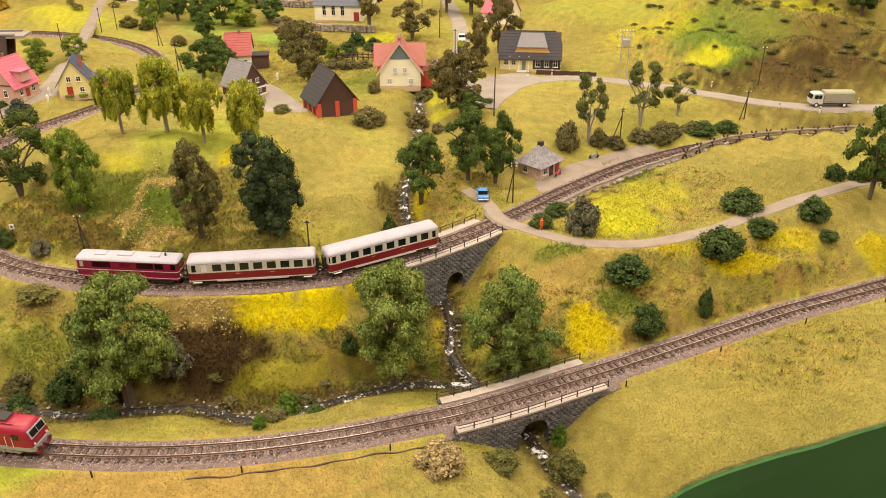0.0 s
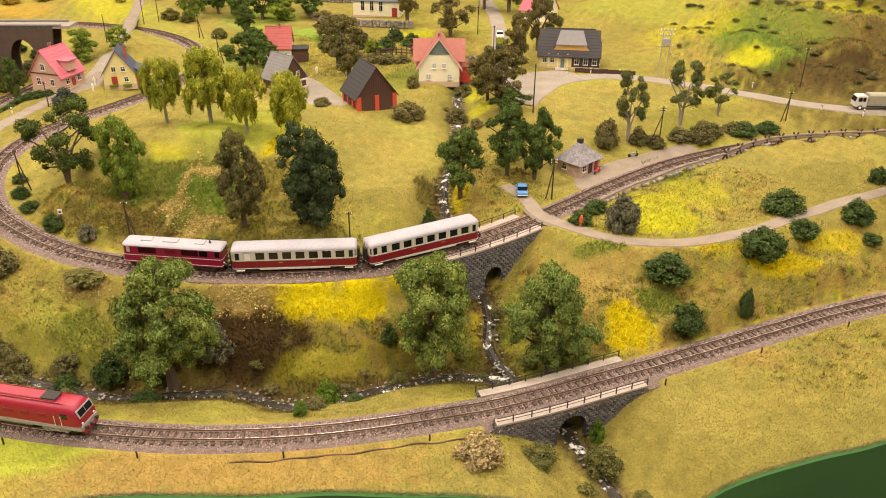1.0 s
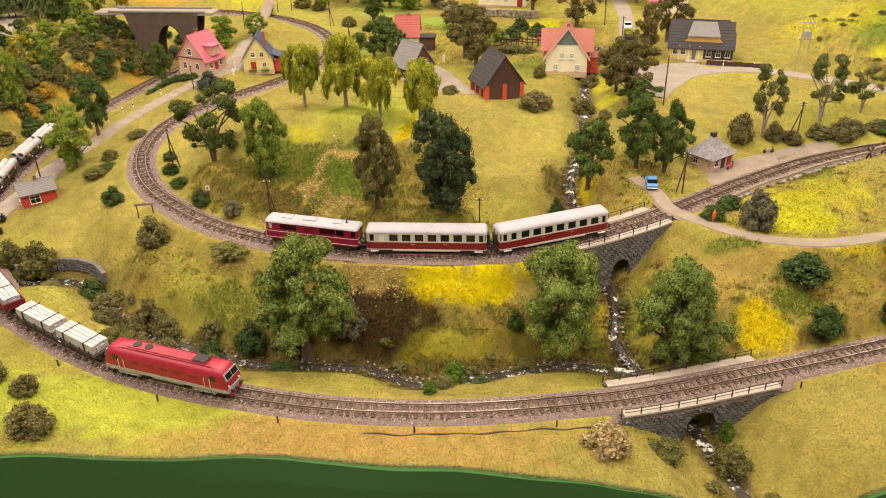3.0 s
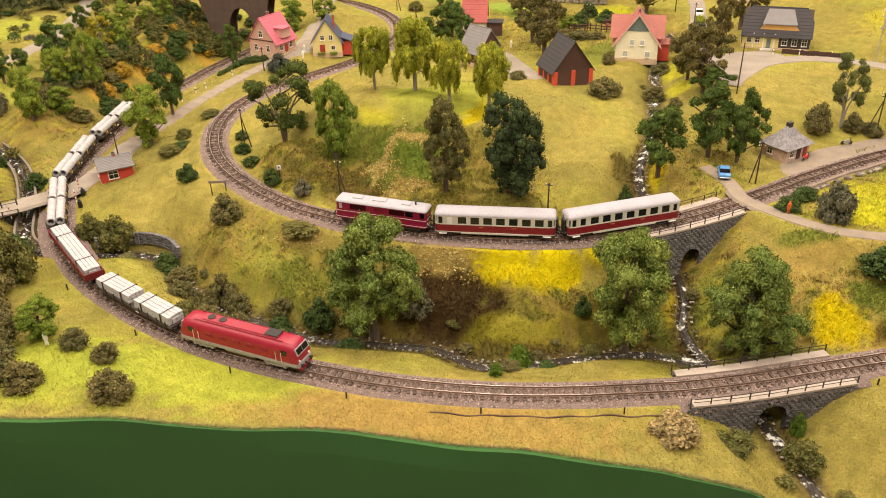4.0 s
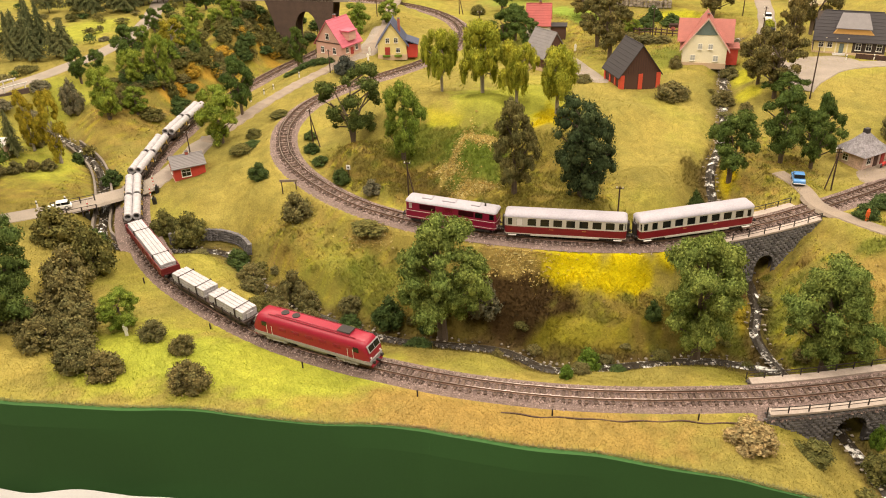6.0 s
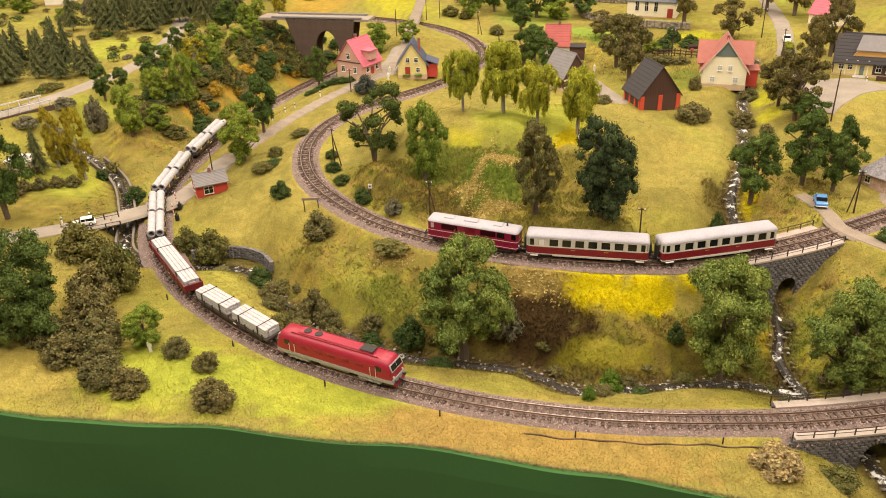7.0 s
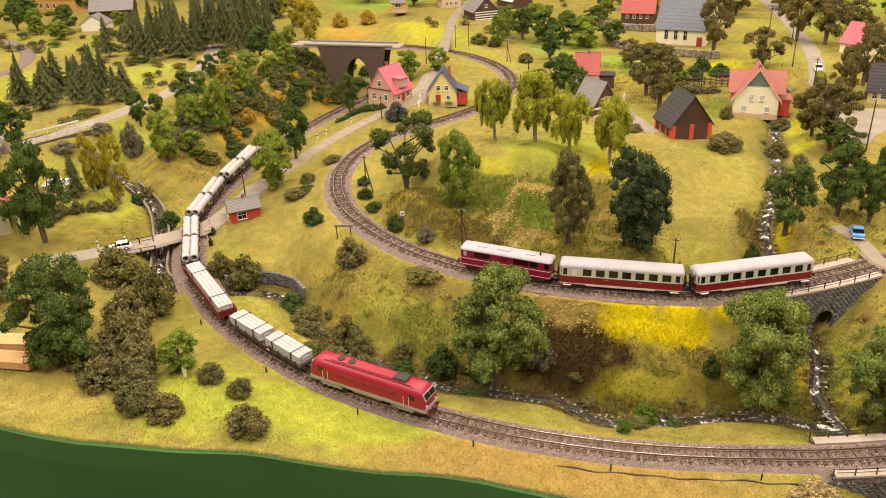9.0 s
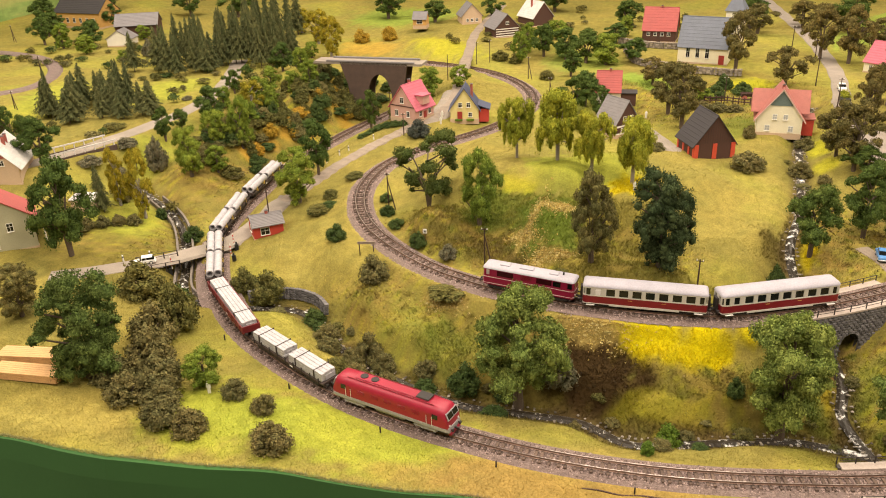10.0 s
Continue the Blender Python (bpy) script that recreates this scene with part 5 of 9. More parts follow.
# ---- trees and bushes ----
M_BARK = painted("grey_brown_bark", (0.13, 0.095, 0.065), 0.95, 0.3, 140, 0.8)
M_BIRCHBARK = painted("pale_bark", (0.32, 0.28, 0.23), 0.9, 0.35, 90, 0.5)
LEAF = {
    "maple": leafy("maple_green_foam", (0.074, 0.116, 0.022), (0.300, 0.370, 0.090)),
    "grove": leafy("mid_green_foam", (0.03, 0.06, 0.012), (0.125, 0.185, 0.042)),
    "lime": leafy("light_green_foam", (0.085, 0.135, 0.016), (0.27, 0.35, 0.05)),
    "willow": leafy("yellow_green_foam", (0.165, 0.185, 0.014), (0.47, 0.48, 0.05)),
    "umber": leafy("olive_brown_foam", (0.085, 0.082, 0.026), (0.215, 0.195, 0.070)),
    "pine": leafy("dark_green_foam", (0.024, 0.042, 0.016), (0.09, 0.12, 0.046)),
    "fir": leafy("fir_green_needles", (0.040, 0.052, 0.020), (0.130, 0.140, 0.055)),
    "brown": leafy("khaki_foam", (0.062, 0.054, 0.018), (0.245, 0.205, 0.072)),
    "poplar": leafy("pale_olive_foam", (0.06, 0.075, 0.02), (0.205, 0.225, 0.075)),
    "oak": leafy("oak_green_foam", (0.036, 0.066, 0.014), (0.145, 0.200, 0.050)),
    "open": leafy("deep_green_foam", (0.03, 0.052, 0.012), (0.12, 0.155, 0.036)),
    "gold": leafy("autumn_gold_foam", (0.190, 0.155, 0.012), (0.440, 0.370, 0.035)),
    "amber": leafy("amber_scrub", (0.30, 0.165, 0.018), (0.58, 0.38, 0.05)),
    "dark": leafy("dark_green_scrub", (0.024, 0.048, 0.014), (0.098, 0.145, 0.04)),
    "blue": leafy("blue_grey_scrub", (0.045, 0.055, 0.045), (0.110, 0.120, 0.100)),
    "grey": leafy("grey_green_scrub", (0.095, 0.092, 0.055), (0.240, 0.220, 0.140)),
    "rust": leafy("brown_olive_scrub", (0.085, 0.076, 0.028), (0.225, 0.200, 0.080)),
    "fresh": leafy("fresh_green_scrub", (0.055, 0.110, 0.014), (0.160, 0.260, 0.036)),
    "dry": leafy("dry_straw_scrub", (0.220, 0.155, 0.065), (0.480, 0.370, 0.180)),
    "olive": leafy("olive_scrub", (0.065, 0.065, 0.018), (0.190, 0.180, 0.055)),
}


def flakes(blobs, count, size, rng, hang=0.0, inner=0.25):
    """Foliage: small bent flakes strewn over and inside lumps (centre, radii)."""
    cs = np.array([b[0] for b in blobs], float)
    rs = np.array([b[1] for b in blobs], float)
    wt = (rs[:, 0] * rs[:, 2]) + (rs[:, 0] * rs[:, 1])
    i = rng.choice(len(blobs), count, p=wt / wt.sum())
    d = rng.normal(size=(count, 3))
    d /= np.linalg.norm(d, axis=1)[:, None]
    d[:, 2] = np.where((d[:, 2] < -0.2) & (rng.random(count) < 0.8), -d[:, 2], d[:, 2])
    lumpy = 1 + 0.24 * np.sin(d[:, 0] * 7 + i) * np.sin(d[:, 1] * 8 + 2 * i) + 0.10 * np.sin(d[:, 2] * 13 + 3 * i)
    r = np.where(rng.random(count) < inner, rng.uniform(0.45, 0.85, count), rng.normal(1.0, 0.08, count))
    p = cs[i] + d * rs[i] * (r * lumpy)[:, None]
    keep = p[:, 2] > 0.004
    p, d, i = p[keep], d[keep], i[keep]
    n = len(p)
    nrm = d + rng.normal(0, 0.55, (n, 3))
    nrm /= np.linalg.norm(nrm, axis=1)[:, None]
    ref = rng.normal(size=(n, 3))
    if hang:
        ref = ref * (1 - hang) + np.array([0, 0, -2.2]) * hang
    u = ref - (ref * nrm).sum(1)[:, None] * nrm
    u /= np.linalg.norm(u, axis=1)[:, None] + 1e-9
    v = np.cross(nrm, u)
    sz = size * rng.uniform(0.55, 1.35, n)[:, None]
    ln = sz * (1 + 1.4 * hang)
    a, b, c, e = p - u * ln, p + v * sz * 0.7 + nrm * sz * 0.25, p + u * ln, p - v * sz * 0.7 + nrm * sz * 0.2
    verts = np.stack([a, b, c, e], 1).reshape(-1, 3)
    k = np.arange(n)[:, None] * 4
    faces = np.vstack([k + np.array([[0, 1, 2]]), k + np.array([[0, 2, 3]])])
    return verts, faces


def cores(blobs, shrink, rng):
    """Dense foam hearts of the lumps."""
    bm = bmesh.new()
    bmesh.ops.create_icosphere(bm, subdivisions=2, radius=1)
    iv = np.array([v.co[:] for v in bm.verts])
    fi = np.array([[v.index for v in f.verts] for f in bm.faces])
    bm.free()
    vs, fs = [], []
    for k, (c, r) in enumerate(blobs):
        wob = 1 + 0.22 * np.sin(iv[:, 0] * 7 + k) * np.sin(iv[:, 1] * 8 + 2 * k) + rng.normal(0, 0.06, len(iv))
        vs.append(np.array(c) + iv * np.array(r) * shrink * wob[:, None])
        fs.append(fi + len(iv) * k)
    return np.vstack(vs), np.vstack(fs)


def foliage(name, verts, faces, material, parent):
    me = bpy.data.meshes.new(name)
    me.vertices.add(len(verts))
    me.vertices.foreach_set("co", np.asarray(verts, np.float32).ravel())
    me.loops.add(len(faces) * 3)
    me.loops.foreach_set("vertex_index", np.asarray(faces, np.int32).ravel())
    me.polygons.add(len(faces))
    me.polygons.foreach_set("loop_start", np.arange(0, len(faces) * 3, 3, dtype=np.int32))
    me.update(calc_edges=True)
    me.validate()
    me.materials.append(material)
    ob = new(name, me)
    ob.parent = parent
    return ob


TREE_LABEL = {
    "maple": "tall model deciduous tree with a clumpy mid-green crown", "grove": "bushy dark green model tree in the meadow", "lime": "light green model tree with a rounded crown",
    "willow": "drooping yellow-green model willow on the knoll", "umber": "tall olive-brown model tree on the slope", "pine": "dense dark green model tree on the slope",
    "oak": "broad dark green model tree leafy to the ground", "fir": "slim dark green model fir", "brown": "khaki-leaved model tree among the village houses", "poplar": "pale olive model tree with bare forked stems", "open": "many-stemmed dark green model tree",
    "gold": "autumn gold model tree", "dark": "dark green model bush in the grass", "blue": "blue-grey model shrub beside the road", "grey": "grey-green rounded model shrub",
    "amber": "amber autumn model shrub on the hillside", "rust": "brown-olive model scrub bush", "fresh": "fresh green low model bush", "dry": "dry straw-coloured model bush", "olive": "low olive-green model scrub",
}
FORM = {
    # boughs, crown's foot, height of the widest place, bough size, flakes, flake size, stems, droop, flatness of the sides
    "maple": (46, 0.28, 0.58, 0.100, 40000, 0.0095, 1, 0.40, 0.60), "oak": (40, 0.06, 0.50, 0.112, 34000, 0.0100, 1, 0.35, 0.42), "grove": (24, 0.27, 0.60, 0.125, 13000, 0.0140, 2, 0.3, 0.7), "lime": (26, 0.16, 0.60, 0.130, 13000, 0.0140, 1, 0.35, 0.6),
    "willow": (28, 0.36, 0.70, 0.108, 18000, 0.0110, 2, 0.5, 0.6), "umber": (38, 0.18, 0.48, 0.112, 18000, 0.0115, 1, 0.35, 0.42), "pine": (54, 0.10, 0.46, 0.116, 21000, 0.0115, 1, 0.35, 0.36),
    "brown": (22, 0.28, 0.62, 0.115, 11500, 0.0145, 2, 0.3, 0.65), "poplar": (15, 0.36, 0.68, 0.105, 9500, 0.0125, 3, 0.2, 0.6), "open": (14, 0.28, 0.60, 0.112, 10000, 0.0125, 4, 0.5, 0.40), "gold": (24, 0.16, 0.58, 0.118, 9500, 0.0140, 1, 0.3, 0.7),
}


def bough_lumps(kind, rng):
    """Lumps of foliage set bough by bough on an uneven crown, each with smaller ones drooping from it."""
    n, foot, widest, lump, _, _, _, droop, flat = FORM[kind]
    p1, p2, p3 = rng.uniform(0, 6.28, 3)
    out = []
    for k in range(n):
        t = (k + rng.uniform(0, 0.95)) / n
        e = 0.5 * t / ((widest - foot) / (1 - foot)) if t < (widest - foot) / (1 - foot) else 0.5 + 0.5 * (t - (widest - foot) / (1 - foot)) / (1 - (widest - foot) / (1 - foot))
        prof = math.sin(math.pi * (0.07 + 0.86 * e)) ** flat
        a = 2.4 * k + rng.uniform(-0.7, 0.7)
        z = foot + (1 - foot) * t
        wild = 1 + 0.13 * math.sin(2 * a + p1 + 4 * z) + 0.14 * math.sin(3 * a + p2 - 6 * z) + 0.10 * math.sin(13 * z + p3)
        rad = max(0.0, 0.44 * prof * wild * math.sqrt(rng.uniform(0.45 if kind in ("open", "poplar") else 0.1, 1.0)) - 0.3 * lump)
        s = lump * rng.uniform(0.7, 1.35)
        x, y = rad * math.cos(a), rad * math.sin(a)
        if kind == "willow":
            out.append(((x, y, z), (s, s, s * 0.9)))
            if rad > 0.14:
                for _ in range(2):
                    q, ln = a + rng.uniform(-0.3, 0.3), rng.uniform(0.07, 0.19)
                    r2 = rad + s * rng.uniform(0.0, 0.6)
                    out.append(((r2 * math.cos(q), r2 * math.sin(q), z - ln * 0.9), (s * 0.55, s * 0.55, ln)))
            continue
        out.append(((x, y, z), (s, s * rng.uniform(0.85, 1.15), s * 0.60)))
        for _ in range(2):
            q = a + rng.uniform(-0.9, 0.9)
            g = s * rng.uniform(0.45, 0.7)
            out.append(((x + s * 0.85 * math.cos(q), y + s * 0.85 * math.sin(q), z - s * rng.uniform(-0.2, 1.0) * (0.5 + droop)), (g, g, g * (0.6 + 0.6 * droop))))
    return out


def unit_size(verts):
    """Factors that bring a crown to width 1 and height 1."""
    return 0.5 / np.quantile(np.hypot(verts[:, 0], verts[:, 1]), 0.985), 1.0 / np.quantile(verts[:, 2], 0.999)


def tree_proto(kind, seed):
    """A tree of height 1 and crown width 1, its stem's foot at the origin."""
    rng = np.random.default_rng(seed)
    foot, waist, count, size, stems, droop = FORM[kind][1], FORM[kind][2], FORM[kind][4], FORM[kind][5], FORM[kind][6], FORM[kind][7]
    th = empty("tree", pose(0, 0, -5 - seed * 0.01), TREE_LABEL[kind], "tree")
    blobs = bough_lumps(kind, rng)
    v, f = flakes(blobs, count, size, rng, 0.55 if kind == "willow" else 0.25 * droop, 0.12)
    kx, kz = unit_size(v)
    cv_, cf_ = cores(blobs, 0.66, rng)
    bm = bmesh.new()
    top = waist
    for q in range(stems):
        lx, ly = rng.uniform(-0.06, 0.06), rng.uniform(-0.06, 0.06)
        if stems > 1:
            a = 2 * math.pi * q / stems
            reach = 0.30 if kind in ("open", "poplar") else 0.16
            lx, ly = lx + reach * math.cos(a), ly + reach * math.sin(a)
        r = 0.040 / math.sqrt(stems) * 1.1
        pts = [Vector((lx * u * u, ly * u * u, top * u)) for u in (0, 0.35, 0.7, 1)]
        for i in range(3):
            rod(bm, pts[i] - Vector((0, 0, 0.03 if i == 0 else 0)), pts[i + 1], r * (1.3 if i == 0 else 1 - 0.25 * i), r * (0.95 - 0.25 * i), 7)
    for (bx, by, bz), rr in blobs[::5]:
        rod(bm, (bx * 0.1, by * 0.1, max(foot * 0.8, bz - 0.22)), (bx * kx, by * kx, bz * kz), 0.014, 0.006, 5)
    part("trunk", bm, M_BIRCHBARK if kind in ("willow", "poplar", "gold") else M_BARK, th, smooth=True)
    foliage("crown", np.vstack([v, cv_]) * (kx, kx, kz), np.vstack([f, cf_ + len(v)]), LEAF[kind], th)
    return th


def fir_proto(seed):
    rng = np.random.default_rng(seed)
    th = empty("fir_tree", pose(0, 0, -5 - seed * 0.01), TREE_LABEL["fir"], "conifer tree")
    bm = bmesh.new()
    rod(bm, (0, 0, -0.03), (0, 0, 0.97), 0.026, 0.004, 6)
    part("trunk", bm, M_BARK, th)
    n = 3400
    z = 0.12 + 0.88 * (1 - np.sqrt(rng.random(n)))
    tier = (z * 8) % 1
    rad = (1.02 - z) * 0.5 * (1.05 - 0.62 * tier) * np.sqrt(rng.uniform(0.25, 1, n))
    a = rng.uniform(0, 6.283, n) + 0.7 * np.floor(z * 8)
    rad *= 0.72 + 0.50 * np.sin(a * 5 + np.floor(z * 8) * 2)
    p = np.column_stack([rad * np.cos(a), rad * np.sin(a), z])
    out = np.column_stack([np.cos(a), np.sin(a), np.full(n, -0.45)]) + rng.normal(0, 0.25, (n, 3))
    side = np.cross(out, [0, 0, 1]) + rng.normal(0, 0.2, (n, 3))
    s = rng.uniform(0.6, 1.3, n)[:, None] * 0.044
    verts = np.stack([p - side * s * 0.35, p + out * s, p + side * s * 0.35, p + np.array([0, 0, 0.4]) * s], 1).reshape(-1, 3)
    k = np.arange(n)[:, None] * 4
    foliage("crown", verts, np.vstack([k + np.array([[0, 1, 3]]), k + np.array([[1, 2, 3]])]), LEAF["fir"], th)
    return th


def bush_proto(kind, seed):
    """A bush of height 1 and width 1."""
    rng = np.random.default_rng(seed)
    th = empty("bush", pose(0, 0, -6 - seed * 0.01), TREE_LABEL[kind], "bush")
    blobs = []
    for k in range(16):
        a = 2.4 * k + rng.uniform(-0.5, 0.5)
        rad = 0.40 * math.sqrt((k + 0.3) / 16)
        s = rng.uniform(0.09, 0.21)
        blobs.append(((rad * math.cos(a), rad * math.sin(a), 0.30 + 0.42 * (1 - rad / 0.34) + rng.uniform(-0.06, 0.1)), (s, s, s * 1.1)))
    for k in range(5):
        a = 1.25 * k
        blobs.append(((0.3 * math.cos(a), 0.3 * math.sin(a), 0.12), (0.2, 0.2, 0.2)))
    bm = bmesh.new()
    for k in range(5):
        a = 1.3 * k
        rod(bm, (0, 0, -0.05), (0.25 * math.cos(a), 0.25 * math.sin(a), 0.55), 0.035, 0.012, 5)
    part("woody_base", bm, M_BARK, th)
    v, f = flakes(blobs, 4200, 0.030 if kind != "dry" else 0.036, rng, 0.0, 0.2)
    kx, kz = unit_size(v)
    cv_, cf_ = cores(blobs, 0.68, rng)
    foliage("leafage", np.vstack([v, cv_]) * (kx, kx, kz), np.vstack([f, cf_ + len(v)]), LEAF[kind], th)
    return th


PLANTS = {
    "maple": [(-0.422, 0.852, 0.200, 0.146), (-0.068, 0.905, 0.196, 0.128), (0.095, 0.905, 0.182, 0.122)],
    "umber": [(-0.370, 1.088, 0.156, 0.086), (-1.233, 0.737, 0.093, 0.074)],
    "pine": [(-0.264, 1.094, 0.158, 0.104)],
    "lime": [(-0.585, 1.162, 0.140, 0.082), (-0.978, 1.91, 0.085, 0.080), (-0.918, 1.983, 0.063, 0.061), (-1.005, 1.245, 0.120, 0.100), (-1.312, 1.299, 0.114, 0.086), (-1.277, 1.348, 0.066, 0.059), (-1.326, 1.421, 0.085, 0.073), (-1.283, 1.461, 0.128, 0.065),
             (-1.458, 1.874, 0.061, 0.059), (-1.621, 2.135, 0.047, 0.05), (-1.362, 1.842, 0.064, 0.057), (-1.298, 1.825, 0.076, 0.056), (-1.562, 2.294, 0.055, 0.064), (-1.347, 1.703, 0.070, 0.060), (-1.41, 1.74, 0.08, 0.06), (-1.33, 1.56, 0.075, 0.06), (-2.558, 2.205, 0.095, 0.083)],
    "open": [(-0.698, 1.205, 0.149, 0.122)],
    "oak": [(-1.000, 0.640, 0.172, 0.132)],
    "willow": [(-0.568, 1.343, 0.119, 0.070), (-0.490, 1.348, 0.140, 0.084), (-0.421, 1.330, 0.119, 0.070), (-0.345, 1.324, 0.125, 0.084)],
    "grove": [(-0.038, 1.262, 0.130, 0.107), (0.046, 1.339, 0.138, 0.091), (0.095, 1.335, 0.103, 0.080), (0.112, 1.385, 0.118, 0.060), (0.756, 1.289, 0.173, 0.097), (-0.572, 1.876, 0.099, 0.101), (-0.657, 2.416, 0.106, 0.12),
              (-1.320, 0.937, 0.195, 0.115), (-1.023, 1.364, 0.132, 0.091),
              (-0.802, 2.454, 0.106, 0.094), (-0.729, 2.442, 0.100, 0.097)],
    "poplar": [(0.288, 1.497, 0.141, 0.076), (0.406, 1.569, 0.137, 0.088), (0.510, 1.668, 0.095, 0.066)],
    "brown": [(-0.214, 2.348, 0.175, 0.130), (-0.303, 1.774, 0.150, 0.110), (-0.084, 2.19, 0.108, 0.115), (0.011, 2.516, 0.160, 0.130), (0.085, 2.48, 0.165, 0.125), (0.040, 1.569, 0.140, 0.110), (0.145, 2.06, 0.150, 0.110),
              (0.012, 1.638, 0.116, 0.092), (0.082, 1.86, 0.135, 0.080), (-0.347, 1.90, 0.130, 0.11)],
}
PLANTS["grove"] += [(-1.463, 1.408, 0.085, 0.068), (-1.463, 1.473, 0.054, 0.052), (-1.425, 1.546, 0.101, 0.088), (-1.515, 1.776, 0.069, 0.058), (-1.589, 1.945, 0.039, 0.047), (-1.510, 2.027, 0.089, 0.079), (-1.781, 1.248, 0.111, 0.071), (-1.593, 1.159, 0.111, 0.105), (-2.867, 2.439, 0.078, 0.092),
                    (-2.748, 2.667, 0.095, 0.126), (-0.612, 2.511, 0.073, 0.089), (-0.814, 2.537, 0.075, 0.057), (-1.094, 1.774, 0.114, 0.071), (-3.05, 2.6, 0.12, 0.14), (-3.2, 2.4, 0.11, 0.13), (-2.9, 2.85, 0.13, 0.15), (-2.55, 2.95, 0.13, 0.15), (-2.3, 2.95, 0.13, 0.15), (-3.2, 2.9, 0.14, 0.16)]
PLANTS["gold"] = [(-1.515, 2.345, 0.142, 0.093), (-1.80, 2.641, 0.091, 0.119), (-1.873, 2.34, 0.063, 0.043), (-1.303, 1.125, 0.150, 0.066), (-1.379, 1.142, 0.130, 0.056), (-1.379, 1.656, 0.091, 0.072), (-1.62, 2.45, 0.12, 0.1)]
PLANTS["grove"] += [(-0.561, 1.948, 0.092, 0.091), (-0.508, 1.863, 0.082, 0.065), (-0.664, 2.238, 0.082, 0.086), (-0.517, 2.448, 0.077, 0.102), (-0.615, 2.706, 0.066, 0.091), (-1.165, 3.036, 0.076, 0.094), (0.059, 1.553, 0.062, 0.086), (1.1, 2.14, 0.13, 0.12), (1.0, 2.2, 0.10, 0.10)]
PLANTS["lime"] += [(-2.388, 2.141, 0.069, 0.079), (-2.16, 2.071, 0.044, 0.049), (-2.381, 2.436, 0.056, 0.07), (-0.862, 2.485, 0.10, 0.062), (-0.600, 2.817, 0.073, 0.062), (-0.594, 2.412, 0.098, 0.11), (-0.858, 2.373, 0.10, 0.06), (-1.40, 1.95, 0.07, 0.06), (-1.47, 1.66, 0.06, 0.055), (-0.839, 0.687, 0.062, 0.062)]
PLANTS["lime"] += [(-0.822, 2.71, 0.067, 0.083), (-0.281, 2.035, 0.044, 0.054)]
PLANTS["brown"] += [(-0.42, 2.166, 0.077, 0.09), (-0.17, 2.849, 0.101, 0.126), (-0.029, 2.956, 0.093, 0.131), (0.18, 2.664, 0.099, 0.119), (0.018, 1.734, 0.073, 0.08)]
PLANTS["far"] = [(-1.359, 2.914, 0.086, 0.13), (-2.868, 2.479, 0.09, 0.093), (-2.472, 2.26, 0.102, 0.118), (-2.696, 2.252, 0.105, 0.099), (-2.579, 2.549, 0.078, 0.09), (-0.62, 2.95, 0.10, 0.1), (-0.2, 2.95, 0.13, 0.14), (0.12, 2.9, 0.14, 0.14),
                 (0.3, 2.75, 0.12, 0.12), (0.95, 2.55, 0.15, 0.16), (1.15, 2.5, 0.16, 0.16), (1.05, 2.75, 0.17, 0.18), (1.3, 2.6, 0.15, 0.15), (-0.95, 3.2, 0.12, 0.14), (-1.6, 3.0, 0.12, 0.14)]
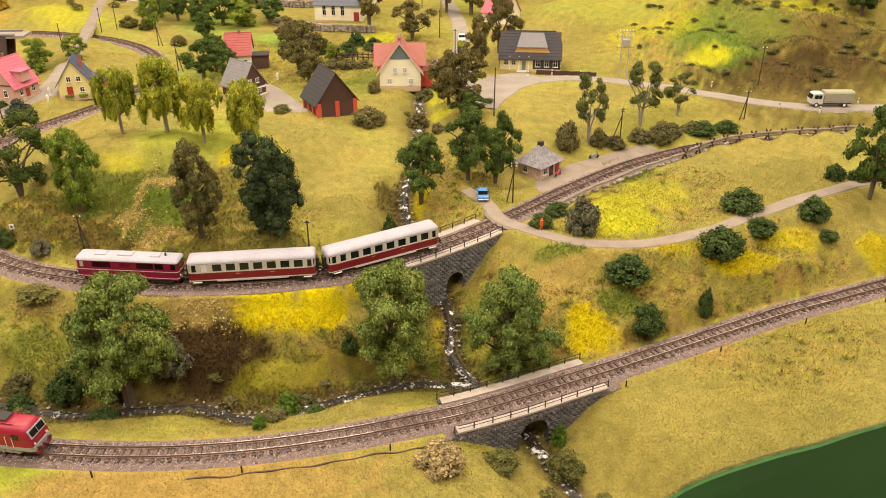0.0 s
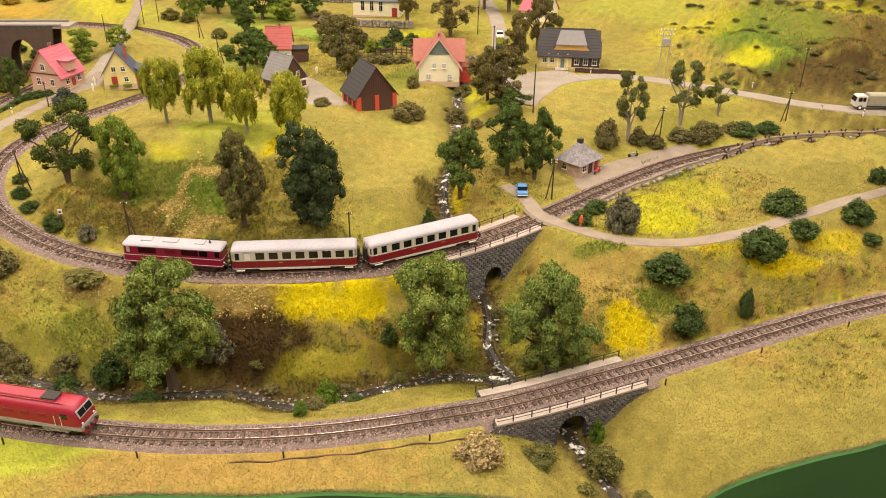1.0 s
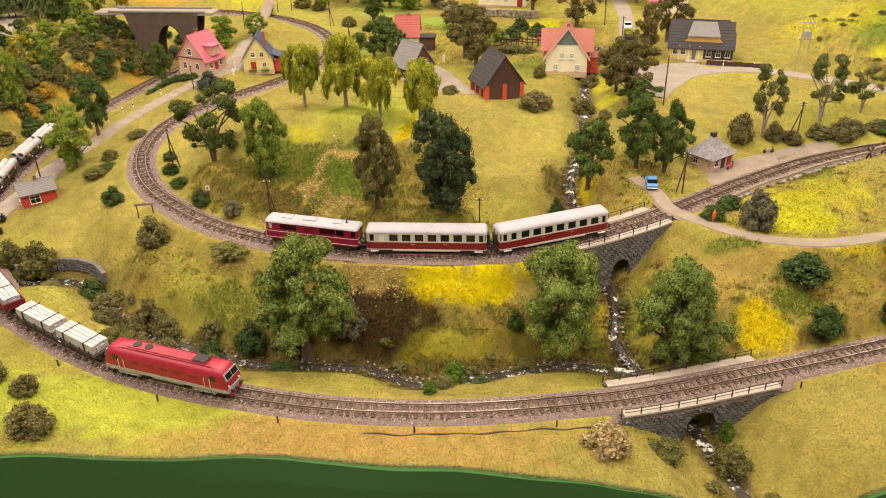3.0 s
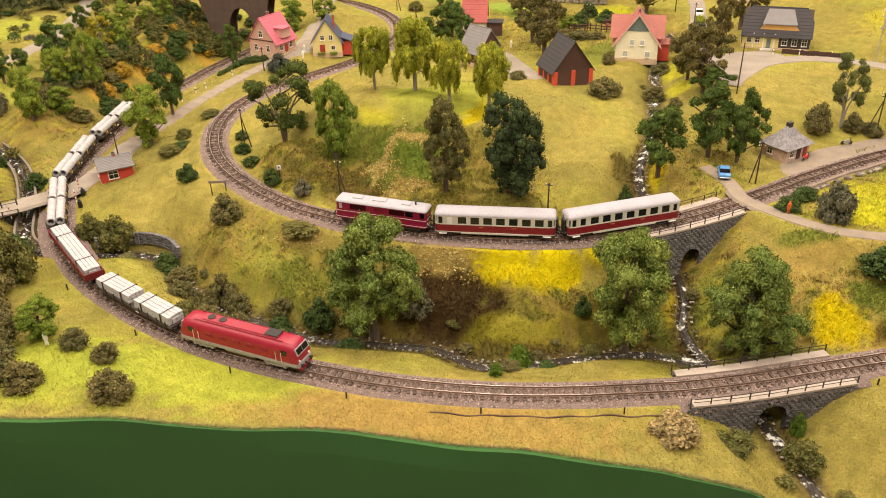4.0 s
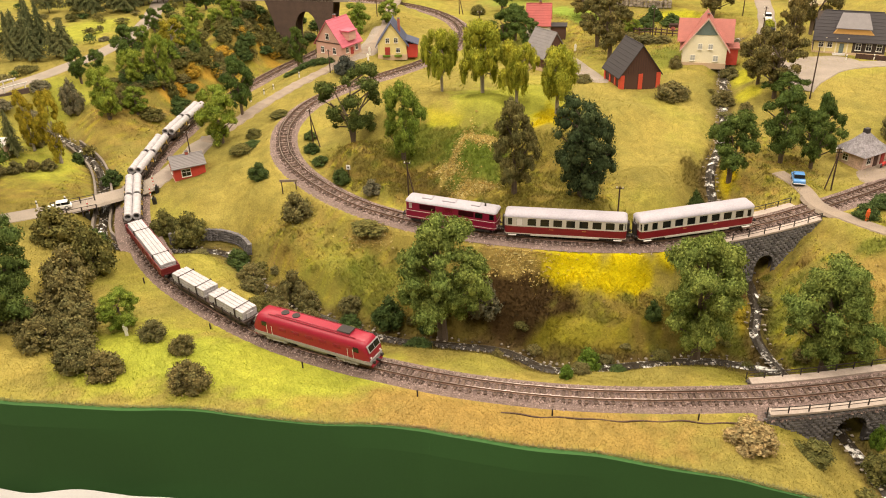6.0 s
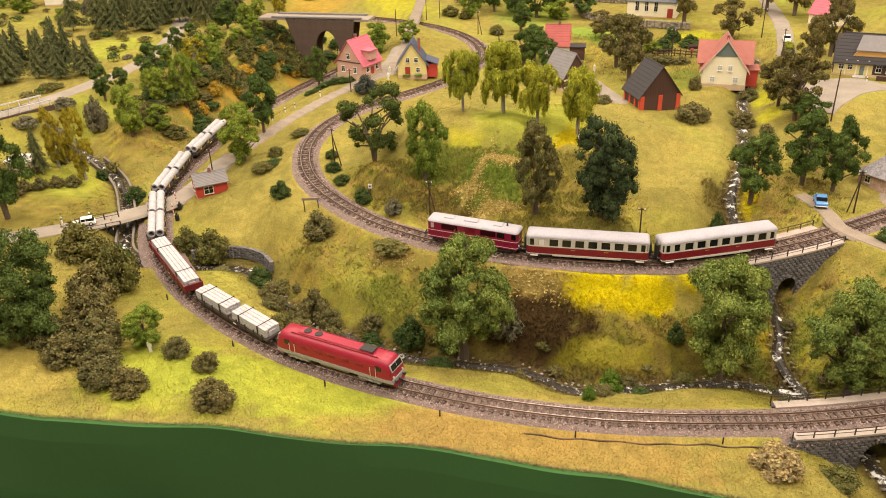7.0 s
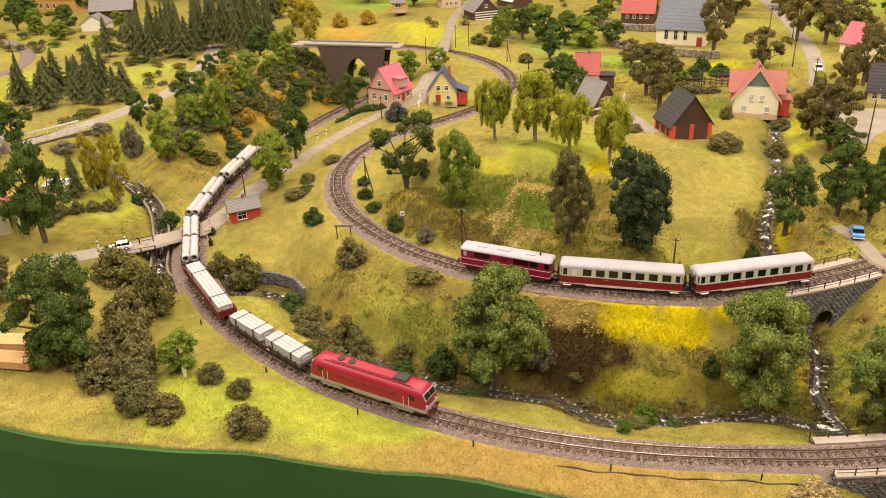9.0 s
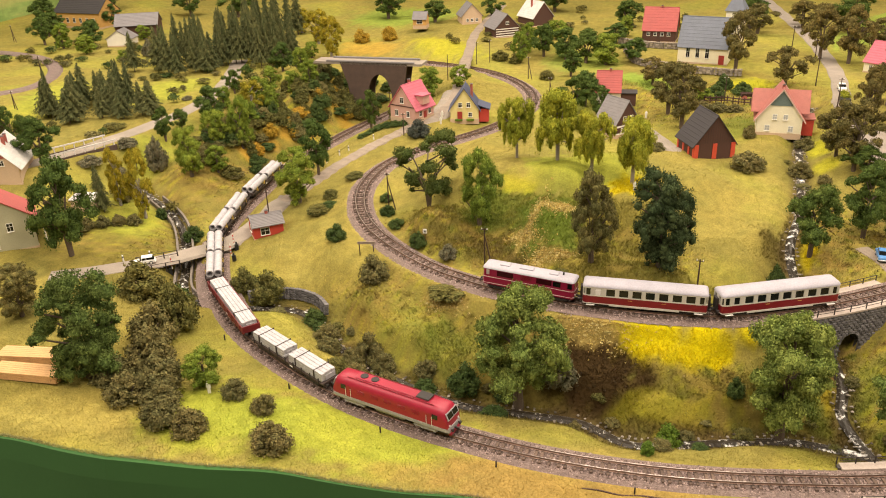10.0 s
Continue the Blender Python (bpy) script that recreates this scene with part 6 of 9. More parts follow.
SCRUB = {
    "dark": [(0.507, 1.232, 0.050, 0.080), (0.433, 1.101, 0.059, 0.083), (0.279, 1.045, 0.050, 0.077), (0.296, 0.964, 0.057, 0.055), (0.392, 1.008, 0.061, 0.027), (0.628, 1.223, 0.047, 0.064),
             (0.519, 1.162, 0.036, 0.055), (0.645, 1.189, 0.021, 0.042), (0.544, 1.600, 0.033, 0.078), (0.603, 1.620, 0.028, 0.058), (0.722, 1.360, 0.039, 0.041), (0.768, 1.357, 0.031, 0.047), (0.160, 1.165, 0.030, 0.046),
             (0.192, 1.215, 0.026, 0.048), (-0.505, 0.850, 0.061, 0.053), (-0.131, 0.923, 0.040, 0.028), (-0.088, 1.178, 0.061, 0.033), (-0.246, 1.047, 0.025, 0.056)],
    "blue": [(-0.883, 1.597, 0.042, 0.055)],
    "grey": [(-0.604, 1.054, 0.026, 0.032), (-1.429, 1.327, 0.08, 0.049), (-1.513, 1.332, 0.024, 0.05), (-1.526, 1.228, 0.022, 0.057), (-1.608, 1.686, 0.014, 0.03), (-2.14, 2.173, 0.06, 0.05), (-1.50, 1.27, 0.022, 0.045), (0.224, 1.147, 0.068, 0.057), (-0.368, 0.888, 0.062, 0.050)],
    "rust": [(0.443, 1.541, 0.045, 0.058), (-0.152, 1.556, 0.038, 0.068), (-0.052, 1.580, 0.032, 0.048), (-0.010, 1.528, 0.019, 0.030), (0.243, 1.470, 0.057, 0.052), (0.309, 1.500, 0.035, 0.041), (-0.716, 0.995, 0.047, 0.053),
             (-0.680, 0.828, 0.038, 0.037), (-0.600, 0.79, 0.030, 0.036), (-0.671, 0.873, 0.053, 0.047), (-0.672, 0.598, 0.040, 0.054), (-0.791, 0.588, 0.040, 0.049), (-0.778, 0.674, 0.029, 0.038), (-0.727, 0.665, 0.029, 0.034),
             (-0.979, 0.750, 0.070, 0.075), (-0.935, 0.690, 0.070, 0.075), (-0.890, 0.655, 0.055, 0.070), (-0.912, 0.615, 0.045, 0.060), (-0.858, 0.621, 0.042, 0.055), (-0.841, 0.592, 0.040, 0.050), (-0.96, 0.64, 0.05, 0.06)],
    "fresh": [(0.152, 0.802, 0.036, 0.020), (-0.209, 0.846, 0.036, 0.037), (-0.229, 0.773, 0.022, 0.019)],
    "dry": [(-0.003, 0.711, 0.029, 0.060)],
    "olive": [(-0.926, 2.383, 0.031, 0.055), (-0.873, 2.372, 0.031, 0.043), (-0.729, 2.206, 0.029, 0.045), (0.070, 0.740, 0.022, 0.050), (0.154, 0.757, 0.036, 0.050), (-0.412, 1.047, 0.025, 0.049), (-0.308, 1.037, 0.019, 0.044), (-0.575, 0.968, 0.016, 0.060), (-0.114, 0.894, 0.016, 0.031), (-0.913, 0.966, 0.056, 0.064),
              (-0.960, 0.966, 0.045, 0.045), (-0.688, 0.800, 0.029, 0.043), (-0.927, 1.195, 0.017, 0.052), (-0.922, 1.341, 0.016, 0.044), (-0.935, 1.255, 0.020, 0.034), (-0.970, 0.800, 0.080, 0.067), (-1.110, 0.882, 0.066, 0.085)],
}
SCRUB["olive"] += [(-1.205, 1.862, 0.050, 0.060), (-1.235, 1.885, 0.060, 0.070), (-1.185, 1.885, 0.040, 0.050), (-1.07, 1.885, 0.045, 0.05)]
SCRUB["amber"] = [(-1.271, 1.567, 0.034, 0.04), (-1.262, 1.484, 0.034, 0.042), (-1.274, 1.715, 0.03, 0.05), (-1.284, 1.929, 0.034, 0.045), (-1.204, 1.842, 0.03, 0.04), (-1.418, 2.613, 0.05, 0.06), (-1.51, 2.565, 0.05, 0.06), (-1.24, 1.62, 0.026, 0.034), (-1.25, 1.78, 0.026, 0.036)]
SCRUB["rust"] += [(-0.64, 0.86, 0.034, 0.04), (-0.57, 0.862, 0.028, 0.036), (-0.545, 0.80, 0.020, 0.03), (-0.66, 0.80, 0.026, 0.04), (-0.735, 0.86, 0.03, 0.04), (-0.76, 0.90, 0.03, 0.045), (-0.43, 0.875, 0.03, 0.03)]
SCRUB["dark"] += [(-0.831, 1.084, 0.040, 0.042), (-0.671, 1.085, 0.036, 0.036), (-0.805, 0.937, 0.034, 0.046), (-0.779, 1.194, 0.026, 0.034), (-0.737, 1.142, 0.024, 0.034), (-0.807, 1.246, 0.022, 0.030), (-0.917, 1.213, 0.014, 0.040), (-0.937, 1.195, 0.014, 0.044), (-1.174, 1.109, 0.042, 0.048), (-1.045, 0.890, 0.050, 0.058), (-0.56, 0.835, 0.03, 0.04), (-0.45, 0.815, 0.02, 0.05)]


def plant_out(kind, protos, rows, sx=1.0):
    for k, (x, y, h, w) in enumerate(rows):
        m = pose(x, y, ground_at(x, y) - 0.001, 0, 0, 77 * k + 13 * len(kind)) @ Matrix.Diagonal((w * sx, w * sx, h, 1))
        copy_thing(protos[k % len(protos)], m)


def retire(protos):
    for p in protos:
        for o in list(p.children_recursive) + [p]:
            bpy.data.objects.remove(o)


for kind, rows in PLANTS.items():
    look_kind = "grove" if kind == "far" else kind
    protos = [tree_proto(look_kind, 100 + 7 * j + len(kind)) for j in range(min(3, len(rows)))]
    plant_out(kind, protos, rows, 1.04)
    retire(protos)
SCRUB["dark"] = [(x, y, h * 0.8, w * 0.9) for x, y, h, w in SCRUB["dark"]] + [(-0.249, 2.076, 0.034, 0.055), (-0.186, 2.117, 0.022, 0.051)]
SCRUB["rust"] += [(0.345, 1.505, 0.024, 0.045), (0.399, 1.535, 0.026, 0.05), (0.475, 1.575, 0.026, 0.05), (0.525, 1.597, 0.022, 0.045), (-0.041, 1.747, 0.026, 0.047), (-0.275, 1.965, 0.022, 0.05), (-0.235, 1.955, 0.024, 0.05), (-0.195, 1.950, 0.020, 0.045), (-0.155, 1.752, 0.030, 0.03), (-0.335, 1.60, 0.018, 0.04)]
SCRUB["dark"] += [(-1.065 + 0.024 * k, 1.672 - 0.003 * k, 0.015, 0.036) for k in range(6)] + [(-0.235, 2.16, 0.04, 0.05), (-0.185, 2.13, 0.03, 0.045), (-0.33, 2.10, 0.03, 0.05)]
SCRUB["rust"] += [(-1.372 + 0.022 * k, 1.035 + 0.020 * k, 0.024, 0.032) for k in range(4)]
for kind, rows in SCRUB.items():
    protos = [bush_proto(kind, 300 + 5 * j + len(kind)) for j in range(min(3, len(rows)))]
    plant_out(kind, protos, rows, 1.04)
    retire(protos)
# fir plantations
firs = [fir_proto(500 + j) for j in range(3)]
rng_f = random.Random(8)
fir_rows = [(-1.385, 1.10, 0.099, 0.046), (-1.467, 1.173, 0.06, 0.034)]
for x0, x1, y0, y1, count, h in ((-1.92, -1.60, 1.42, 1.68, 25, 0.118), (-2.03, -1.70, 1.93, 2.16, 24, 0.150), (-1.78, -1.56, 2.08, 2.22, 11, 0.165), (-2.03, -1.75, 2.3, 2.6, 16, 0.16)):
    while count:
        x, y = rng_f.uniform(x0, x1), rng_f.uniform(y0, y1)
        fir_rows.append((x, y, h * rng_f.uniform(0.70, 1.15), 0.070 * rng_f.uniform(0.8, 1.25)))
        count -= 1
plant_out("fir", firs, fir_rows)
retire(firs)
# undergrowth on the wooded hillside and along the brook
rng_u = random.Random(12)
under = {"olive": [], "rust": [], "dark": []}
for x0, x1, y0, y1, count in ((-1.40, -1.23, 1.35, 2.05, 150), (-1.30, -1.12, 1.70, 2.1, 40), (-1.72, -1.45, 1.62, 2.1, 24), (-1.5, -1.28, 1.0, 1.2, 8), (0.48, 1.1, 1.80, 2.3, 70), (-1.2, -0.9, 2.5, 3.0, 22), (-0.9, -0.4, 2.85, 3.3, 24), (0.1, 0.7, 2.5, 3.0, 20), (-2.0, -1.5, 1.85, 2.0, 16), (-1.95, -1.58, 1.33, 1.44, 16), (-2.7, -1.95, 1.95, 2.35, 40), (-1.62, -1.45, 1.2, 1.4, 8)):
    for _ in range(count):
        x, y = rng_u.uniform(x0, x1), rng_u.uniform(y0, y1)
        under[rng_u.choice(("olive", "olive", "rust", "rust" if x > 0 else "dark"))].append((x, y, rng_u.uniform(0.014, 0.038) * (0.5 if x > 0.4 else 1), rng_u.uniform(0.026, 0.058) * (0.6 if x > 0.4 else 1)))
for line in WATERS:
    for p in line[::5]:
        for s in (-1, 1):
            if rng_u.random() < (0.5 if p[1] < 1.1 else 0.14):
                x, y = p[0] + rng_u.uniform(-0.03, 0.03), p[1] + s * rng_u.uniform(0.016, 0.036)
                d = min(near(L, np.array([x]), np.array([y]))[0][0] for L in (LOWLINE, HIGHLINE))
                if d > 0.05:
                    under[rng_u.choice(("olive", "rust", "dark"))].append((x, y, rng_u.uniform(0.008, 0.018), rng_u.uniform(0.018, 0.034)))
def joined_scrub(name, kind, rows, label):
    """Low scrub that nobody could count, in one mesh."""
    vs, fs, n = [], [], 0
    for k, (x, y, h, w) in enumerate(rows):
        rng = np.random.default_rng(900 + k)
        blobs = [((0.3 * math.cos(2.4 * j) * (j / 6) ** 0.5, 0.3 * math.sin(2.4 * j) * (j / 6) ** 0.5, 0.45 - 0.03 * j), (0.2, 0.2, 0.3)) for j in range(6)]
        v, f = flakes(blobs, 420, 0.06, rng, 0.0, 0.2)
        vs.append(v * (w, w, h) + (x, y, ground_at(x, y) - 0.001))
        fs.append(f + n)
        n += len(v)
    tagged(foliage(name, np.vstack(vs), np.vstack(fs), LEAF[kind], None), label, "scrub", kind="stuff")


for kind, rows in under.items():
    rows = [r for r in rows if min(near(w, np.array([r[0]]), np.array([r[1]]))[0][0] for w, _ in WAYS) > 0.045 and near(LOWLINE, np.array([r[0]]), np.array([r[1]]))[0][0] > 0.05]
    single = [r for r in rows if -1.45 < r[0] < 0.3 and r[1] < 2.12]
    protos = [bush_proto(kind, 700 + 5 * j + len(kind)) for j in range(3)]
    plant_out(kind, protos, single[:60])
    retire(protos)
    joined_scrub("hill_scrub", kind, [r for r in rows if r not in single] + single[60:], {"olive": "low olive scrub strewn over the far slopes", "rust": "low brown scrub strewn over the far slopes", "dark": "low dark green scrub strewn over the far slopes"}[kind])


# ---- ways ----
M_ROAD = painted("pale_grey_road", (0.29, 0.245, 0.20), 0.95, 0.18, 30, 0.5, detail=600, dist=0.001)
M_PATH = painted("sandy_path", (0.27, 0.215, 0.165), 0.95, 0.2, 40, 0.5, detail=600, dist=0.001)
for nm, pts, half, mt, lab in (("footpath", FOOTWAY, 0.012, M_PATH, "sandy footpath across the meadow"), ("hill_road", HILLROAD, 0.021, M_ROAD, "pale grey country road along the hill"),
                               ("valley_road", VALLEYROAD, 0.022, M_ROAD, "grey road over the level crossing"), ("lane", LANE, 0.015, M_PATH, "sandy grey village lane"),
                               ("street", STREET, 0.020, M_ROAD, "grey village street"), ("west_road", WESTROAD, 0.024, M_ROAD, "pale road over a stone bridge")):
    line = spline(pts, 0.008)
    line[:, 2] = np.maximum(line[:, 2], land(line[:, 0], line[:, 1])) + 0.0012
    wob = 0.0012 * np.sin(np.arange(len(line)) * 0.37)
    _, nr = frame_along(line)
    line[:, 0] += nr[:, 0] * wob
    line[:, 1] += nr[:, 1] * wob
    r = sweep(line, [(-half - 0.004, -0.004), (-half, 0.0), (-half * 0.4, 0.0006), (half * 0.4, 0.0006), (half, 0.0), (half + 0.004, -0.004)], mt, nm, None, False)
    tagged(r, lab, "road", kind="structure")


def yard(name, pts, mt, label):
    """A level patch of gravel with a rounded outline."""
    o = spline(pts + [pts[0]], 0.02)[:-1]
    c = o.mean(0)
    vs, fs, n = [], [], len(o)
    for k in range(7):
        for p in o:
            q = c + (p - c) * (1 - k / 6.5)
            vs.append((q[0], q[1], ground_at(q[0], q[1]) + 0.0013 - (0.004 if k == 0 else 0)))
    for k in range(6):
        fs += [(k * n + i, k * n + (i + 1) % n, (k + 1) * n + (i + 1) % n, (k + 1) * n + i) for i in range(n)]
    fs.append(tuple(6 * n + i for i in range(n)))
    tagged(mesh_ob(name, vs, fs, mt, smooth=True), label, "yard", kind="structure")


yard("halt_platform", [(0.155, 1.30), (0.185, 1.285), (0.27, 1.36), (0.40, 1.475), (0.45, 1.515), (0.42, 1.535), (0.33, 1.48), (0.22, 1.41), (0.16, 1.35)], M_PATH, "grey gravel platform of the halt")
yard("barn_yard", [(-0.40, 1.62), (-0.31, 1.58), (-0.27, 1.60), (-0.33, 1.72), (-0.42, 1.85), (-0.47, 1.86)], M_ROAD, "grey gravel yard before the barn")
yard("inn_yard", [(0.075, 1.62), (0.16, 1.72), (0.24, 1.83), (0.19, 1.90), (0.11, 1.85), (0.06, 1.75)], M_ROAD, "grey gravel yard before the half-timbered inn")
yard("station_square", [(-0.93, 1.66), (-0.86, 1.66), (-0.84, 1.80), (-0.87, 1.95), (-0.95, 1.96), (-0.92, 1.8)], M_ROAD, "grey gravel square between the houses")

# ---- buildings ----
WALLS = {k: painted(k + "_wall", c, 0.85, 0.08, 45, 0.25) for k, c in {"cream": (0.76, 0.70, 0.52), "yellow": (0.66, 0.56, 0.24), "pink": (0.56, 0.33, 0.27), "white": (0.74, 0.70, 0.60), "brownwood": (0.085, 0.040, 0.028), "redwood": (0.48, 0.055, 0.035), "darkwood": (0.06, 0.042, 0.032), "sand": (0.55, 0.40, 0.27), "ochre": (0.55, 0.32, 0.10)}.items()}
ROOFS = {k: painted(k + "_roof", c, 0.75, 0.14, 70, 0.5, detail=500) for k, c in {"slate": (0.038, 0.033, 0.036), "blue": (0.070, 0.080, 0.130), "rosy": (0.50, 0.12, 0.165), "red": (0.36, 0.08, 0.072), "tile": (0.36, 0.125, 0.10), "grey": (0.20, 0.185, 0.19), "slateblue": (0.150, 0.165, 0.205), "ash": (0.19, 0.175, 0.175), "pale": (0.60, 0.57, 0.54)}.items()}
M_FRAME = painted("white_window_frame", (0.78, 0.75, 0.68), 0.6, 0.06, 80, 0)
M_PALEPANE = painted("pale_grey_pane", (0.42, 0.43, 0.42), 0.2, 0.1, 80, 0)
M_BRICKC = painted("chimney_brick", (0.36, 0.10, 0.075), 0.9, 0.25, 120, 0.4)
M_DOORRED = painted("red_door", (0.33, 0.035, 0.025), 0.6, 0.12, 60, 0.1)
M_ORANGE = painted("orange_red_board", (0.62, 0.085, 0.045), 0.6, 0.12, 60, 0.1)
M_LATH = painted("dark_timber", (0.07, 0.035, 0.025), 0.8, 0.2, 60, 0.2)
M_GREYGREEN = painted("grey_green_boarding", (0.13, 0.17, 0.16), 0.8, 0.12, 60, 0.2)
M_ROOFEDGE = painted("pale_verge_board", (0.62, 0.44, 0.38), 0.7, 0.1, 60, 0.1)


def window(parent, face, u, z, w, h, W, D, bars=True, glass=None):
    """A framed window on the face front, right, left or back; u along that face from its left corner."""
    th_ = 0.0009
    grp = None
    for nm, mt, grow, out in (("window", M_FRAME, 0.0010, 0.0008), ("pane", glass or M_GLASS, 0.0, 0.0011)):
        bm = bmesh.new()
        box(bm, u - w / 2 - grow, u + w / 2 + grow, -out, th_, z - grow, z + h + grow)
        o = part(nm, bm, mt, parent if grp is None else grp)
        grp = grp or o
    if bars:
        bm = bmesh.new()
        box(bm, u - 0.00025, u + 0.00025, -0.0014, 0, z, z + h)
        box(bm, u - w / 2, u + w / 2, -0.0014, 0, z + h * 0.6, z + h * 0.6 + 0.0005)
        part("glazing_bar", bm, M_FRAME, grp)
    bm = bmesh.new()
    box(bm, u - w / 2 - 0.0014, u + w / 2 + 0.0014, -0.0020, 0, z - 0.0018, z - 0.0010)
    part("sill", bm, M_FRAME, grp)
    grp.matrix_local = {"front": Matrix(), "right": pose(W, 0, 0, 0, 0, 90), "left": pose(0, D, 0, 0, 0, -90), "back": pose(W, D, 0, 0, 0, 180)}[face]
    return grp


def slab_face(parent, name, mt, face, u0, u1, z0, z1, W, D, out=0.0010):
    bm = bmesh.new()
    box(bm, u0, u1, -out, 0.0006, z0, z1)
    o = part(name, bm, mt, parent)
    o.matrix_local = {"front": Matrix(), "right": pose(W, 0, 0, 0, 0, 90), "left": pose(0, D, 0, 0, 0, -90), "back": pose(W, D, 0, 0, 0, 180)}[face]
    return o


def roof_planes(parent, W, D, eave, rise, ridge, over, mt, edge=None, hip=0.0, gable_over=0.003):
    """A pitched roof: two thick slopes with tile courses; ridge 'y' puts the gables at front and back."""
    bm = bmesh.new()
    A, B = (W, D) if ridge == "y" else (D, W)
    slope = rise / (A / 2)
    t = 0.0018
    courses = 9
    for s in (-1, 1):
        rows = []
        for k in range(courses + 1):
            x0 = (A / 2 + over) * (1 - k / courses)
            c0 = hip * B * max(0, k / courses - 0.55) / 0.45 * 0.5
            z0 = eave + rise - x0 * slope
            for lift in ((0.0, 0.0006) if 0 < k < courses else (0.0,)):
                rows.append([(s * x0, -gable_over + c0, z0 + lift), (s * x0, B + gable_over - c0, z0 + lift)])
        rows += [[(x, y, z - t) for x, y, z in r] for r in (rows[-1], rows[0])]
        vr = [[bm.verts.new((A / 2 + x, y, z) if ridge == "y" else (y, A / 2 + x, z)) for x, y, z in r] for r in rows]
        for i in range(len(vr)):
            p, q = vr[i], vr[(i + 1) % len(vr)]
            bm.faces.new((p[0], p[1], q[1], q[0]))
        bm.faces.new([r[0] for r in vr])
        bm.faces.new([r[1] for r in vr][::-1])
    bmesh.ops.recalc_face_normals(bm, faces=bm.faces)
    rf = part("roof", bm, mt, parent)
    if hip:
        for e in (0, 1):
            bm = bmesh.new()
            yy, inn = (-gable_over, 1) if e == 0 else (B + gable_over, -1)
            zc = eave + rise - (A / 2 + over) * 0.45 * slope
            xc = (A / 2 + over) * 0.45
            pts = [(A / 2 - xc, yy, zc), (A / 2 + xc, yy, zc), (A / 2, yy + inn * hip * B * 0.5, eave + rise)]
            vs = [bm.verts.new(p if ridge == "y" else (p[1], p[0], p[2])) for p in pts] + [bm.verts.new((p if ridge == "y" else (p[1], p[0], p[2]))) for p in [(x, y, z - t) for x, y, z in pts]]
            for f in ((0, 1, 2), (5, 4, 3), (0, 3, 4, 1), (1, 4, 5, 2), (2, 5, 3, 0)):
                bm.faces.new([vs[i] for i in f])
            bmesh.ops.recalc_face_normals(bm, faces=bm.faces)
            part("half_hip", bm, mt, rf)
    bm = bmesh.new()
    c = hip * B * 0.5
    if ridge == "y":
        rod(bm, (W / 2, -gable_over + c, eave + rise), (W / 2, D + gable_over - c, eave + rise), 0.0012, 0.0012, 6)
    else:
        rod(bm, (-gable_over + c, D / 2, eave + rise), (W + gable_over - c, D / 2, eave + rise), 0.0012, 0.0012, 6)
    part("ridge", bm, mt, rf)
    if edge:
        for e in ((-gable_over - 0.0006), B + gable_over - 0.0004):
            for s in (-1, 1):
                bm = bmesh.new()
                x0 = A / 2 + over
                pts = [(0, 0.0012), (s * x0, 0.0012 - x0 * slope), (s * x0, -0.0022 - x0 * slope), (0, -0.0022)]
                poly = [(A / 2 + x, eave + rise + z) for x, z in pts]
                prism(bm, poly, "y" if ridge == "y" else "x", e, e + 0.0010)
                part("verge_board", bm, edge, rf)
    return rf


def house(label, m, W, D, eave, rise, ridge, wall, roof, over=0.004, wins=(), doors=(), chimneys=((0.5, 0.5),), edge=None, hip=0.0, name="house", gable=None, plinth=True, glass=None):
    th = empty(name, m, label, "house" if name == "house" else name.replace("_", " "))
    bm = bmesh.new()
    if ridge == "y":
        prism(bm, [(0, -0.010), (W, -0.010), (W, eave), (W / 2, eave + rise - 0.002), (0, eave)], "y", 0, D)
    else:
        prism(bm, [(0, -0.010), (D, -0.010), (D, eave), (D / 2, eave + rise - 0.002), (0, eave)], "x", 0, W)
    part("wall", bm, wall, th)
    if gable is not None:
        bm = bmesh.new()
        k = 0.90
        z0 = eave + rise * 0.42 if ridge == "y" else eave
        half = W / 2 * (1 - (z0 - eave) / rise) * k
        prism(bm, [(W / 2 - half, z0), (W / 2 + half, z0), (W / 2, eave + rise * 0.93)], "y", -0.0008, 0.0004)
        part("gable_boarding", bm, gable, th)
    if plinth:
        bm = bmesh.new()
        box(bm, -0.0008, W + 0.0008, -0.0008, D + 0.0008, -0.010, 0.0030)
        part("plinth", bm, WALLS["sand"], th)
    roof_planes(th, W, D, eave, rise, ridge, over, roof, edge, hip)
    for face, u, z, w, h in wins:
        window(th, face, u, z, w, h, W, D, True, glass)
    for face, u, w, h, mt in doors:
        d = slab_face(th, "door", mt, face, u - w / 2, u + w / 2, 0.001, h, W, D, 0.0012)
        bm = bmesh.new()
        box(bm, u + w * 0.3, u + w * 0.42, -0.0020, -0.0011, h * 0.45, h * 0.52)
        part("handle", bm, M_IRON, d)
    for fx, fy in chimneys:
        bm = bmesh.new()
        zt = eave + rise + 0.006
        cx, cy = W * fx, D * fy
        box(bm, cx - 0.0028, cx + 0.0028, cy - 0.0028, cy + 0.0028, eave + rise * 0.3, zt, 0.0002)
        c = part("chimney", bm, M_BRICKC, th)
        bm = bmesh.new()
        box(bm, cx - 0.0034, cx + 0.0034, cy - 0.0034, cy + 0.0034, zt - 0.0014, zt, 0.0002)
        part("chimney_cap", bm, ROOFS["grey"], c)
    return th


def site(x, y, ang, dz=0.0, z=None):
    return pose(x, y, (ground_at(x, y) if z is None else z) + dz, 0, 0, ang)


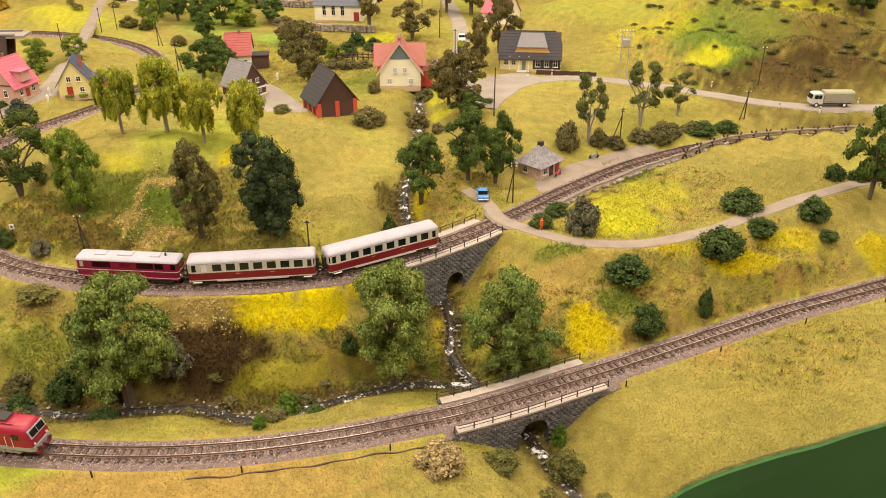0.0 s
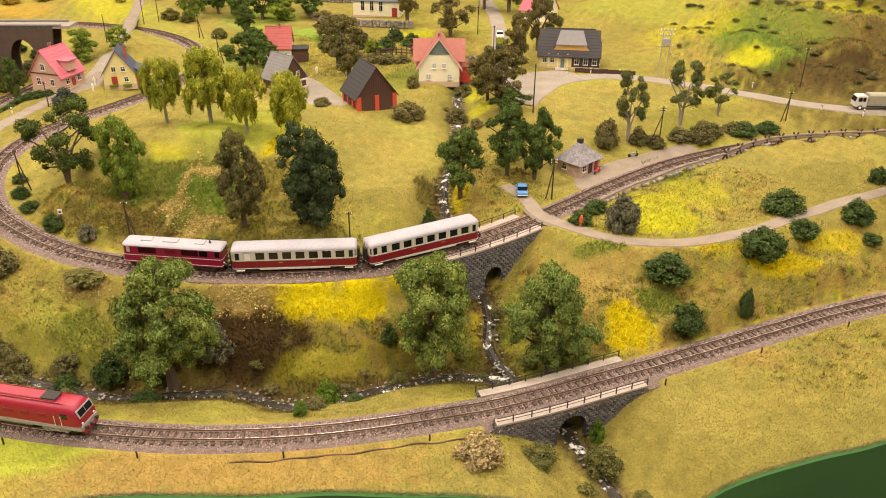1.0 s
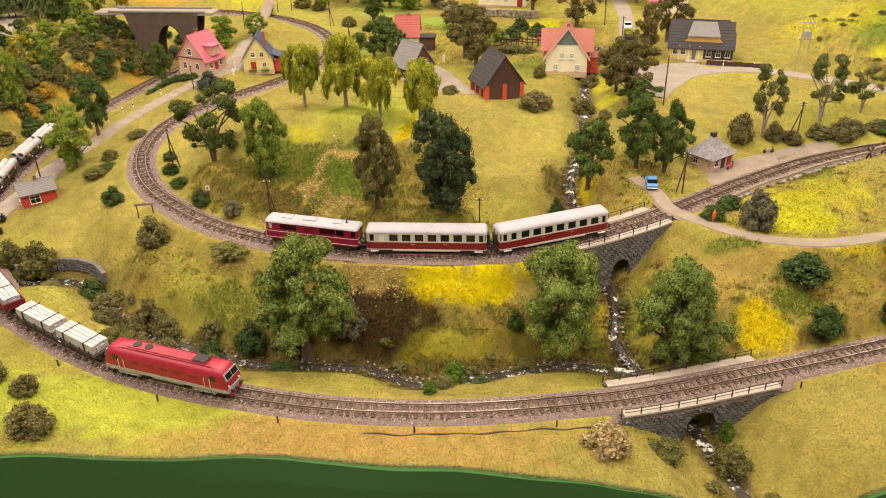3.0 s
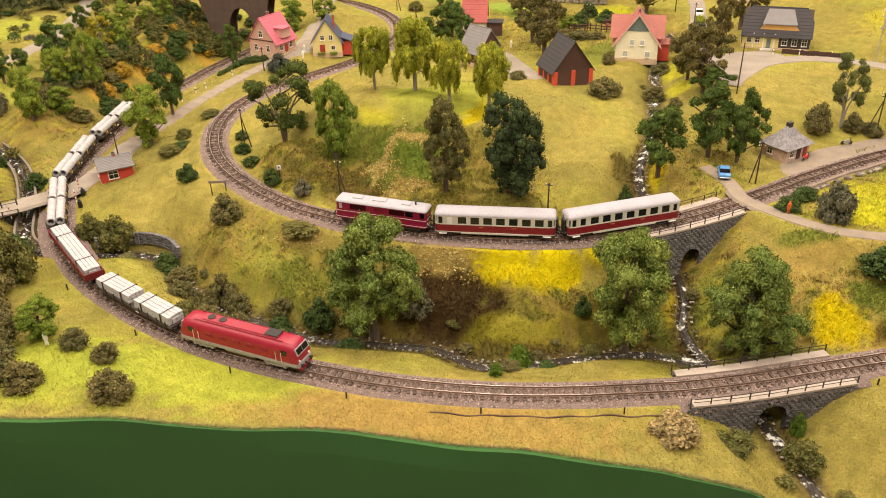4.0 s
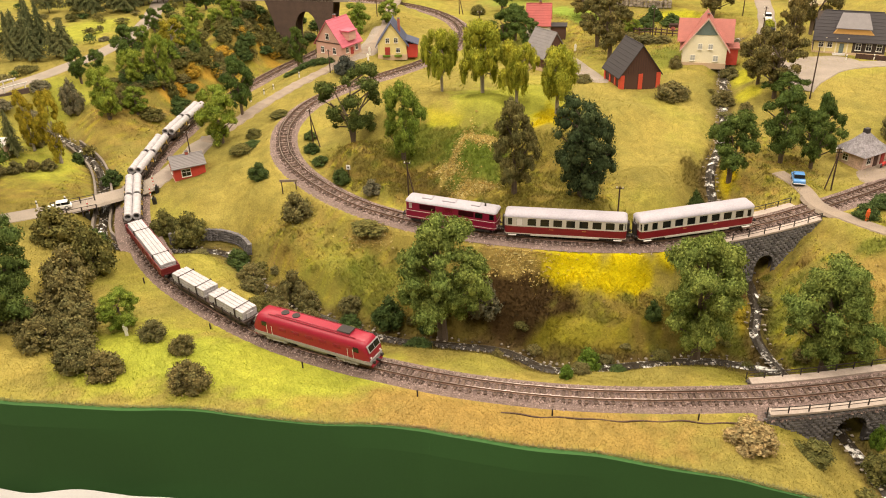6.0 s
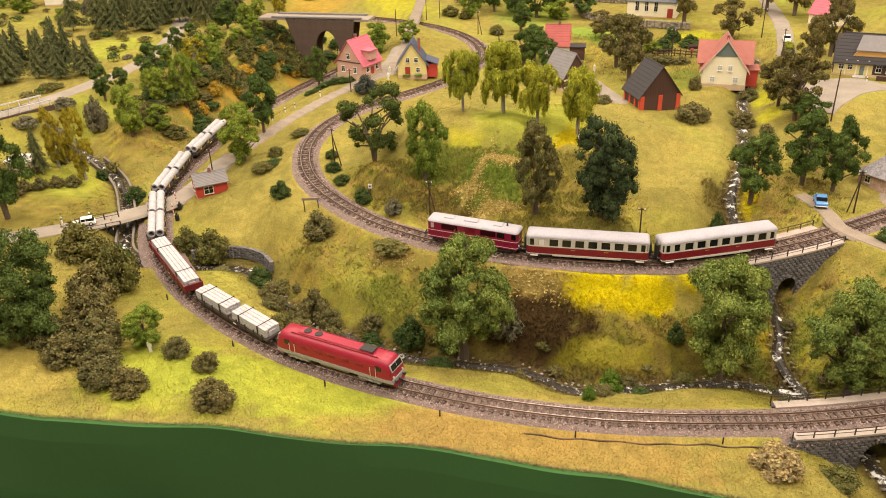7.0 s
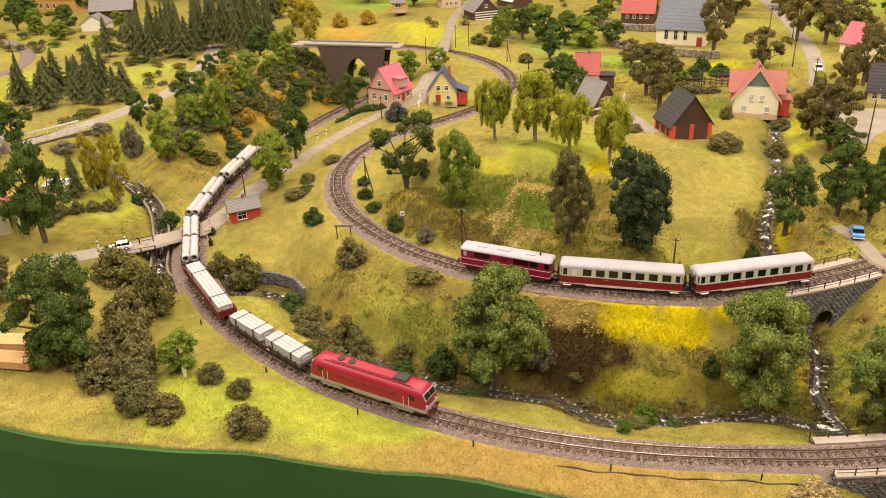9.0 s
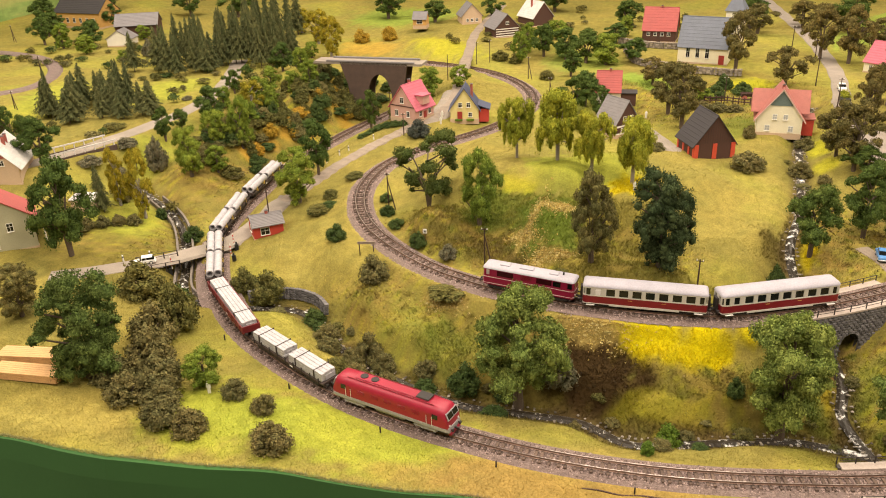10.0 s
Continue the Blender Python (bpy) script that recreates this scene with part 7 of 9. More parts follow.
# the brown barn with orange-red pillars
barn = house("dark brown wooden barn with orange-red pillars and a slate roof", site(-0.256, 1.570, 30, z=0.121), 0.086, 0.082, 0.033, 0.056, "y", WALLS["brownwood"], ROOFS["slate"], 0.006, (), (), (), name="barn", plinth=False)
for u in (0.003, 0.043, 0.083):
    slab_face(barn, "pillar", M_ORANGE, "front", u - 0.0045, u + 0.0045, -0.002, 0.030, 0.086, 0.082, 0.0018)
for u in (0.004, 0.030, 0.056, 0.078):
    slab_face(barn, "pillar", M_ORANGE, "left", u - 0.003, u + 0.003, -0.002, 0.030, 0.086, 0.082, 0.0018)
    slab_face(barn, "pillar", M_ORANGE, "right", u - 0.003, u + 0.003, -0.002, 0.030, 0.086, 0.082, 0.0018)
for k in range(15):
    u = 0.006 + 0.0052 * k
    h = 0.033 + 0.056 * (1 - abs(u - 0.043) / 0.043) - 0.006
    slab_face(barn, "batten", M_LATH, "front", u - 0.0006, u + 0.0006, 0.031, max(0.034, h), 0.086, 0.082, 0.0007)
# cream gabled house
gab = house("cream gabled house with rosy tile roof and grey-green gable", site(-0.143, 1.770, 2, z=0.127), 0.092, 0.085, 0.038, 0.062, "y", WALLS["cream"], ROOFS["tile"], 0.007,
            [("front", 0.022, 0.008, 0.009, 0.011), ("front", 0.070, 0.008, 0.009, 0.011), ("front", 0.035, 0.034, 0.008, 0.010), ("front", 0.057, 0.034, 0.008, 0.010), ("right", 0.03, 0.01, 0.008, 0.011), ("left", 0.04, 0.01, 0.008, 0.011)],
            (), ((0.5, 0.25),), M_ROOFEDGE, 0.0, gable=M_GREYGREEN, glass=M_PALEPANE)
wing = part("cross_roof", prism(bmesh.new(), [(0.012, 0.046), (0.05, 0.090), (0.088, 0.046)], "x", -0.014, 0.106), ROOFS["tile"], gab, "rosy tiled cross roof")
wing.location = (0, 0.012, -0.004)
bm = bmesh.new()
box(bm, 0.092, 0.118, 0.03, 0.075, -0.008, 0.028)
part("side_shed", bm, WALLS["redwood"], gab)
bm = bmesh.new()
box(bm, 0.090, 0.121, 0.027, 0.078, 0.028, 0.031, 0.0004)
part("shed_roof", bm, ROOFS["tile"], gab)
# pink house
pink = house("pink house with a rosy red roof and dormer", site(-0.985, 1.668, -16, z=0.133), 0.078, 0.072, 0.033, 0.050, "y", WALLS["pink"], ROOFS["rosy"], 0.006,
             [("front", 0.020, 0.008, 0.008, 0.013), ("front", 0.056, 0.008, 0.008, 0.013), ("front", 0.038, 0.040, 0.009, 0.013), ("right", 0.02, 0.009, 0.008, 0.011), ("right", 0.055, 0.009, 0.008, 0.011)],
             [("right", 0.038, 0.010, 0.018, M_DOORRED)], ((0.35, 0.6),), None, 0.0)
for nm, mt, z0, z1, g in (("dormer", WALLS["pink"], 0.036, 0.056, 0.0), ("dormer_roof", ROOFS["rosy"], 0.056, 0.059, 0.003)):
    bm = bmesh.new()
    box(bm, 0.056 - g, 0.084 + g, 0.024 - g, 0.050 + g, z0, z1, 0.0003)
    part(nm, bm, mt, pink)
slab_face(pink, "storey_line", M_LATH, "front", 0, 0.078, 0.0315, 0.0335, 0.078, 0.072)
# yellow house with a blue roof
yel = house("yellow house with a blue slate roof and red annexe", site(-0.838, 1.695, 16, z=0.128), 0.068, 0.066, 0.030, 0.048, "y", WALLS["yellow"], ROOFS["blue"], 0.006,
            [("front", 0.048, 0.009, 0.008, 0.009), ("front", 0.024, 0.032, 0.008, 0.010), ("front", 0.044, 0.032, 0.008, 0.010)], [("front", 0.023, 0.012, 0.021, M_DOORRED)], ((0.75, 0.35),))
bm = bmesh.new()
box(bm, 0.068, 0.092, 0.012, 0.058, -0.008, 0.024)
ann = part("annexe", bm, WALLS["redwood"], yel, "red wooden annexe")
bm = bmesh.new()
prism(bm, [(0.066, 0.0335), (0.096, 0.0225), (0.096, 0.0245), (0.066, 0.0355)], "y", 0.008, 0.062)
part("annexe_roof", bm, ROOFS["blue"], ann)
for u in (0.020, 0.048):
    bm = bmesh.new()
    box(bm, u - 0.009, u + 0.009, -0.006, -0.001, -0.001, 0.003)
    part("flower_box", bm, LEAF["fresh"], yel)
# the half-timbered inn
inn = house("half-timbered inn with a dark hipped roof and yellow dormer", site(0.136, 1.905, -5, z=0.131), 0.146, 0.082, 0.035, 0.050, "x", WALLS["darkwood"], ROOFS["slate"], 0.006,
            [("front", 0.016, 0.013, 0.009, 0.010), ("front", 0.034, 0.013, 0.009, 0.010)] + [("front", 0.092 + 0.021 * k, 0.010, 0.010, 0.014) for k in range(3)] + [("right", 0.015 + 0.024 * k, 0.010, 0.010, 0.015) for k in range(3)], (), (), hip=0.22)
slab_face(inn, "rendered_wall", WALLS["yellow"], "front", 0.001, 0.080, 0.001, 0.034, 0.146, 0.082, 0.0006)
slab_face(inn, "door", M_GREYGREEN, "front", 0.054, 0.063, 0.001, 0.022, 0.146, 0.082, 0.0016)
for u in (0.025, 0.047, 0.070):
    slab_face(inn, "post", WALLS["cream"], "front", u - 0.0013, u + 0.0013, 0.001, 0.034, 0.146, 0.082, 0.0020)
bm = bmesh.new()
prism(bm, [(0.036, 0.042), (0.046, 0.054), (0.108, 0.054), (0.120, 0.042)], "y", 0.005, 0.030)
bmv = part("dormer", bm, WALLS["ochre"], inn, "wide eyebrow dormer with yellow boards")
bm = bmesh.new()
vs = [bm.verts.new(p) for p in ((0.040, 0.002, 0.0535), (0.114, 0.002, 0.0535), (0.104, 0.036, 0.0805), (0.050, 0.036, 0.0805), (0.040, 0.002, 0.0550), (0.114, 0.002, 0.0550), (0.104, 0.036, 0.0820), (0.050, 0.036, 0.0820))]
for f in ((0, 3, 2, 1), (4, 5, 6, 7), (0, 1, 5, 4), (1, 2, 6, 5), (2, 3, 7, 6), (3, 0, 4, 7)):
    bm.faces.new([vs[i] for i in f])
part("dormer_roof", bm, ROOFS["ash"], bmv)
for k in range(4):
    bm = bmesh.new()
    box(bm, 0.042, 0.068, -0.008 - 0.004 * k, -0.004 - 0.004 * k, -0.012, 0.0015 - 0.0026 * k)
    part("step", bm, ROOFS["pale"], inn)
gf = empty("garden_fence", Matrix(), "dark brown garden fence before the inn", "fence")
for k in range(22):
    u = k / 21
    gxp, gyp = 0.225 + 0.14 * u, 1.872 + 0.012 * u
    bm = bmesh.new()
    box(bm, gxp - 0.0032, gxp + 0.0032, gyp - 0.0006, gyp + 0.0006, ground_at(gxp, gyp) - 0.003, ground_at(gxp, gyp) + 0.011)
    part("slat", bm, M_LATH, gf)
# plank fence and a hay cart behind the barn
pf = empty("paddock_fence", Matrix(), "dark brown paddock fence of rails between posts", "fence")
for k in range(12):
    u = k / 11
    fx, fy = -0.285 + 0.150 * u, 2.028 - 0.024 * u
    fz = ground_at(fx, fy)
    bm = bmesh.new()
    box(bm, fx - 0.0014, fx + 0.0014, fy - 0.0014, fy + 0.0014, fz - 0.004, fz + 0.019, 0.0003)
    part("post", bm, M_LATH, pf)
    if k < 11:
        gx_, gy_ = -0.285 + 0.150 * (k + 1) / 11, 2.028 - 0.024 * (k + 1) / 11
        for z in (0.007, 0.0145):
            bm = bmesh.new()
            rod(bm, (fx, fy - 0.0012, fz + z), (gx_, gy_ - 0.0012, ground_at(gx_, gy_) + z), 0.0014, 0.0014, 6)
            part("rail", bm, M_LATH, pf)
cart = empty("hay_cart", site(-0.165, 2.055, 12), "brown wooden hay cart standing in the garden", "cart")
bm = bmesh.new()
prism(bm, [(-0.010, 0.016), (-0.007, 0.008), (0.007, 0.008), (0.010, 0.016), (0.0085, 0.016), (0.006, 0.0095), (-0.006, 0.0095), (-0.0085, 0.016)], "x", -0.022, 0.022)
part("cart_body", bm, M_LATH, cart)
for x in (-0.014, 0.014):
    for s in (-1, 1):
        bm = bmesh.new()
        rod(bm, (x, s * 0.0095, 0.006), (x, s * 0.0108, 0.006), 0.006, 0.006, 14)
        part("wheel", bm, M_BRICKC, cart)
bm = bmesh.new()
rod(bm, (0.022, 0, 0.008), (0.046, 0, 0.004), 0.0009, 0.0007, 6)
part("drawbar", bm, M_LATH, cart)
# stone halt building with a pyramid roof
halt = empty("halt_building", site(0.178, 1.353, 46, z=0.076), "small sandstone station halt with a grey pyramid roof", "station building")
bm = bmesh.new()
box(bm, 0, 0.062, 0, 0.052, -0.006, 0.025)
part("wall", bm, painted("pinkish_sandstone", (0.56, 0.40, 0.33), 0.9, 0.3, 130, 0.5), halt)
bm = bmesh.new()
pv = [bm.verts.new(p) for p in ((-0.006, -0.006, 0.0235), (0.068, -0.006, 0.0235), (0.068, 0.058, 0.0235), (-0.006, 0.058, 0.0235))]
mid = [bm.verts.new(p) for p in ((0.012, 0.012, 0.039), (0.050, 0.012, 0.039), (0.050, 0.040, 0.039), (0.012, 0.040, 0.039))]
tp = [bm.verts.new(p) for p in ((0.027, 0.024, 0.055), (0.035, 0.024, 0.055), (0.035, 0.028, 0.055), (0.027, 0.028, 0.055))]
for A_, B_ in ((pv, mid), (mid, tp)):
    for i in range(4):
        bm.faces.new((A_[i], A_[(i + 1) % 4], B_[(i + 1) % 4], B_[i]))
bm.faces.new(pv[::-1])
bm.faces.new(tp)
part("roof", bm, painted("mottled_slate", (0.26, 0.24, 0.255), 0.8, 0.4, 160, 0.6), halt, "weathered grey slate pyramid roof")
bm = bmesh.new()
box(bm, 0.026, 0.036, 0.022, 0.030, 0.050, 0.061, 0.0004)
part("chimney", bm, ROOFS["slate"], halt)
window(halt, "left", 0.018, 0.008, 0.009, 0.010, 0.062, 0.052)
window(halt, "front", 0.014, 0.008, 0.009, 0.010, 0.062, 0.052)
slab_face(halt, "door", M_LATH, "front", 0.028, 0.038, 0.0, 0.020, 0.062, 0.052, 0.0012)
slab_face(halt, "door", M_DOORRED, "front", 0.046, 0.055, 0.0, 0.020, 0.062, 0.052, 0.0012)
# crossing keeper's red hut
hut = house("red wooden crossing keeper's hut with an ash-grey roof", site(-1.022, 1.100, 44, z=0.040), 0.058, 0.048, 0.032, 0.012, "x", WALLS["redwood"], ROOFS["ash"], 0.006, [("front", 0.022, 0.010, 0.016, 0.013), ("left", 0.024, 0.012, 0.010, 0.011)], (), ((0.55, 0.5),), name="crossing_hut")
# red-roofed white house, its shed, and the small grey-roofed cottage
h4 = house("white house with a bright red roof and brown annexe", site(-0.535, 1.958, 8, z=0.120), 0.060, 0.070, 0.037, 0.042, "x", WALLS["white"], ROOFS["red"], 0.005, [("front", 0.014, 0.010, 0.007, 0.009), ("front", 0.030, 0.010, 0.007, 0.009), ("front", 0.046, 0.010, 0.007, 0.009), ("left", 0.03, 0.035, 0.008, 0.01)], (), ((0.55, 0.5),))
bm = bmesh.new()
box(bm, 0.062, 0.100, 0.006, 0.040, -0.008, 0.026)
part("annexe", bm, WALLS["brownwood"], h4)
bm = bmesh.new()
box(bm, 0.060, 0.103, 0.003, 0.043, 0.026, 0.029, 0.0004)
part("annexe_roof", bm, ROOFS["slate"], h4)
cot = house("brown timber cottage with grey roof and white ground floor", site(-0.437, 1.690, 52, z=0.119), 0.066, 0.068, 0.032, 0.046, "y", WALLS["brownwood"], ROOFS["grey"], 0.005, [("front", 0.024, 0.034, 0.007, 0.008), ("front", 0.044, 0.034, 0.007, 0.008), ("front", 0.02, 0.006, 0.009, 0.010), ("front", 0.048, 0.006, 0.009, 0.010)], (), ())
for z in (0.002, 0.019):
    slab_face(cot, "white_band", M_FRAME, "front", 0.0, 0.070, z, z + 0.004, 0.070, 0.085, 0.0007)
# church
ch = house("cream village church with a blue-grey roof and square tower", site(-0.385, 2.440, -8, z=0.134), 0.145, 0.09, 0.055, 0.075, "x", WALLS["cream"], ROOFS["slateblue"], 0.005, (), [("front", 0.128, 0.016, 0.028, M_DOORRED)], (), name="church")
for k in range(3):
    w = window(ch, "front", 0.030 + 0.028 * k, 0.018, 0.010, 0.026, 0.145, 0.09)
    bm = bmesh.new()
    rod(bm, (0.030 + 0.028 * k, -0.0011, 0.044), (0.030 + 0.028 * k, 0.0006, 0.044), 0.0052, 0.0052, 16)
    part("arch_head", bm, M_GLASS, ch)
bm = bmesh.new()
box(bm, 0.115, 0.165, 0.07, 0.12, -0.01, 0.145)
tw = part("tower", bm, WALLS["cream"], ch)
bm = bmesh.new()
b0 = [bm.verts.new(p) for p in ((0.110, 0.065, 0.145), (0.170, 0.065, 0.145), (0.170, 0.125, 0.145), (0.110, 0.125, 0.145))]
ap = bm.verts.new((0.14, 0.095, 0.205))
for i in range(4):
    bm.faces.new((b0[i], b0[(i + 1) % 4], ap))
bm.faces.new(b0[::-1])
part("tower_roof", bm, ROOFS["slateblue"], tw)
# outlying houses
house("dark timber house with a bright red roof", site(-0.530, 2.715, 0, z=0.139), 0.108, 0.09, 0.046, 0.062, "x", WALLS["brownwood"], ROOFS["red"], 0.006, [("front", 0.02 + 0.022 * k, 0.022, 0.009, 0.010) for k in range(4)], [("front", 0.054, 0.012, 0.02, M_LATH)], ((0.5, 0.5),))
house("timber cottage with a grey slate roof beside the lane", site(-1.225, 2.86, 32, z=0.150), 0.076, 0.09, 0.036, 0.040, "y", WALLS["sand"], ROOFS["grey"], 0.006, [("front", 0.02 + 0.018 * k, 0.012, 0.008, 0.010) for k in range(3)], (), ())
blk = house("log-striped cottage with a grey roof", site(-1.028, 2.655, 40, z=0.144), 0.090, 0.10, 0.036, 0.044, "y", WALLS["brownwood"], ROOFS["grey"], 0.006, [("front", 0.045, 0.045, 0.010, 0.009)], (), ())
for k in range(4):
    slab_face(blk, "log_stripe", M_FRAME, "front", 0.002, 0.088, 0.004 + 0.008 * k, 0.007 + 0.008 * k, 0.09, 0.10, 0.0008)
house("dark timber house with a pale grey roof", site(-0.950, 2.88, 48, z=0.148), 0.085, 0.11, 0.036, 0.050, "y", WALLS["brownwood"], ROOFS["pale"], 0.006, (), (), ((0.3, 0.5),))
house("small white house with a rosy red roof", site(0.115, 2.38, -35, z=0.142), 0.08, 0.08, 0.034, 0.046, "x", WALLS["cream"], ROOFS["rosy"], 0.005, [("front", 0.02, 0.01, 0.008, 0.01), ("front", 0.055, 0.01, 0.008, 0.01)], (), ())
# the villas on the west side
villa = house("green-grey villa with a bright red roof and balcony", site(-1.455, 0.868, 50, z=0.050), 0.090, 0.085, 0.068, 0.034, "y", painted("sage_render", (0.42, 0.40, 0.27), 0.85, 0.08, 45, 0.2), ROOFS["red"], 0.010,
              [("front", 0.02, 0.012, 0.010, 0.015), ("front", 0.02, 0.042, 0.010, 0.015), ("front", 0.05, 0.042, 0.010, 0.015), ("right", 0.05, 0.042, 0.010, 0.015), ("right", 0.02, 0.042, 0.010, 0.015)], [("right", 0.030, 0.014, 0.024, M_LATH)], ())
bm = bmesh.new()
box(bm, 0.090, 0.108, 0.015, 0.050, 0.030, 0.0335, 0.0004)
bal = part("balcony", bm, M_IRON, villa)
for y in (0.018, 0.047):
    bm = bmesh.new()
    box(bm, 0.104, 0.107, y - 0.0015, y + 0.0015, -0.008, 0.030)
    part("column", bm, M_FRAME, bal)
house("pale-roofed villa with brick gable and two chimneys", site(-1.64, 1.03, 34, z=0.108), 0.085, 0.12, 0.040, 0.048, "y", WALLS["sand"], ROOFS["pale"], 0.006, [("front", 0.03, 0.045, 0.008, 0.010), ("front", 0.055, 0.045, 0.008, 0.010), ("front", 0.03, 0.012, 0.009, 0.012)], (), ((0.62, 0.45), (0.62, 0.6)), gable=M_BRICKC)
# far station side
house("long orange station building with a grey roof", site(-2.98, 2.60, 0, z=0.138), 0.24, 0.12, 0.065, 0.050, "x", WALLS["ochre"], ROOFS["slate"], 0.006, [("front", 0.03 + 0.035 * k, 0.02, 0.012, 0.018) for k in range(6)], (), ())
house("brown timber goods shed with a grey roof", site(-2.50, 2.42, 30, z=0.134), 0.16, 0.10, 0.055, 0.032, "x", WALLS["brownwood"], ROOFS["grey"], 0.010, (), (), ())
house("white lean-to hut with a grey roof", site(-2.42, 2.28, 20, z=0.134), 0.09, 0.07, 0.03, 0.028, "y", WALLS["white"], ROOFS["ash"], 0.005, (), (), ())
house("little orange signal hut with a grey roof", site(-1.37, 2.72, 10, z=0.165), 0.05, 0.05, 0.03, 0.02, "x", WALLS["ochre"], ROOFS["grey"], 0.006, [("front", 0.025, 0.01, 0.02, 0.012)], (), ())
house("small wooden shed with pale flat roof", site(-1.44, 1.07, 10, z=0.075), 0.05, 0.045, 0.016, 0.004, "x", WALLS["sand"], ROOFS["pale"], 0.002, (), (), (), name="shed")


# ---- poles, fences, vehicles and other small things ----
M_POLE = painted("creosoted_pole", (0.06, 0.035, 0.022), 0.85, 0.3, 100, 0.3)
M_INSUL = painted("white_porcelain", (0.75, 0.73, 0.68), 0.3, 0.05, 60, 0)
M_WHITE = painted("white_enamel", (0.80, 0.78, 0.73), 0.45, 0.06, 60, 0)
M_BLACK = painted("black_enamel", (0.02, 0.02, 0.02), 0.5, 0.2, 60, 0)
M_REDENAMEL = painted("red_enamel", (0.55, 0.03, 0.025), 0.45, 0.1, 60, 0)
M_PLANK = painted("grey_weathered_plank", (0.27, 0.21, 0.165), 0.9, 0.25, 90, 0.4)
M_LUMBER = painted("fresh_sawn_lumber", (0.62, 0.36, 0.15), 0.75, 0.12, 90, 0.2)
M_ROCK = painted("grey_brown_rock", (0.34, 0.29, 0.24), 0.95, 0.25, 90, 0.8, detail=500, piece=0.4)


def telegraph_pole(x, y, h, strut=0.0, arms=1):
    th = empty("telegraph_pole", site(x, y, 0, -0.001), "dark wooden telegraph pole with white insulators" + (" and a slanting strut" if strut else ""), "telegraph pole", "telegraph poles of the layout")
    bm = bmesh.new()
    rod(bm, (0, 0, -0.006), (0, 0, h), 0.0014, 0.0010, 8)
    part("pole", bm, M_POLE, th)
    if strut:
        bm = bmesh.new()
        rod(bm, (strut, -abs(strut) * 0.3, -0.006), (0, 0, h * 0.82), 0.0012, 0.0010, 7)
        part("strut", bm, M_POLE, th)
    for k in range(arms):
        z = h - 0.003 - 0.005 * k
        bm = bmesh.new()
        box(bm, -0.0055, 0.0055, -0.0006, 0.0006, z - 0.0006, z + 0.0006)
        arm = part("cross_arm", bm, M_POLE, th)
        for s in (-1, 1):
            bm = bmesh.new()
            rod(bm, (s * 0.0045, 0, z + 0.0004), (s * 0.0045, 0, z + 0.0028), 0.0009, 0.0006, 7)
            part("insulator", bm, M_INSUL, arm)


POLES = [(-0.541, 1.060, 0.068, 0.016, 1), (-0.202, 1.062, 0.074, 0, 1), (0.104, 1.563, 0.101, 0, 0), (0.352, 1.502, 0.084, -0.024, 2), (0.654, 1.660, 0.064, -0.012, 1), (0.726, 1.797, 0.089, 0, 1), (0.255, 1.480, 0.048, 0, 0),
         (-0.790, 1.223, 0.072, 0.018, 1), (0.121, 1.261, 0.076, -0.012, 2), (-0.986, 2.326, 0.064, 0, 1), (-0.98, 2.053, 0.075, 0, 0), (0.030, 1.975, 0.076, 0, 1), (-0.006, 2.441, 0.072, 0, 1), (-0.009, 2.198, 0.076, 0, 1)]
POLES += [(-0.95, 2.349, 0.071, 0, 1), (-1.15, 2.015, 0.049, 0, 1), (-0.782, 2.197, 0.066, 0.014, 1), (-0.655, 1.948, 0.070, 0.014, 1), (-2.896, 2.29, 0.065, 0.02, 1), (-2.18, 1.74, 0.09, 0.02, 1), (-2.05, 1.508, 0.05, 0.015, 1), (-1.051, 1.199, 0.049, 0, 1),
          (-0.066, 2.571, 0.083, 0, 1), (-0.223, 1.987, 0.077, 0, 1), (-0.916, 1.588, 0.055, 0, 1)]
for row in POLES:
    telegraph_pole(*row)


def stake(name, label, x, y, h, r, mt, band=None, group=""):
    th = empty(name, site(x, y, 0, -0.001), label, name.replace("_", " "), group)
    bm = bmesh.new()
    box(bm, -r, r, -r, r, -0.004, h, r * 0.3)
    part("post", bm, mt, th)
    if band:
        bm = bmesh.new()
        box(bm, -r * 1.06, r * 1.06, -r * 1.06, r * 1.06, h * 0.62, h * 0.8)
        part("band", bm, band, th)
    return th


tan_l, nrm_l = frame_along(LOWLINE)
s_l = np.concatenate([[0], np.cumsum(np.linalg.norm(np.diff(LOWLINE[:, :2], axis=0), axis=1))])
for k in range(16):
    i = int(np.searchsorted(s_l, 0.45 + 0.165 * k))
    if i < len(LOWLINE) and not -0.01 < LOWLINE[i, 0] < 0.22:
        p = LOWLINE[i, :2] + nrm_l[i] * 0.036
        stake("line_post", "short dark iron post beside the valley track", p[0], p[1], 0.011, 0.0009, M_IRON, None, "posts beside the valley track")
for x, y in ((0.629, 1.826), (0.738, 1.690), (0.817, 1.664), (0.926, 1.722), (-1.02, 1.502), (-0.985, 1.565), (-1.045, 1.44), (-1.030, 1.475), (-1.178, 0.985), (-1.215, 0.955), (0.20, 1.845), (0.26, 1.875), (0.33, 1.885)):
    stake("marker_post", "white roadside marker post with a black band", x, y, 0.014, 0.0012, M_WHITE, M_BLACK, "white marker posts along the roads")

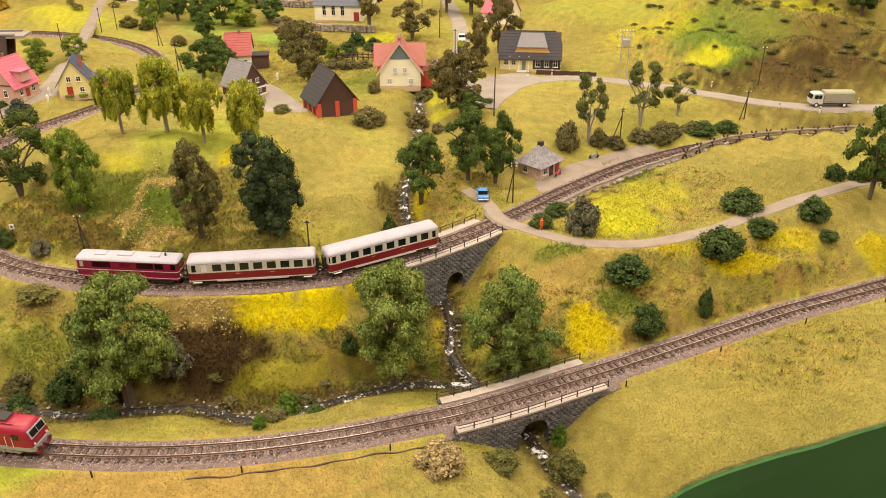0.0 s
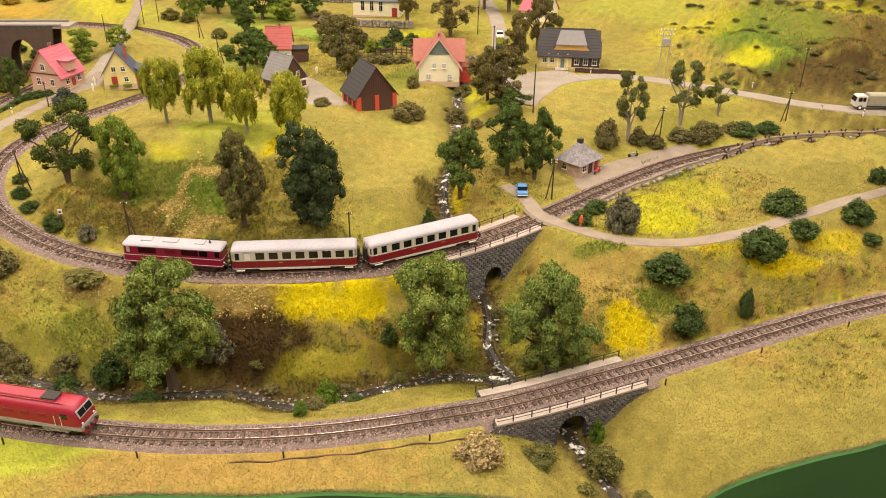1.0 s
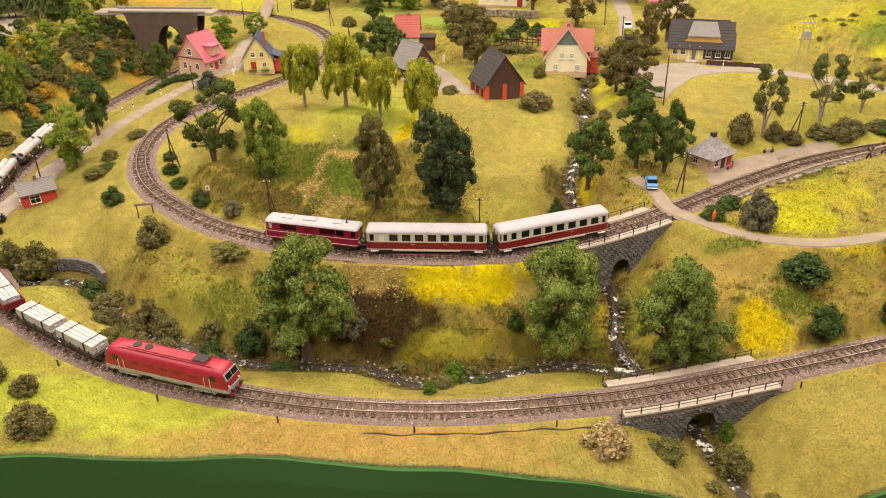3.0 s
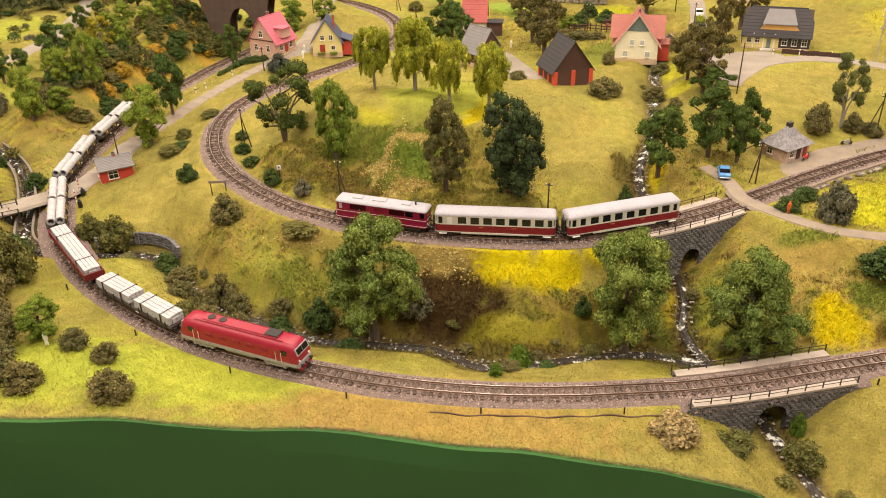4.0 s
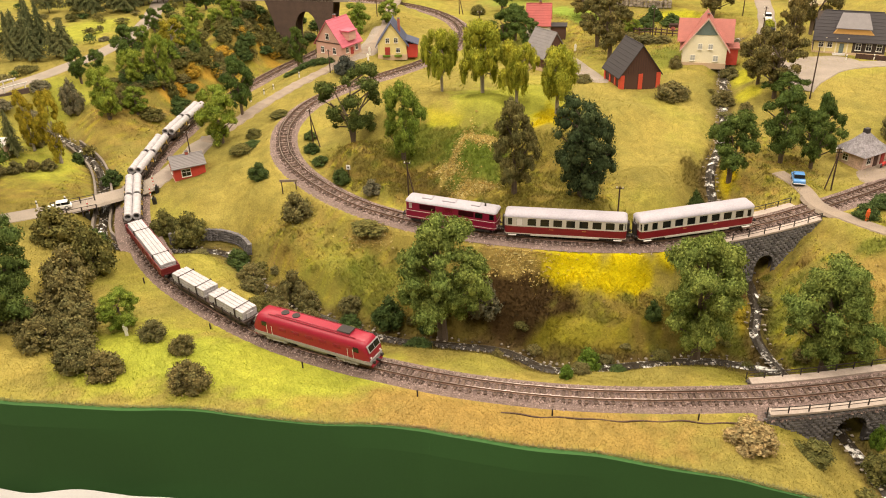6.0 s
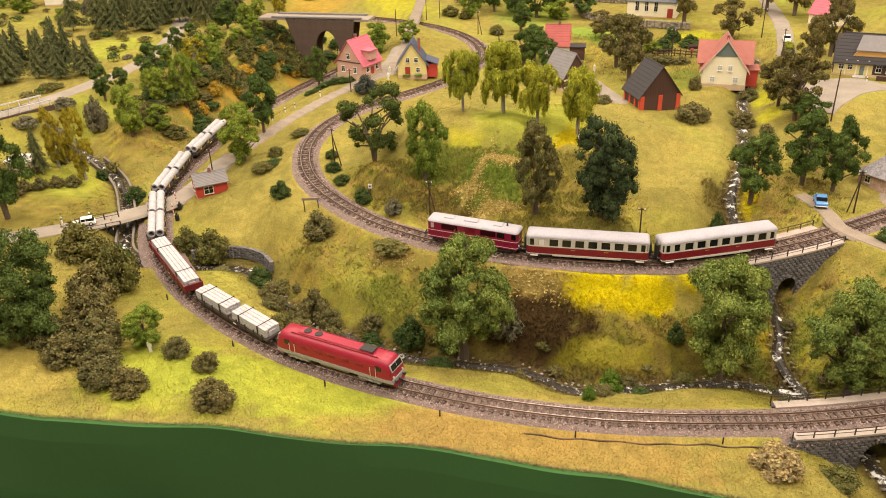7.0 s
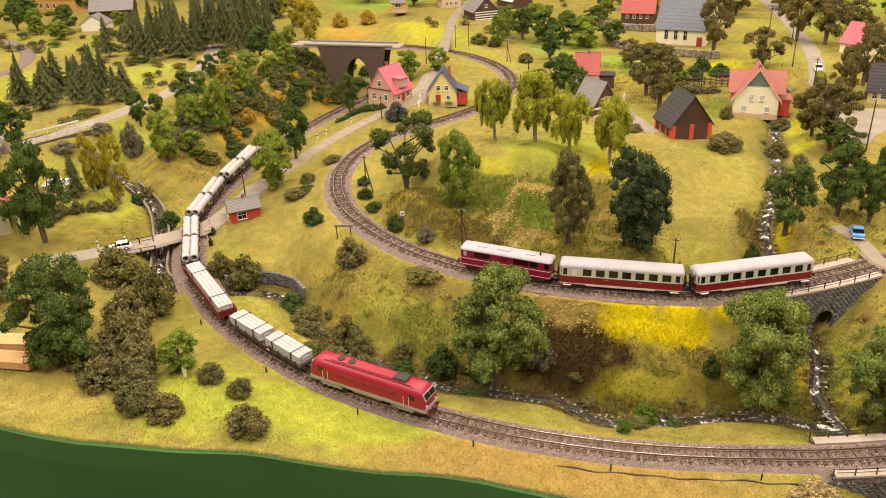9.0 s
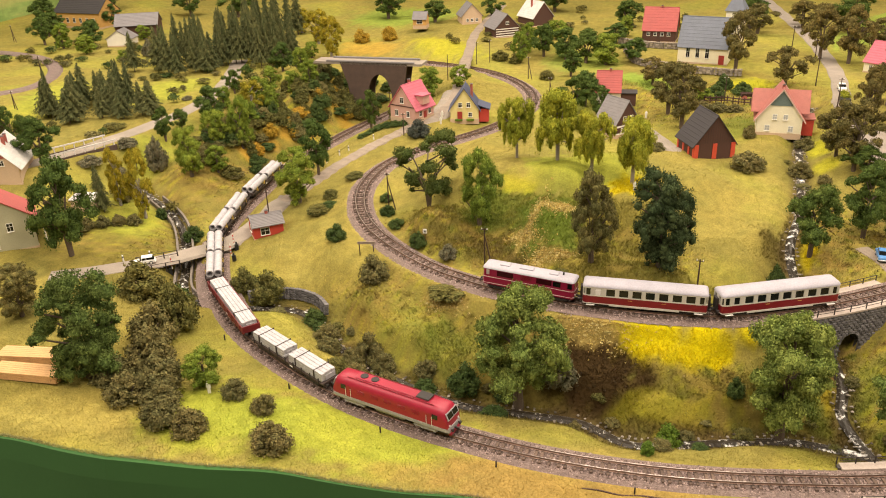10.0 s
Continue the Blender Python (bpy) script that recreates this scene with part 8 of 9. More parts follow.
# drain along the valley track
drain = LOWLINE[(LOWLINE[:, 0] < -0.01) & (LOWLINE[:, 0] > -0.30)].copy()
_, dn = frame_along(drain)
off = 0.040 + 0.0012 * np.sin(np.arange(len(drain)) * 0.21) + 0.001 * np.sin(np.arange(len(drain)) * 0.53)
drain[:, :2] += dn * off[:, None]
drain[:, 2] = land(drain[:, 0], drain[:, 1]) + 0.0007 + 0.0005 * np.sin(np.arange(len(drain)) * 0.4)
tagged(sweep(drain, [(-0.0012, -0.004), (-0.0009, 0.0002), (0.0009, 0.0002), (0.0012, -0.004)], M_LATH, "drain_board", None), "dark brown edging board beside the valley track", "edging board", kind="structure")

# log fence along the hillside track
hn = frame_along(HIGHLINE)[1]
sel = np.where((HIGHLINE[:, 0] < 0.93) & (HIGHLINE[:, 0] > 0.17))[0][::-1]
fl = HIGHLINE[sel].copy()
fl[:, :2] += hn[sel] * (0.035 if hn[sel[0]][1] < 0 else -0.035)
fl[:, 2] = np.convolve(np.pad(land(fl[:, 0], fl[:, 1]), 12, mode="edge"), np.ones(25) / 25, "valid") + 0.002
fen = empty("log_fence", Matrix(), "low weathered log fence on stones beside the track", "fence")
rng_p = random.Random(31)
step_ = 9
for k in range(0, len(fl) - step_, step_):
    a, b = fl[k], fl[k + step_]
    far_ = a[0] > 0.47
    for z in ((0.0125, 0.0065) if far_ else (0.0085,)):
        bm = bmesh.new()
        rod(bm, (a[0], a[1], a[2] + z + rng_p.uniform(-0.0008, 0.0016)), (b[0], b[1], b[2] + z + rng_p.uniform(-0.0008, 0.0016)), 0.0027, 0.0022, 7)
        part("rail_log", bm, M_PLANK, fen)
    if far_:
        for s in (-1, 1):
            bm = bmesh.new()
            rod(bm, (a[0] - s * 0.005, a[1] - 0.002, a[2] - 0.003), (a[0] + s * 0.005, a[1] + 0.001, a[2] + 0.0190), 0.0021, 0.0017, 6)
            part("crossed_post", bm, M_POLE, fen)
    for q in range(1 if far_ else 3):
        bm = bmesh.new()
        r_ = rng_p.uniform(0.0042, 0.0068)
        u_ = rng_p.random()
        bmesh.ops.create_icosphere(bm, subdivisions=1, radius=r_, matrix=Matrix.Translation((a[0] + (b[0] - a[0]) * u_, a[1] + (b[1] - a[1]) * u_ - 0.0015, a[2] + 0.0012)) @ Matrix.Rotation(rng_p.uniform(0, 3), 4, "Z") @ Matrix.Diagonal((1.4, 1, 0.8, 1)))
        part("footing_stone", bm, M_ROCK, fen)


# lorry, cars
def wheel_round(parent, x, y, r, w=0.0024):
    bm = bmesh.new()
    rod(bm, (x, y - w / 2, r), (x, y + w / 2, r), r, r, 16)
    t = part("tyre", bm, M_BLACK, parent)
    bm = bmesh.new()
    rod(bm, (x, y - w / 2 - 0.0002, r), (x, y + w / 2 + 0.0002, r), r * 0.55, r * 0.55, 12)
    part("rim", bm, M_WHITE, t)


def lorry(m):
    th = empty("lorry", m, "pale grey lorry with an olive canvas cover on the hill road", "truck")
    bm = bmesh.new()
    prism(bm, [(-0.048, 0.008), (-0.0495, 0.018), (-0.046, 0.031), (-0.042, 0.033), (-0.024, 0.033), (-0.022, 0.031), (-0.022, 0.008)], "y", -0.0125, 0.0125)
    cab = part("cab", bm, painted("pale_grey_cab", (0.58, 0.56, 0.52), 0.45, 0.08, 60, 0.02), th)
    bm = bmesh.new()
    prism(bm, [(-0.0498, 0.020), (-0.0472, 0.030), (-0.0462, 0.030), (-0.0488, 0.020)], "y", -0.0108, 0.0108)
    part("windscreen", bm, M_GLASS, cab)
    for s in (-1, 1):
        for a, b in ((-0.043, -0.034), (-0.033, -0.026)):
            bm = bmesh.new()
            box(bm, a, b, min(s * 0.0124, s * 0.0128), max(s * 0.0124, s * 0.0128), 0.0205, 0.0295)
            part("side_window", bm, M_GLASS, cab)
    bm = bmesh.new()
    box(bm, -0.021, 0.050, -0.0005 - 0.0125, 0.013, 0.0105, 0.0165, 0.0003)
    part("load_bed", bm, painted("grey_load_bed", (0.26, 0.25, 0.24), 0.7, 0.15, 60, 0.1), th)
    bm = bmesh.new()
    prism(bm, [(-0.0128, 0.0165), (-0.0128, 0.034), (-0.009, 0.0375), (0.009, 0.0375), (0.0128, 0.034), (0.0128, 0.0165)], "x", -0.020, 0.0495)
    part("canvas_cover", bm, painted("olive_canvas", (0.33, 0.30, 0.21), 0.9, 0.12, 60, 0.3), th, "faded olive canvas cover")
    bm = bmesh.new()
    box(bm, -0.046, 0.048, -0.008, 0.008, 0.0065, 0.0105)
    part("chassis", bm, M_DARKUNDER, th)
    for x in (-0.036, 0.030):
        for s in (-1, 1):
            wheel_round(th, x, s * 0.0115, 0.0058)
    return th


lorry(site(0.850, 1.697, 0, 0.002) @ Matrix.Diagonal((0.93, 0.93, 0.93, 1)))


def car(m, label, paint, L=0.046, estate=False):
    th = empty("car", m, label, "car", "parked cars")
    bm = bmesh.new()
    prism(bm, [(-L / 2, 0.0035), (-L / 2, 0.0085), (-L * 0.44, 0.0100), (-L * 0.24, 0.0105), (L * 0.36, 0.0105), (L * 0.48, 0.0095), (L / 2, 0.0080), (L / 2, 0.0035)], "y", -0.0092, 0.0092)
    bmesh.ops.bevel(bm, geom=bm.edges[:], offset=0.0007, segments=1, affect="EDGES")
    body = part("body", bm, paint, th, smooth=True)
    back = L * (0.46 if estate else 0.30)
    bm = bmesh.new()
    prism(bm, [(-L * 0.22, 0.0103), (-L * 0.10, 0.0160), (back - L * 0.08, 0.0163), (back, 0.0103)], "y", -0.0080, 0.0080)
    part("cabin_glass", bm, M_GLASS, th)
    bm = bmesh.new()
    box(bm, -L * 0.11, back - L * 0.07, -0.0080, 0.0080, 0.0158, 0.0170, 0.0005)
    part("roof", bm, paint, th)
    for s in (-1, 1):
        for x in (-L * 0.10, L * 0.10):
            bm = bmesh.new()
            box(bm, x - 0.0006, x + 0.0006, min(s * 0.0079, s * 0.0083), max(s * 0.0079, s * 0.0083), 0.0103, 0.0160)
            part("door_post", bm, paint, th)
        bm = bmesh.new()
        rod(bm, (-L / 2 - 0.0006, s * 0.0062, 0.0070), (-L / 2 + 0.001, s * 0.0062, 0.0070), 0.0014, 0.0014, 10)
        part("headlight", bm, M_WHITE, th)
        for x in (-L * 0.30, L * 0.30):
            wheel_round(th, x, s * 0.0084, 0.0040, 0.002)
    for q in (-1, 1):
        bm = bmesh.new()
        x = q * (L / 2 + 0.0004)
        box(bm, x - 0.0006, x + 0.0006, -0.0088, 0.0088, 0.0042, 0.0056, 0.0002)
        part("bumper", bm, M_WHITELINE, th)
    return th


PAINT_BLUE = painted("sky_blue_car_paint", (0.10, 0.26, 0.55), 0.3, 0.06, 60, 0.0)
car(site(0.068, 1.256, -88, 0.0015), "small sky-blue parked car on the footpath", PAINT_BLUE, 0.040)
car(site(-1.166, 0.956, 38, 0.002) @ Matrix.Diagonal((0.85, 0.85, 0.85, 1)), "white estate car waiting at the level crossing", M_WHITE, 0.046, True)
car(site(0.050, 2.16, 92, 0.002), "white car on the village street", M_WHITE, 0.044)
bus = empty("open_lorry", site(0.048, 2.03, 90, 0.002), "black lorry loaded with greenery on the street", "truck")
bm = bmesh.new()
box(bm, -0.035, 0.035, -0.011, 0.011, 0.005, 0.019, 0.001)
part("body", bm, M_BLACK, bus)
v_, f_ = flakes([((0.005 + 0.012 * k, 0, 0.019), (0.011, 0.010, 0.008)) for k in range(-2, 2)], 1200, 0.0014, np.random.default_rng(3))
foliage("leafy_load", v_, f_, LEAF["willow"], bus)
for x in (-0.022, 0.022):
    for s in (-1, 1):
        wheel_round(bus, x, s * 0.010, 0.005)


# little painted figures: one plain shape each
def figure(x, y, mt, label, h=0.020, dz=0.0):
    bm = bmesh.new()
    for s in (-1, 1):
        rod(bm, (s * 0.0012, 0, -0.001), (s * 0.0009, 0, h * 0.48), 0.0011, 0.0013, 6)
        rod(bm, (s * 0.0027, 0.0003, h * 0.45), (s * 0.0022, 0, h * 0.80), 0.0007, 0.0009, 6)
    rod(bm, (0, 0, h * 0.45), (0, 0, h * 0.83), 0.0022, 0.0025, 8)
    bmesh.ops.create_icosphere(bm, subdivisions=1, radius=h * 0.085, matrix=Matrix.Translation((0, 0, h * 0.92)))
    o = part("figurine", bm, mt, None, smooth=True)
    o.matrix_world = site(x, y, 20, dz)
    tagged(o, label, "figurine", "painted figurines")


M_ORANGEFIG = painted("orange_paint", (0.75, 0.15, 0.03), 0.6, 0.1, 60, 0)
figure(0.158, 1.147, M_ORANGEFIG, "plain orange-painted figurine on the footpath", 0.022)
figure(-0.817, 0.668, M_WHITE, "plain white-painted figurine in the meadow", 0.020)
figure(-0.334, 1.284, M_WHITE, "plain pale figurine under the willow", 0.018)
figure(-0.862, 1.700, M_WHITE, "plain white-painted figurine on the square", 0.020)
figure(-0.855, 1.672, M_WHITE, "plain white-painted figurine on the square", 0.018)
figure(-0.395, 1.87, M_WHITE, "plain pale figurine in the yard", 0.018)


def motorcycle(x, y, ang, mt, label):
    th = empty("motorcycle", site(x, y, ang, 0.002), label, "motorcycle")
    for q in (-1, 1):
        bm = bmesh.new()
        rod(bm, (q * 0.0075, -0.0006, 0.0036), (q * 0.0075, 0.0006, 0.0036), 0.0036, 0.0036, 16)
        part("wheel", bm, M_BLACK, th)
    bm = bmesh.new()
    prism(bm, [(-0.0075, 0.0045), (-0.003, 0.0030), (0.003, 0.0030), (0.0070, 0.0045), (0.0055, 0.0080), (0.001, 0.0088), (-0.004, 0.0080)], "y", -0.0013, 0.0013)
    part("frame", bm, mt, th)
    bm = bmesh.new()
    rod(bm, (0.0065, -0.0040, 0.0115), (0.0065, 0.0040, 0.0115), 0.0005, 0.0005, 6)
    rod(bm, (0.0075, 0, 0.004), (0.0063, 0, 0.0115), 0.0006, 0.0006, 6)
    part("handlebar", bm, M_IRON, th)


motorcycle(0.214, 1.372, 55, M_REDENAMEL, "small red motorcycle at the halt")
motorcycle(0.293, 1.450, 20, M_GREYSKIRT, "small grey motorcycle on the platform")


# level crossing
def barrier(x, y, ang):
    th = empty("crossing_barrier", site(x, y, ang, 0.001), "raised white and red striped crossing barrier on a dark stand", "crossing barrier", "barriers of the level crossing")
    bm = bmesh.new()
    box(bm, -0.0035, 0.0035, -0.0025, 0.0025, -0.004, 0.011, 0.0005)
    part("stand", bm, M_BLACK, th)
    bm = bmesh.new()
    rod(bm, (0.0045, 0, 0.009), (0.0045, 0.0006, 0.034), 0.0011, 0.0007, 7)
    arm = part("arm", bm, M_WHITE, th)
    for k in range(3):
        bm = bmesh.new()
        z = 0.014 + 0.0065 * k
        rod(bm, (0.0045, 0.0001 * k, z), (0.0045, 0.0001 * k, z + 0.003), 0.0012, 0.0011, 7)
        part("red_stripe", bm, M_REDENAMEL, arm)
    bm = bmesh.new()
    rod(bm, (0, 0, 0.011), (0, 0, 0.015), 0.0016, 0.0016, 8)
    part("lamp", bm, M_BLACK, th)


barrier(-1.128, 0.975, 40)
barrier(-1.045, 1.072, 200)
barrier(-1.030, 1.040, 200)
for s in (-1, 1):
    a, b = (-1.112, 0.985), (-1.165, 0.935)
    rl = empty("bridge_rail", Matrix(), "dark iron railing beside the crossing road", "railing", "railings at the crossing")
    nx_, ny_ = 0.68 * 0.024 * s, -0.73 * 0.024 * s
    za = 0.037
    for k in range(4):
        u = k / 3
        bm = bmesh.new()
        px, py = a[0] + (b[0] - a[0]) * u + nx_, a[1] + (b[1] - a[1]) * u + ny_
        box(bm, px - 0.0008, px + 0.0008, py - 0.0008, py + 0.0008, za - 0.006, za + 0.013)
        part("post", bm, M_IRON, rl)
    for z in (0.006, 0.0125):
        bm = bmesh.new()
        rod(bm, (a[0] + nx_, a[1] + ny_, za + z), (b[0] + nx_, b[1] + ny_, za + z), 0.0006, 0.0006, 6)
        part("bar", bm, M_IRON, rl)
# crossing planks between the rails
kc = int(np.argmin((LOWLINE[:, 0] + 1.092) ** 2 + (LOWLINE[:, 1] - 1.07) ** 2))
pc, tc_ = LOWLINE[kc], tan_l[kc]
deck = empty("crossing_deck", Matrix.Translation(pc) @ Matrix.Rotation(math.atan2(tc_[1], tc_[0]), 4, "Z"), "grey plank deck of the level crossing", "crossing deck")
for k, y in enumerate((-0.0245, -0.0185, -0.0125, -0.0045, -0.0015, 0.0045, 0.0125, 0.0185, 0.0245)):
    bm = bmesh.new()
    wdt = 0.0028 if abs(y) > 0.009 else 0.0022
    box(bm, -0.024, 0.024, y - wdt, y + wdt, -0.004, -0.0003, 0.0003)
    part("plank", bm, M_ROAD, deck)

# walled channel beside the crossing, and the curved wall where the beck leaves the track
chan = WATERS[1][(WATERS[1][:, 0] < -1.03) & (WATERS[1][:, 0] > -1.36)]
M_CHWALL = painted("grey_channel_wall", (0.2, 0.17, 0.14), 0.9, 0.25, 60, 0.5)
for s in (-1, 1):
    top_h = 0.009
    w = sweep(chan, [(s * 0.0125, -0.01), (s * 0.0165, -0.01), (s * 0.0165, top_h), (s * 0.0125, top_h)], M_CHWALL, "channel_wall", None)
    tagged(w, "pale grey wall of the mill channel", "retaining wall", kind="structure")
cw = spline([(-0.935, 0.945, 0.0), (-0.90, 0.968, 0.0), (-0.855, 0.978, 0.0), (-0.815, 0.968, 0.0), (-0.785, 0.945, 0.0)], 0.006)
cw[:, 2] = 0.0
wl = empty("curved_stone_wall", Matrix(), "curved dry stone wall above the beck", "stone wall")
_, cwn = frame_along(cw)
for k in range(len(cw)):
    for r in range(5):
        o = new("stone", STONES[(k + r) % 6])
        o.parent = wl
        a = math.atan2(cwn[k][0], -cwn[k][1])
        o.matrix_local = Matrix.Translation((cw[k, 0] + cwn[k][0] * 0.0005 * r, cw[k, 1] + cwn[k][1] * 0.0005 * r, 0.0 + 0.0042 * r + 0.004)) @ Matrix.Rotation(-a if a else 0, 4, "Z") @ Matrix.Diagonal((1, 2.2, 1, 1))

# brook stones
rng_s = np.random.default_rng(5)
sv, sf = [], []
ico = bmesh.new()
bmesh.ops.create_icosphere(ico, subdivisions=1, radius=1)
iv = np.array([v.co[:] for v in ico.verts])
fi = np.array([[v.index for v in f.verts] for f in ico.faces])
ico.free()
for line in WATERS:
    _, wn = frame_along(line)
    for _ in range(int(len(line) * 3.4)):
        i = rng_s.integers(0, len(line))
        o_ = rng_s.choice((-1, 1)) * rng_s.uniform(0.0038, 0.014)
        p = np.array([line[i, 0] + wn[i][0] * o_, line[i, 1] + wn[i][1] * o_, line[i, 2] + 0.0004 + max(0, abs(o_) - 0.012) * 0.35])
        r = rng_s.uniform(0.0008, 0.0026) * np.array([1.2, 1.0, 0.7])
        sf.append(fi + len(sv) * len(iv))
        sv.append(p + iv * r * rng_s.uniform(0.75, 1.15, (len(iv), 1)))
M_PEBBLE = stone_mix("brook_pebbles", (0.06, 0.048, 0.036), (0.27, 0.235, 0.19))
peb = mesh_ob("brook_stones", np.vstack(sv), np.vstack(sf), M_PEBBLE)
tagged(peb, "pale and grey pebbles strewn along the brook", "stones", kind="stuff")

# road bridges far off
M_BRWALL = painted("dark_brown_brick", (0.085, 0.055, 0.042), 0.9, 0.25, 70, 0.5)
fb = empty("road_bridge", site(-1.225, 1.905, 4, z=0.108), "dark brick arched road bridge with a pale parapet", "bridge")
for y in (0.0, 0.05):
    bm = bmesh.new()
    arch_pts = [(0.095 + 0.036 * math.cos(math.pi * k / 12), 0.0 + 0.068 * math.sin(math.pi * k / 12)) for k in range(13)]
    prism(bm, [(-0.02, 0.10), (0.0, 0.04), (0.012, -0.06)] + [(0.059, -0.06)] + arch_pts[::-1] + [(0.131, -0.06), (0.165, -0.06), (0.165, 0.02), (0.18, 0.10)], "y", y, y + 0.006)
    part("brick_face", bm, M_BRWALL, fb)
    bm = bmesh.new()
    box(bm, -0.06, 0.20, y - 0.001, y + 0.006, 0.10, 0.1045, 0.0006)
    part("parapet", bm, ROOFS["ash"], fb)
bm = bmesh.new()
box(bm, -0.10, 0.22, 0.0, 0.056, 0.094, 0.100)
part("deck", bm, M_ROAD, fb)
wb = empty("stone_road_bridge", site(-1.595, 1.20, 68, z=0.085), "low dark road bridge with pale railings", "bridge")
for y in (-0.028, 0.026):
    bm = bmesh.new()
    box(bm, -0.02, 0.13, y, y + 0.004, -0.03, 0.044, 0.0005)
    part("side_wall", bm, M_BRWALL, wb)
    for k in range(7):
        bm = bmesh.new()
        box(bm, -0.015 + 0.023 * k, -0.013 + 0.023 * k, y + 0.001, y + 0.003, 0.044, 0.056)
        part("railing_post", bm, ROOFS["pale"], wb)
    bm = bmesh.new()
    box(bm, -0.02, 0.13, y + 0.001, y + 0.003, 0.054, 0.057)
    part("railing", bm, ROOFS["pale"], wb)

# lumber stacks
for x, y, ang in ((-1.106, 0.645, 14), (-1.078, 0.606, 10)):
    st = empty("lumber_stack", site(x, y, ang, 0.002), "stack of fresh sawn orange lumber", "lumber", "lumber stacks")
    rl_ = random.Random(x)
    for t in range(3):
        for k in range(6):
            bm = bmesh.new()
            j = rl_.uniform(-0.003, 0.003)
            box(bm, -0.055 + j, 0.050 + j, -0.014 + 0.0048 * k, -0.0096 + 0.0048 * k, 0.0042 * t, 0.0042 * t + 0.0036)
            part("plank", bm, M_LUMBER, st)

# transformer mast on the hill
tm = empty("transformer_mast", site(0.43, 1.88, 6, -0.001), "grey lattice transformer mast with insulators", "transformer mast")
for s in (-1, 1):
    bm = bmesh.new()
    rod(bm, (s * 0.010, 0, -0.004), (s * 0.009, 0, 0.118), 0.0012, 0.0010, 6)
    part("mast_leg", bm, M_GREYSKIRT, tm)
for z in (0.078, 0.104, 0.115):
    bm = bmesh.new()
    box(bm, -0.018, 0.018, -0.0008, 0.0008, z - 0.0008, z + 0.0008)
    arm = part("cross_arm", bm, M_GREYSKIRT, tm)
    for k in range(5):
        bm = bmesh.new()
        rod(bm, (-0.016 + 0.008 * k, 0, z), (-0.016 + 0.008 * k, 0, z + 0.005), 0.0011, 0.0008, 6)
        part("insulator", bm, M_INSUL, arm)
bm = bmesh.new()
box(bm, -0.009, 0.009, -0.006, 0.006, 0.082, 0.097, 0.0008)
part("transformer", bm, M_GREYSKIRT, tm)

# signs beside the hillside curve
sg = empty("board_sign", site(-0.752, 1.045, 20, -0.001), "narrow grey board on two wooden posts", "sign")
for s in (-1, 1):
    bm = bmesh.new()
    rod(bm, (s * 0.012, 0, -0.003), (s * 0.012, 0, 0.022), 0.0009, 0.0009, 6)
    part("post", bm, M_POLE, sg)
bm = bmesh.new()
box(bm, -0.015, 0.015, -0.0008, 0.0008, 0.020, 0.0245)
part("board", bm, M_PLANK, sg)
ws = empty("track_sign", site(-0.66, 1.091, 10, -0.001), "small white square track sign on a thin post", "sign")
bm = bmesh.new()
rod(bm, (0, 0, -0.003), (0, 0, 0.016), 0.0006, 0.0006, 6)
part("post", bm, M_POLE, ws)
bm = bmesh.new()
box(bm, -0.0035, 0.0035, -0.0006, 0.0006, 0.014, 0.022)
pl_ = part("plate", bm, M_WHITE, ws)
bm = bmesh.new()
box(bm, -0.0014, 0.0014, -0.0009, -0.0005, 0.0165, 0.0195)
part("marking_bar", bm, M_BLACK, pl_)

# churchyard wall
cwall = empty("churchyard_wall", Matrix(), "pale dry stone churchyard wall", "stone wall")
line_c = np.vstack([spline([(-0.56, 2.56, 0), (-0.50, 2.42, 0), (-0.40, 2.36, 0), (-0.30, 2.32, 0), (-0.20, 2.30, 0)], 0.011), spline([(-0.60, 2.69, 0), (-0.50, 2.65, 0), (-0.40, 2.61, 0)], 0.011)])
PALE = [me.copy() for me in STONES]
for me in PALE:
    me.materials[0] = M_ROCK
for k, p in enumerate(line_c):
    for r in range(3):
        o = new("stone", PALE[(k + 2 * r) % 6])
        o.parent = cwall
        o.matrix_local = Matrix.Translation((p[0], p[1], ground_at(p[0], p[1]) + 0.005 + 0.0068 * r)) @ Matrix.Rotation(0.7 * k, 4, "Z") @ Matrix.Diagonal((1.5, 3.0, 1.7, 1))

# ---- standing grass and blossom ----


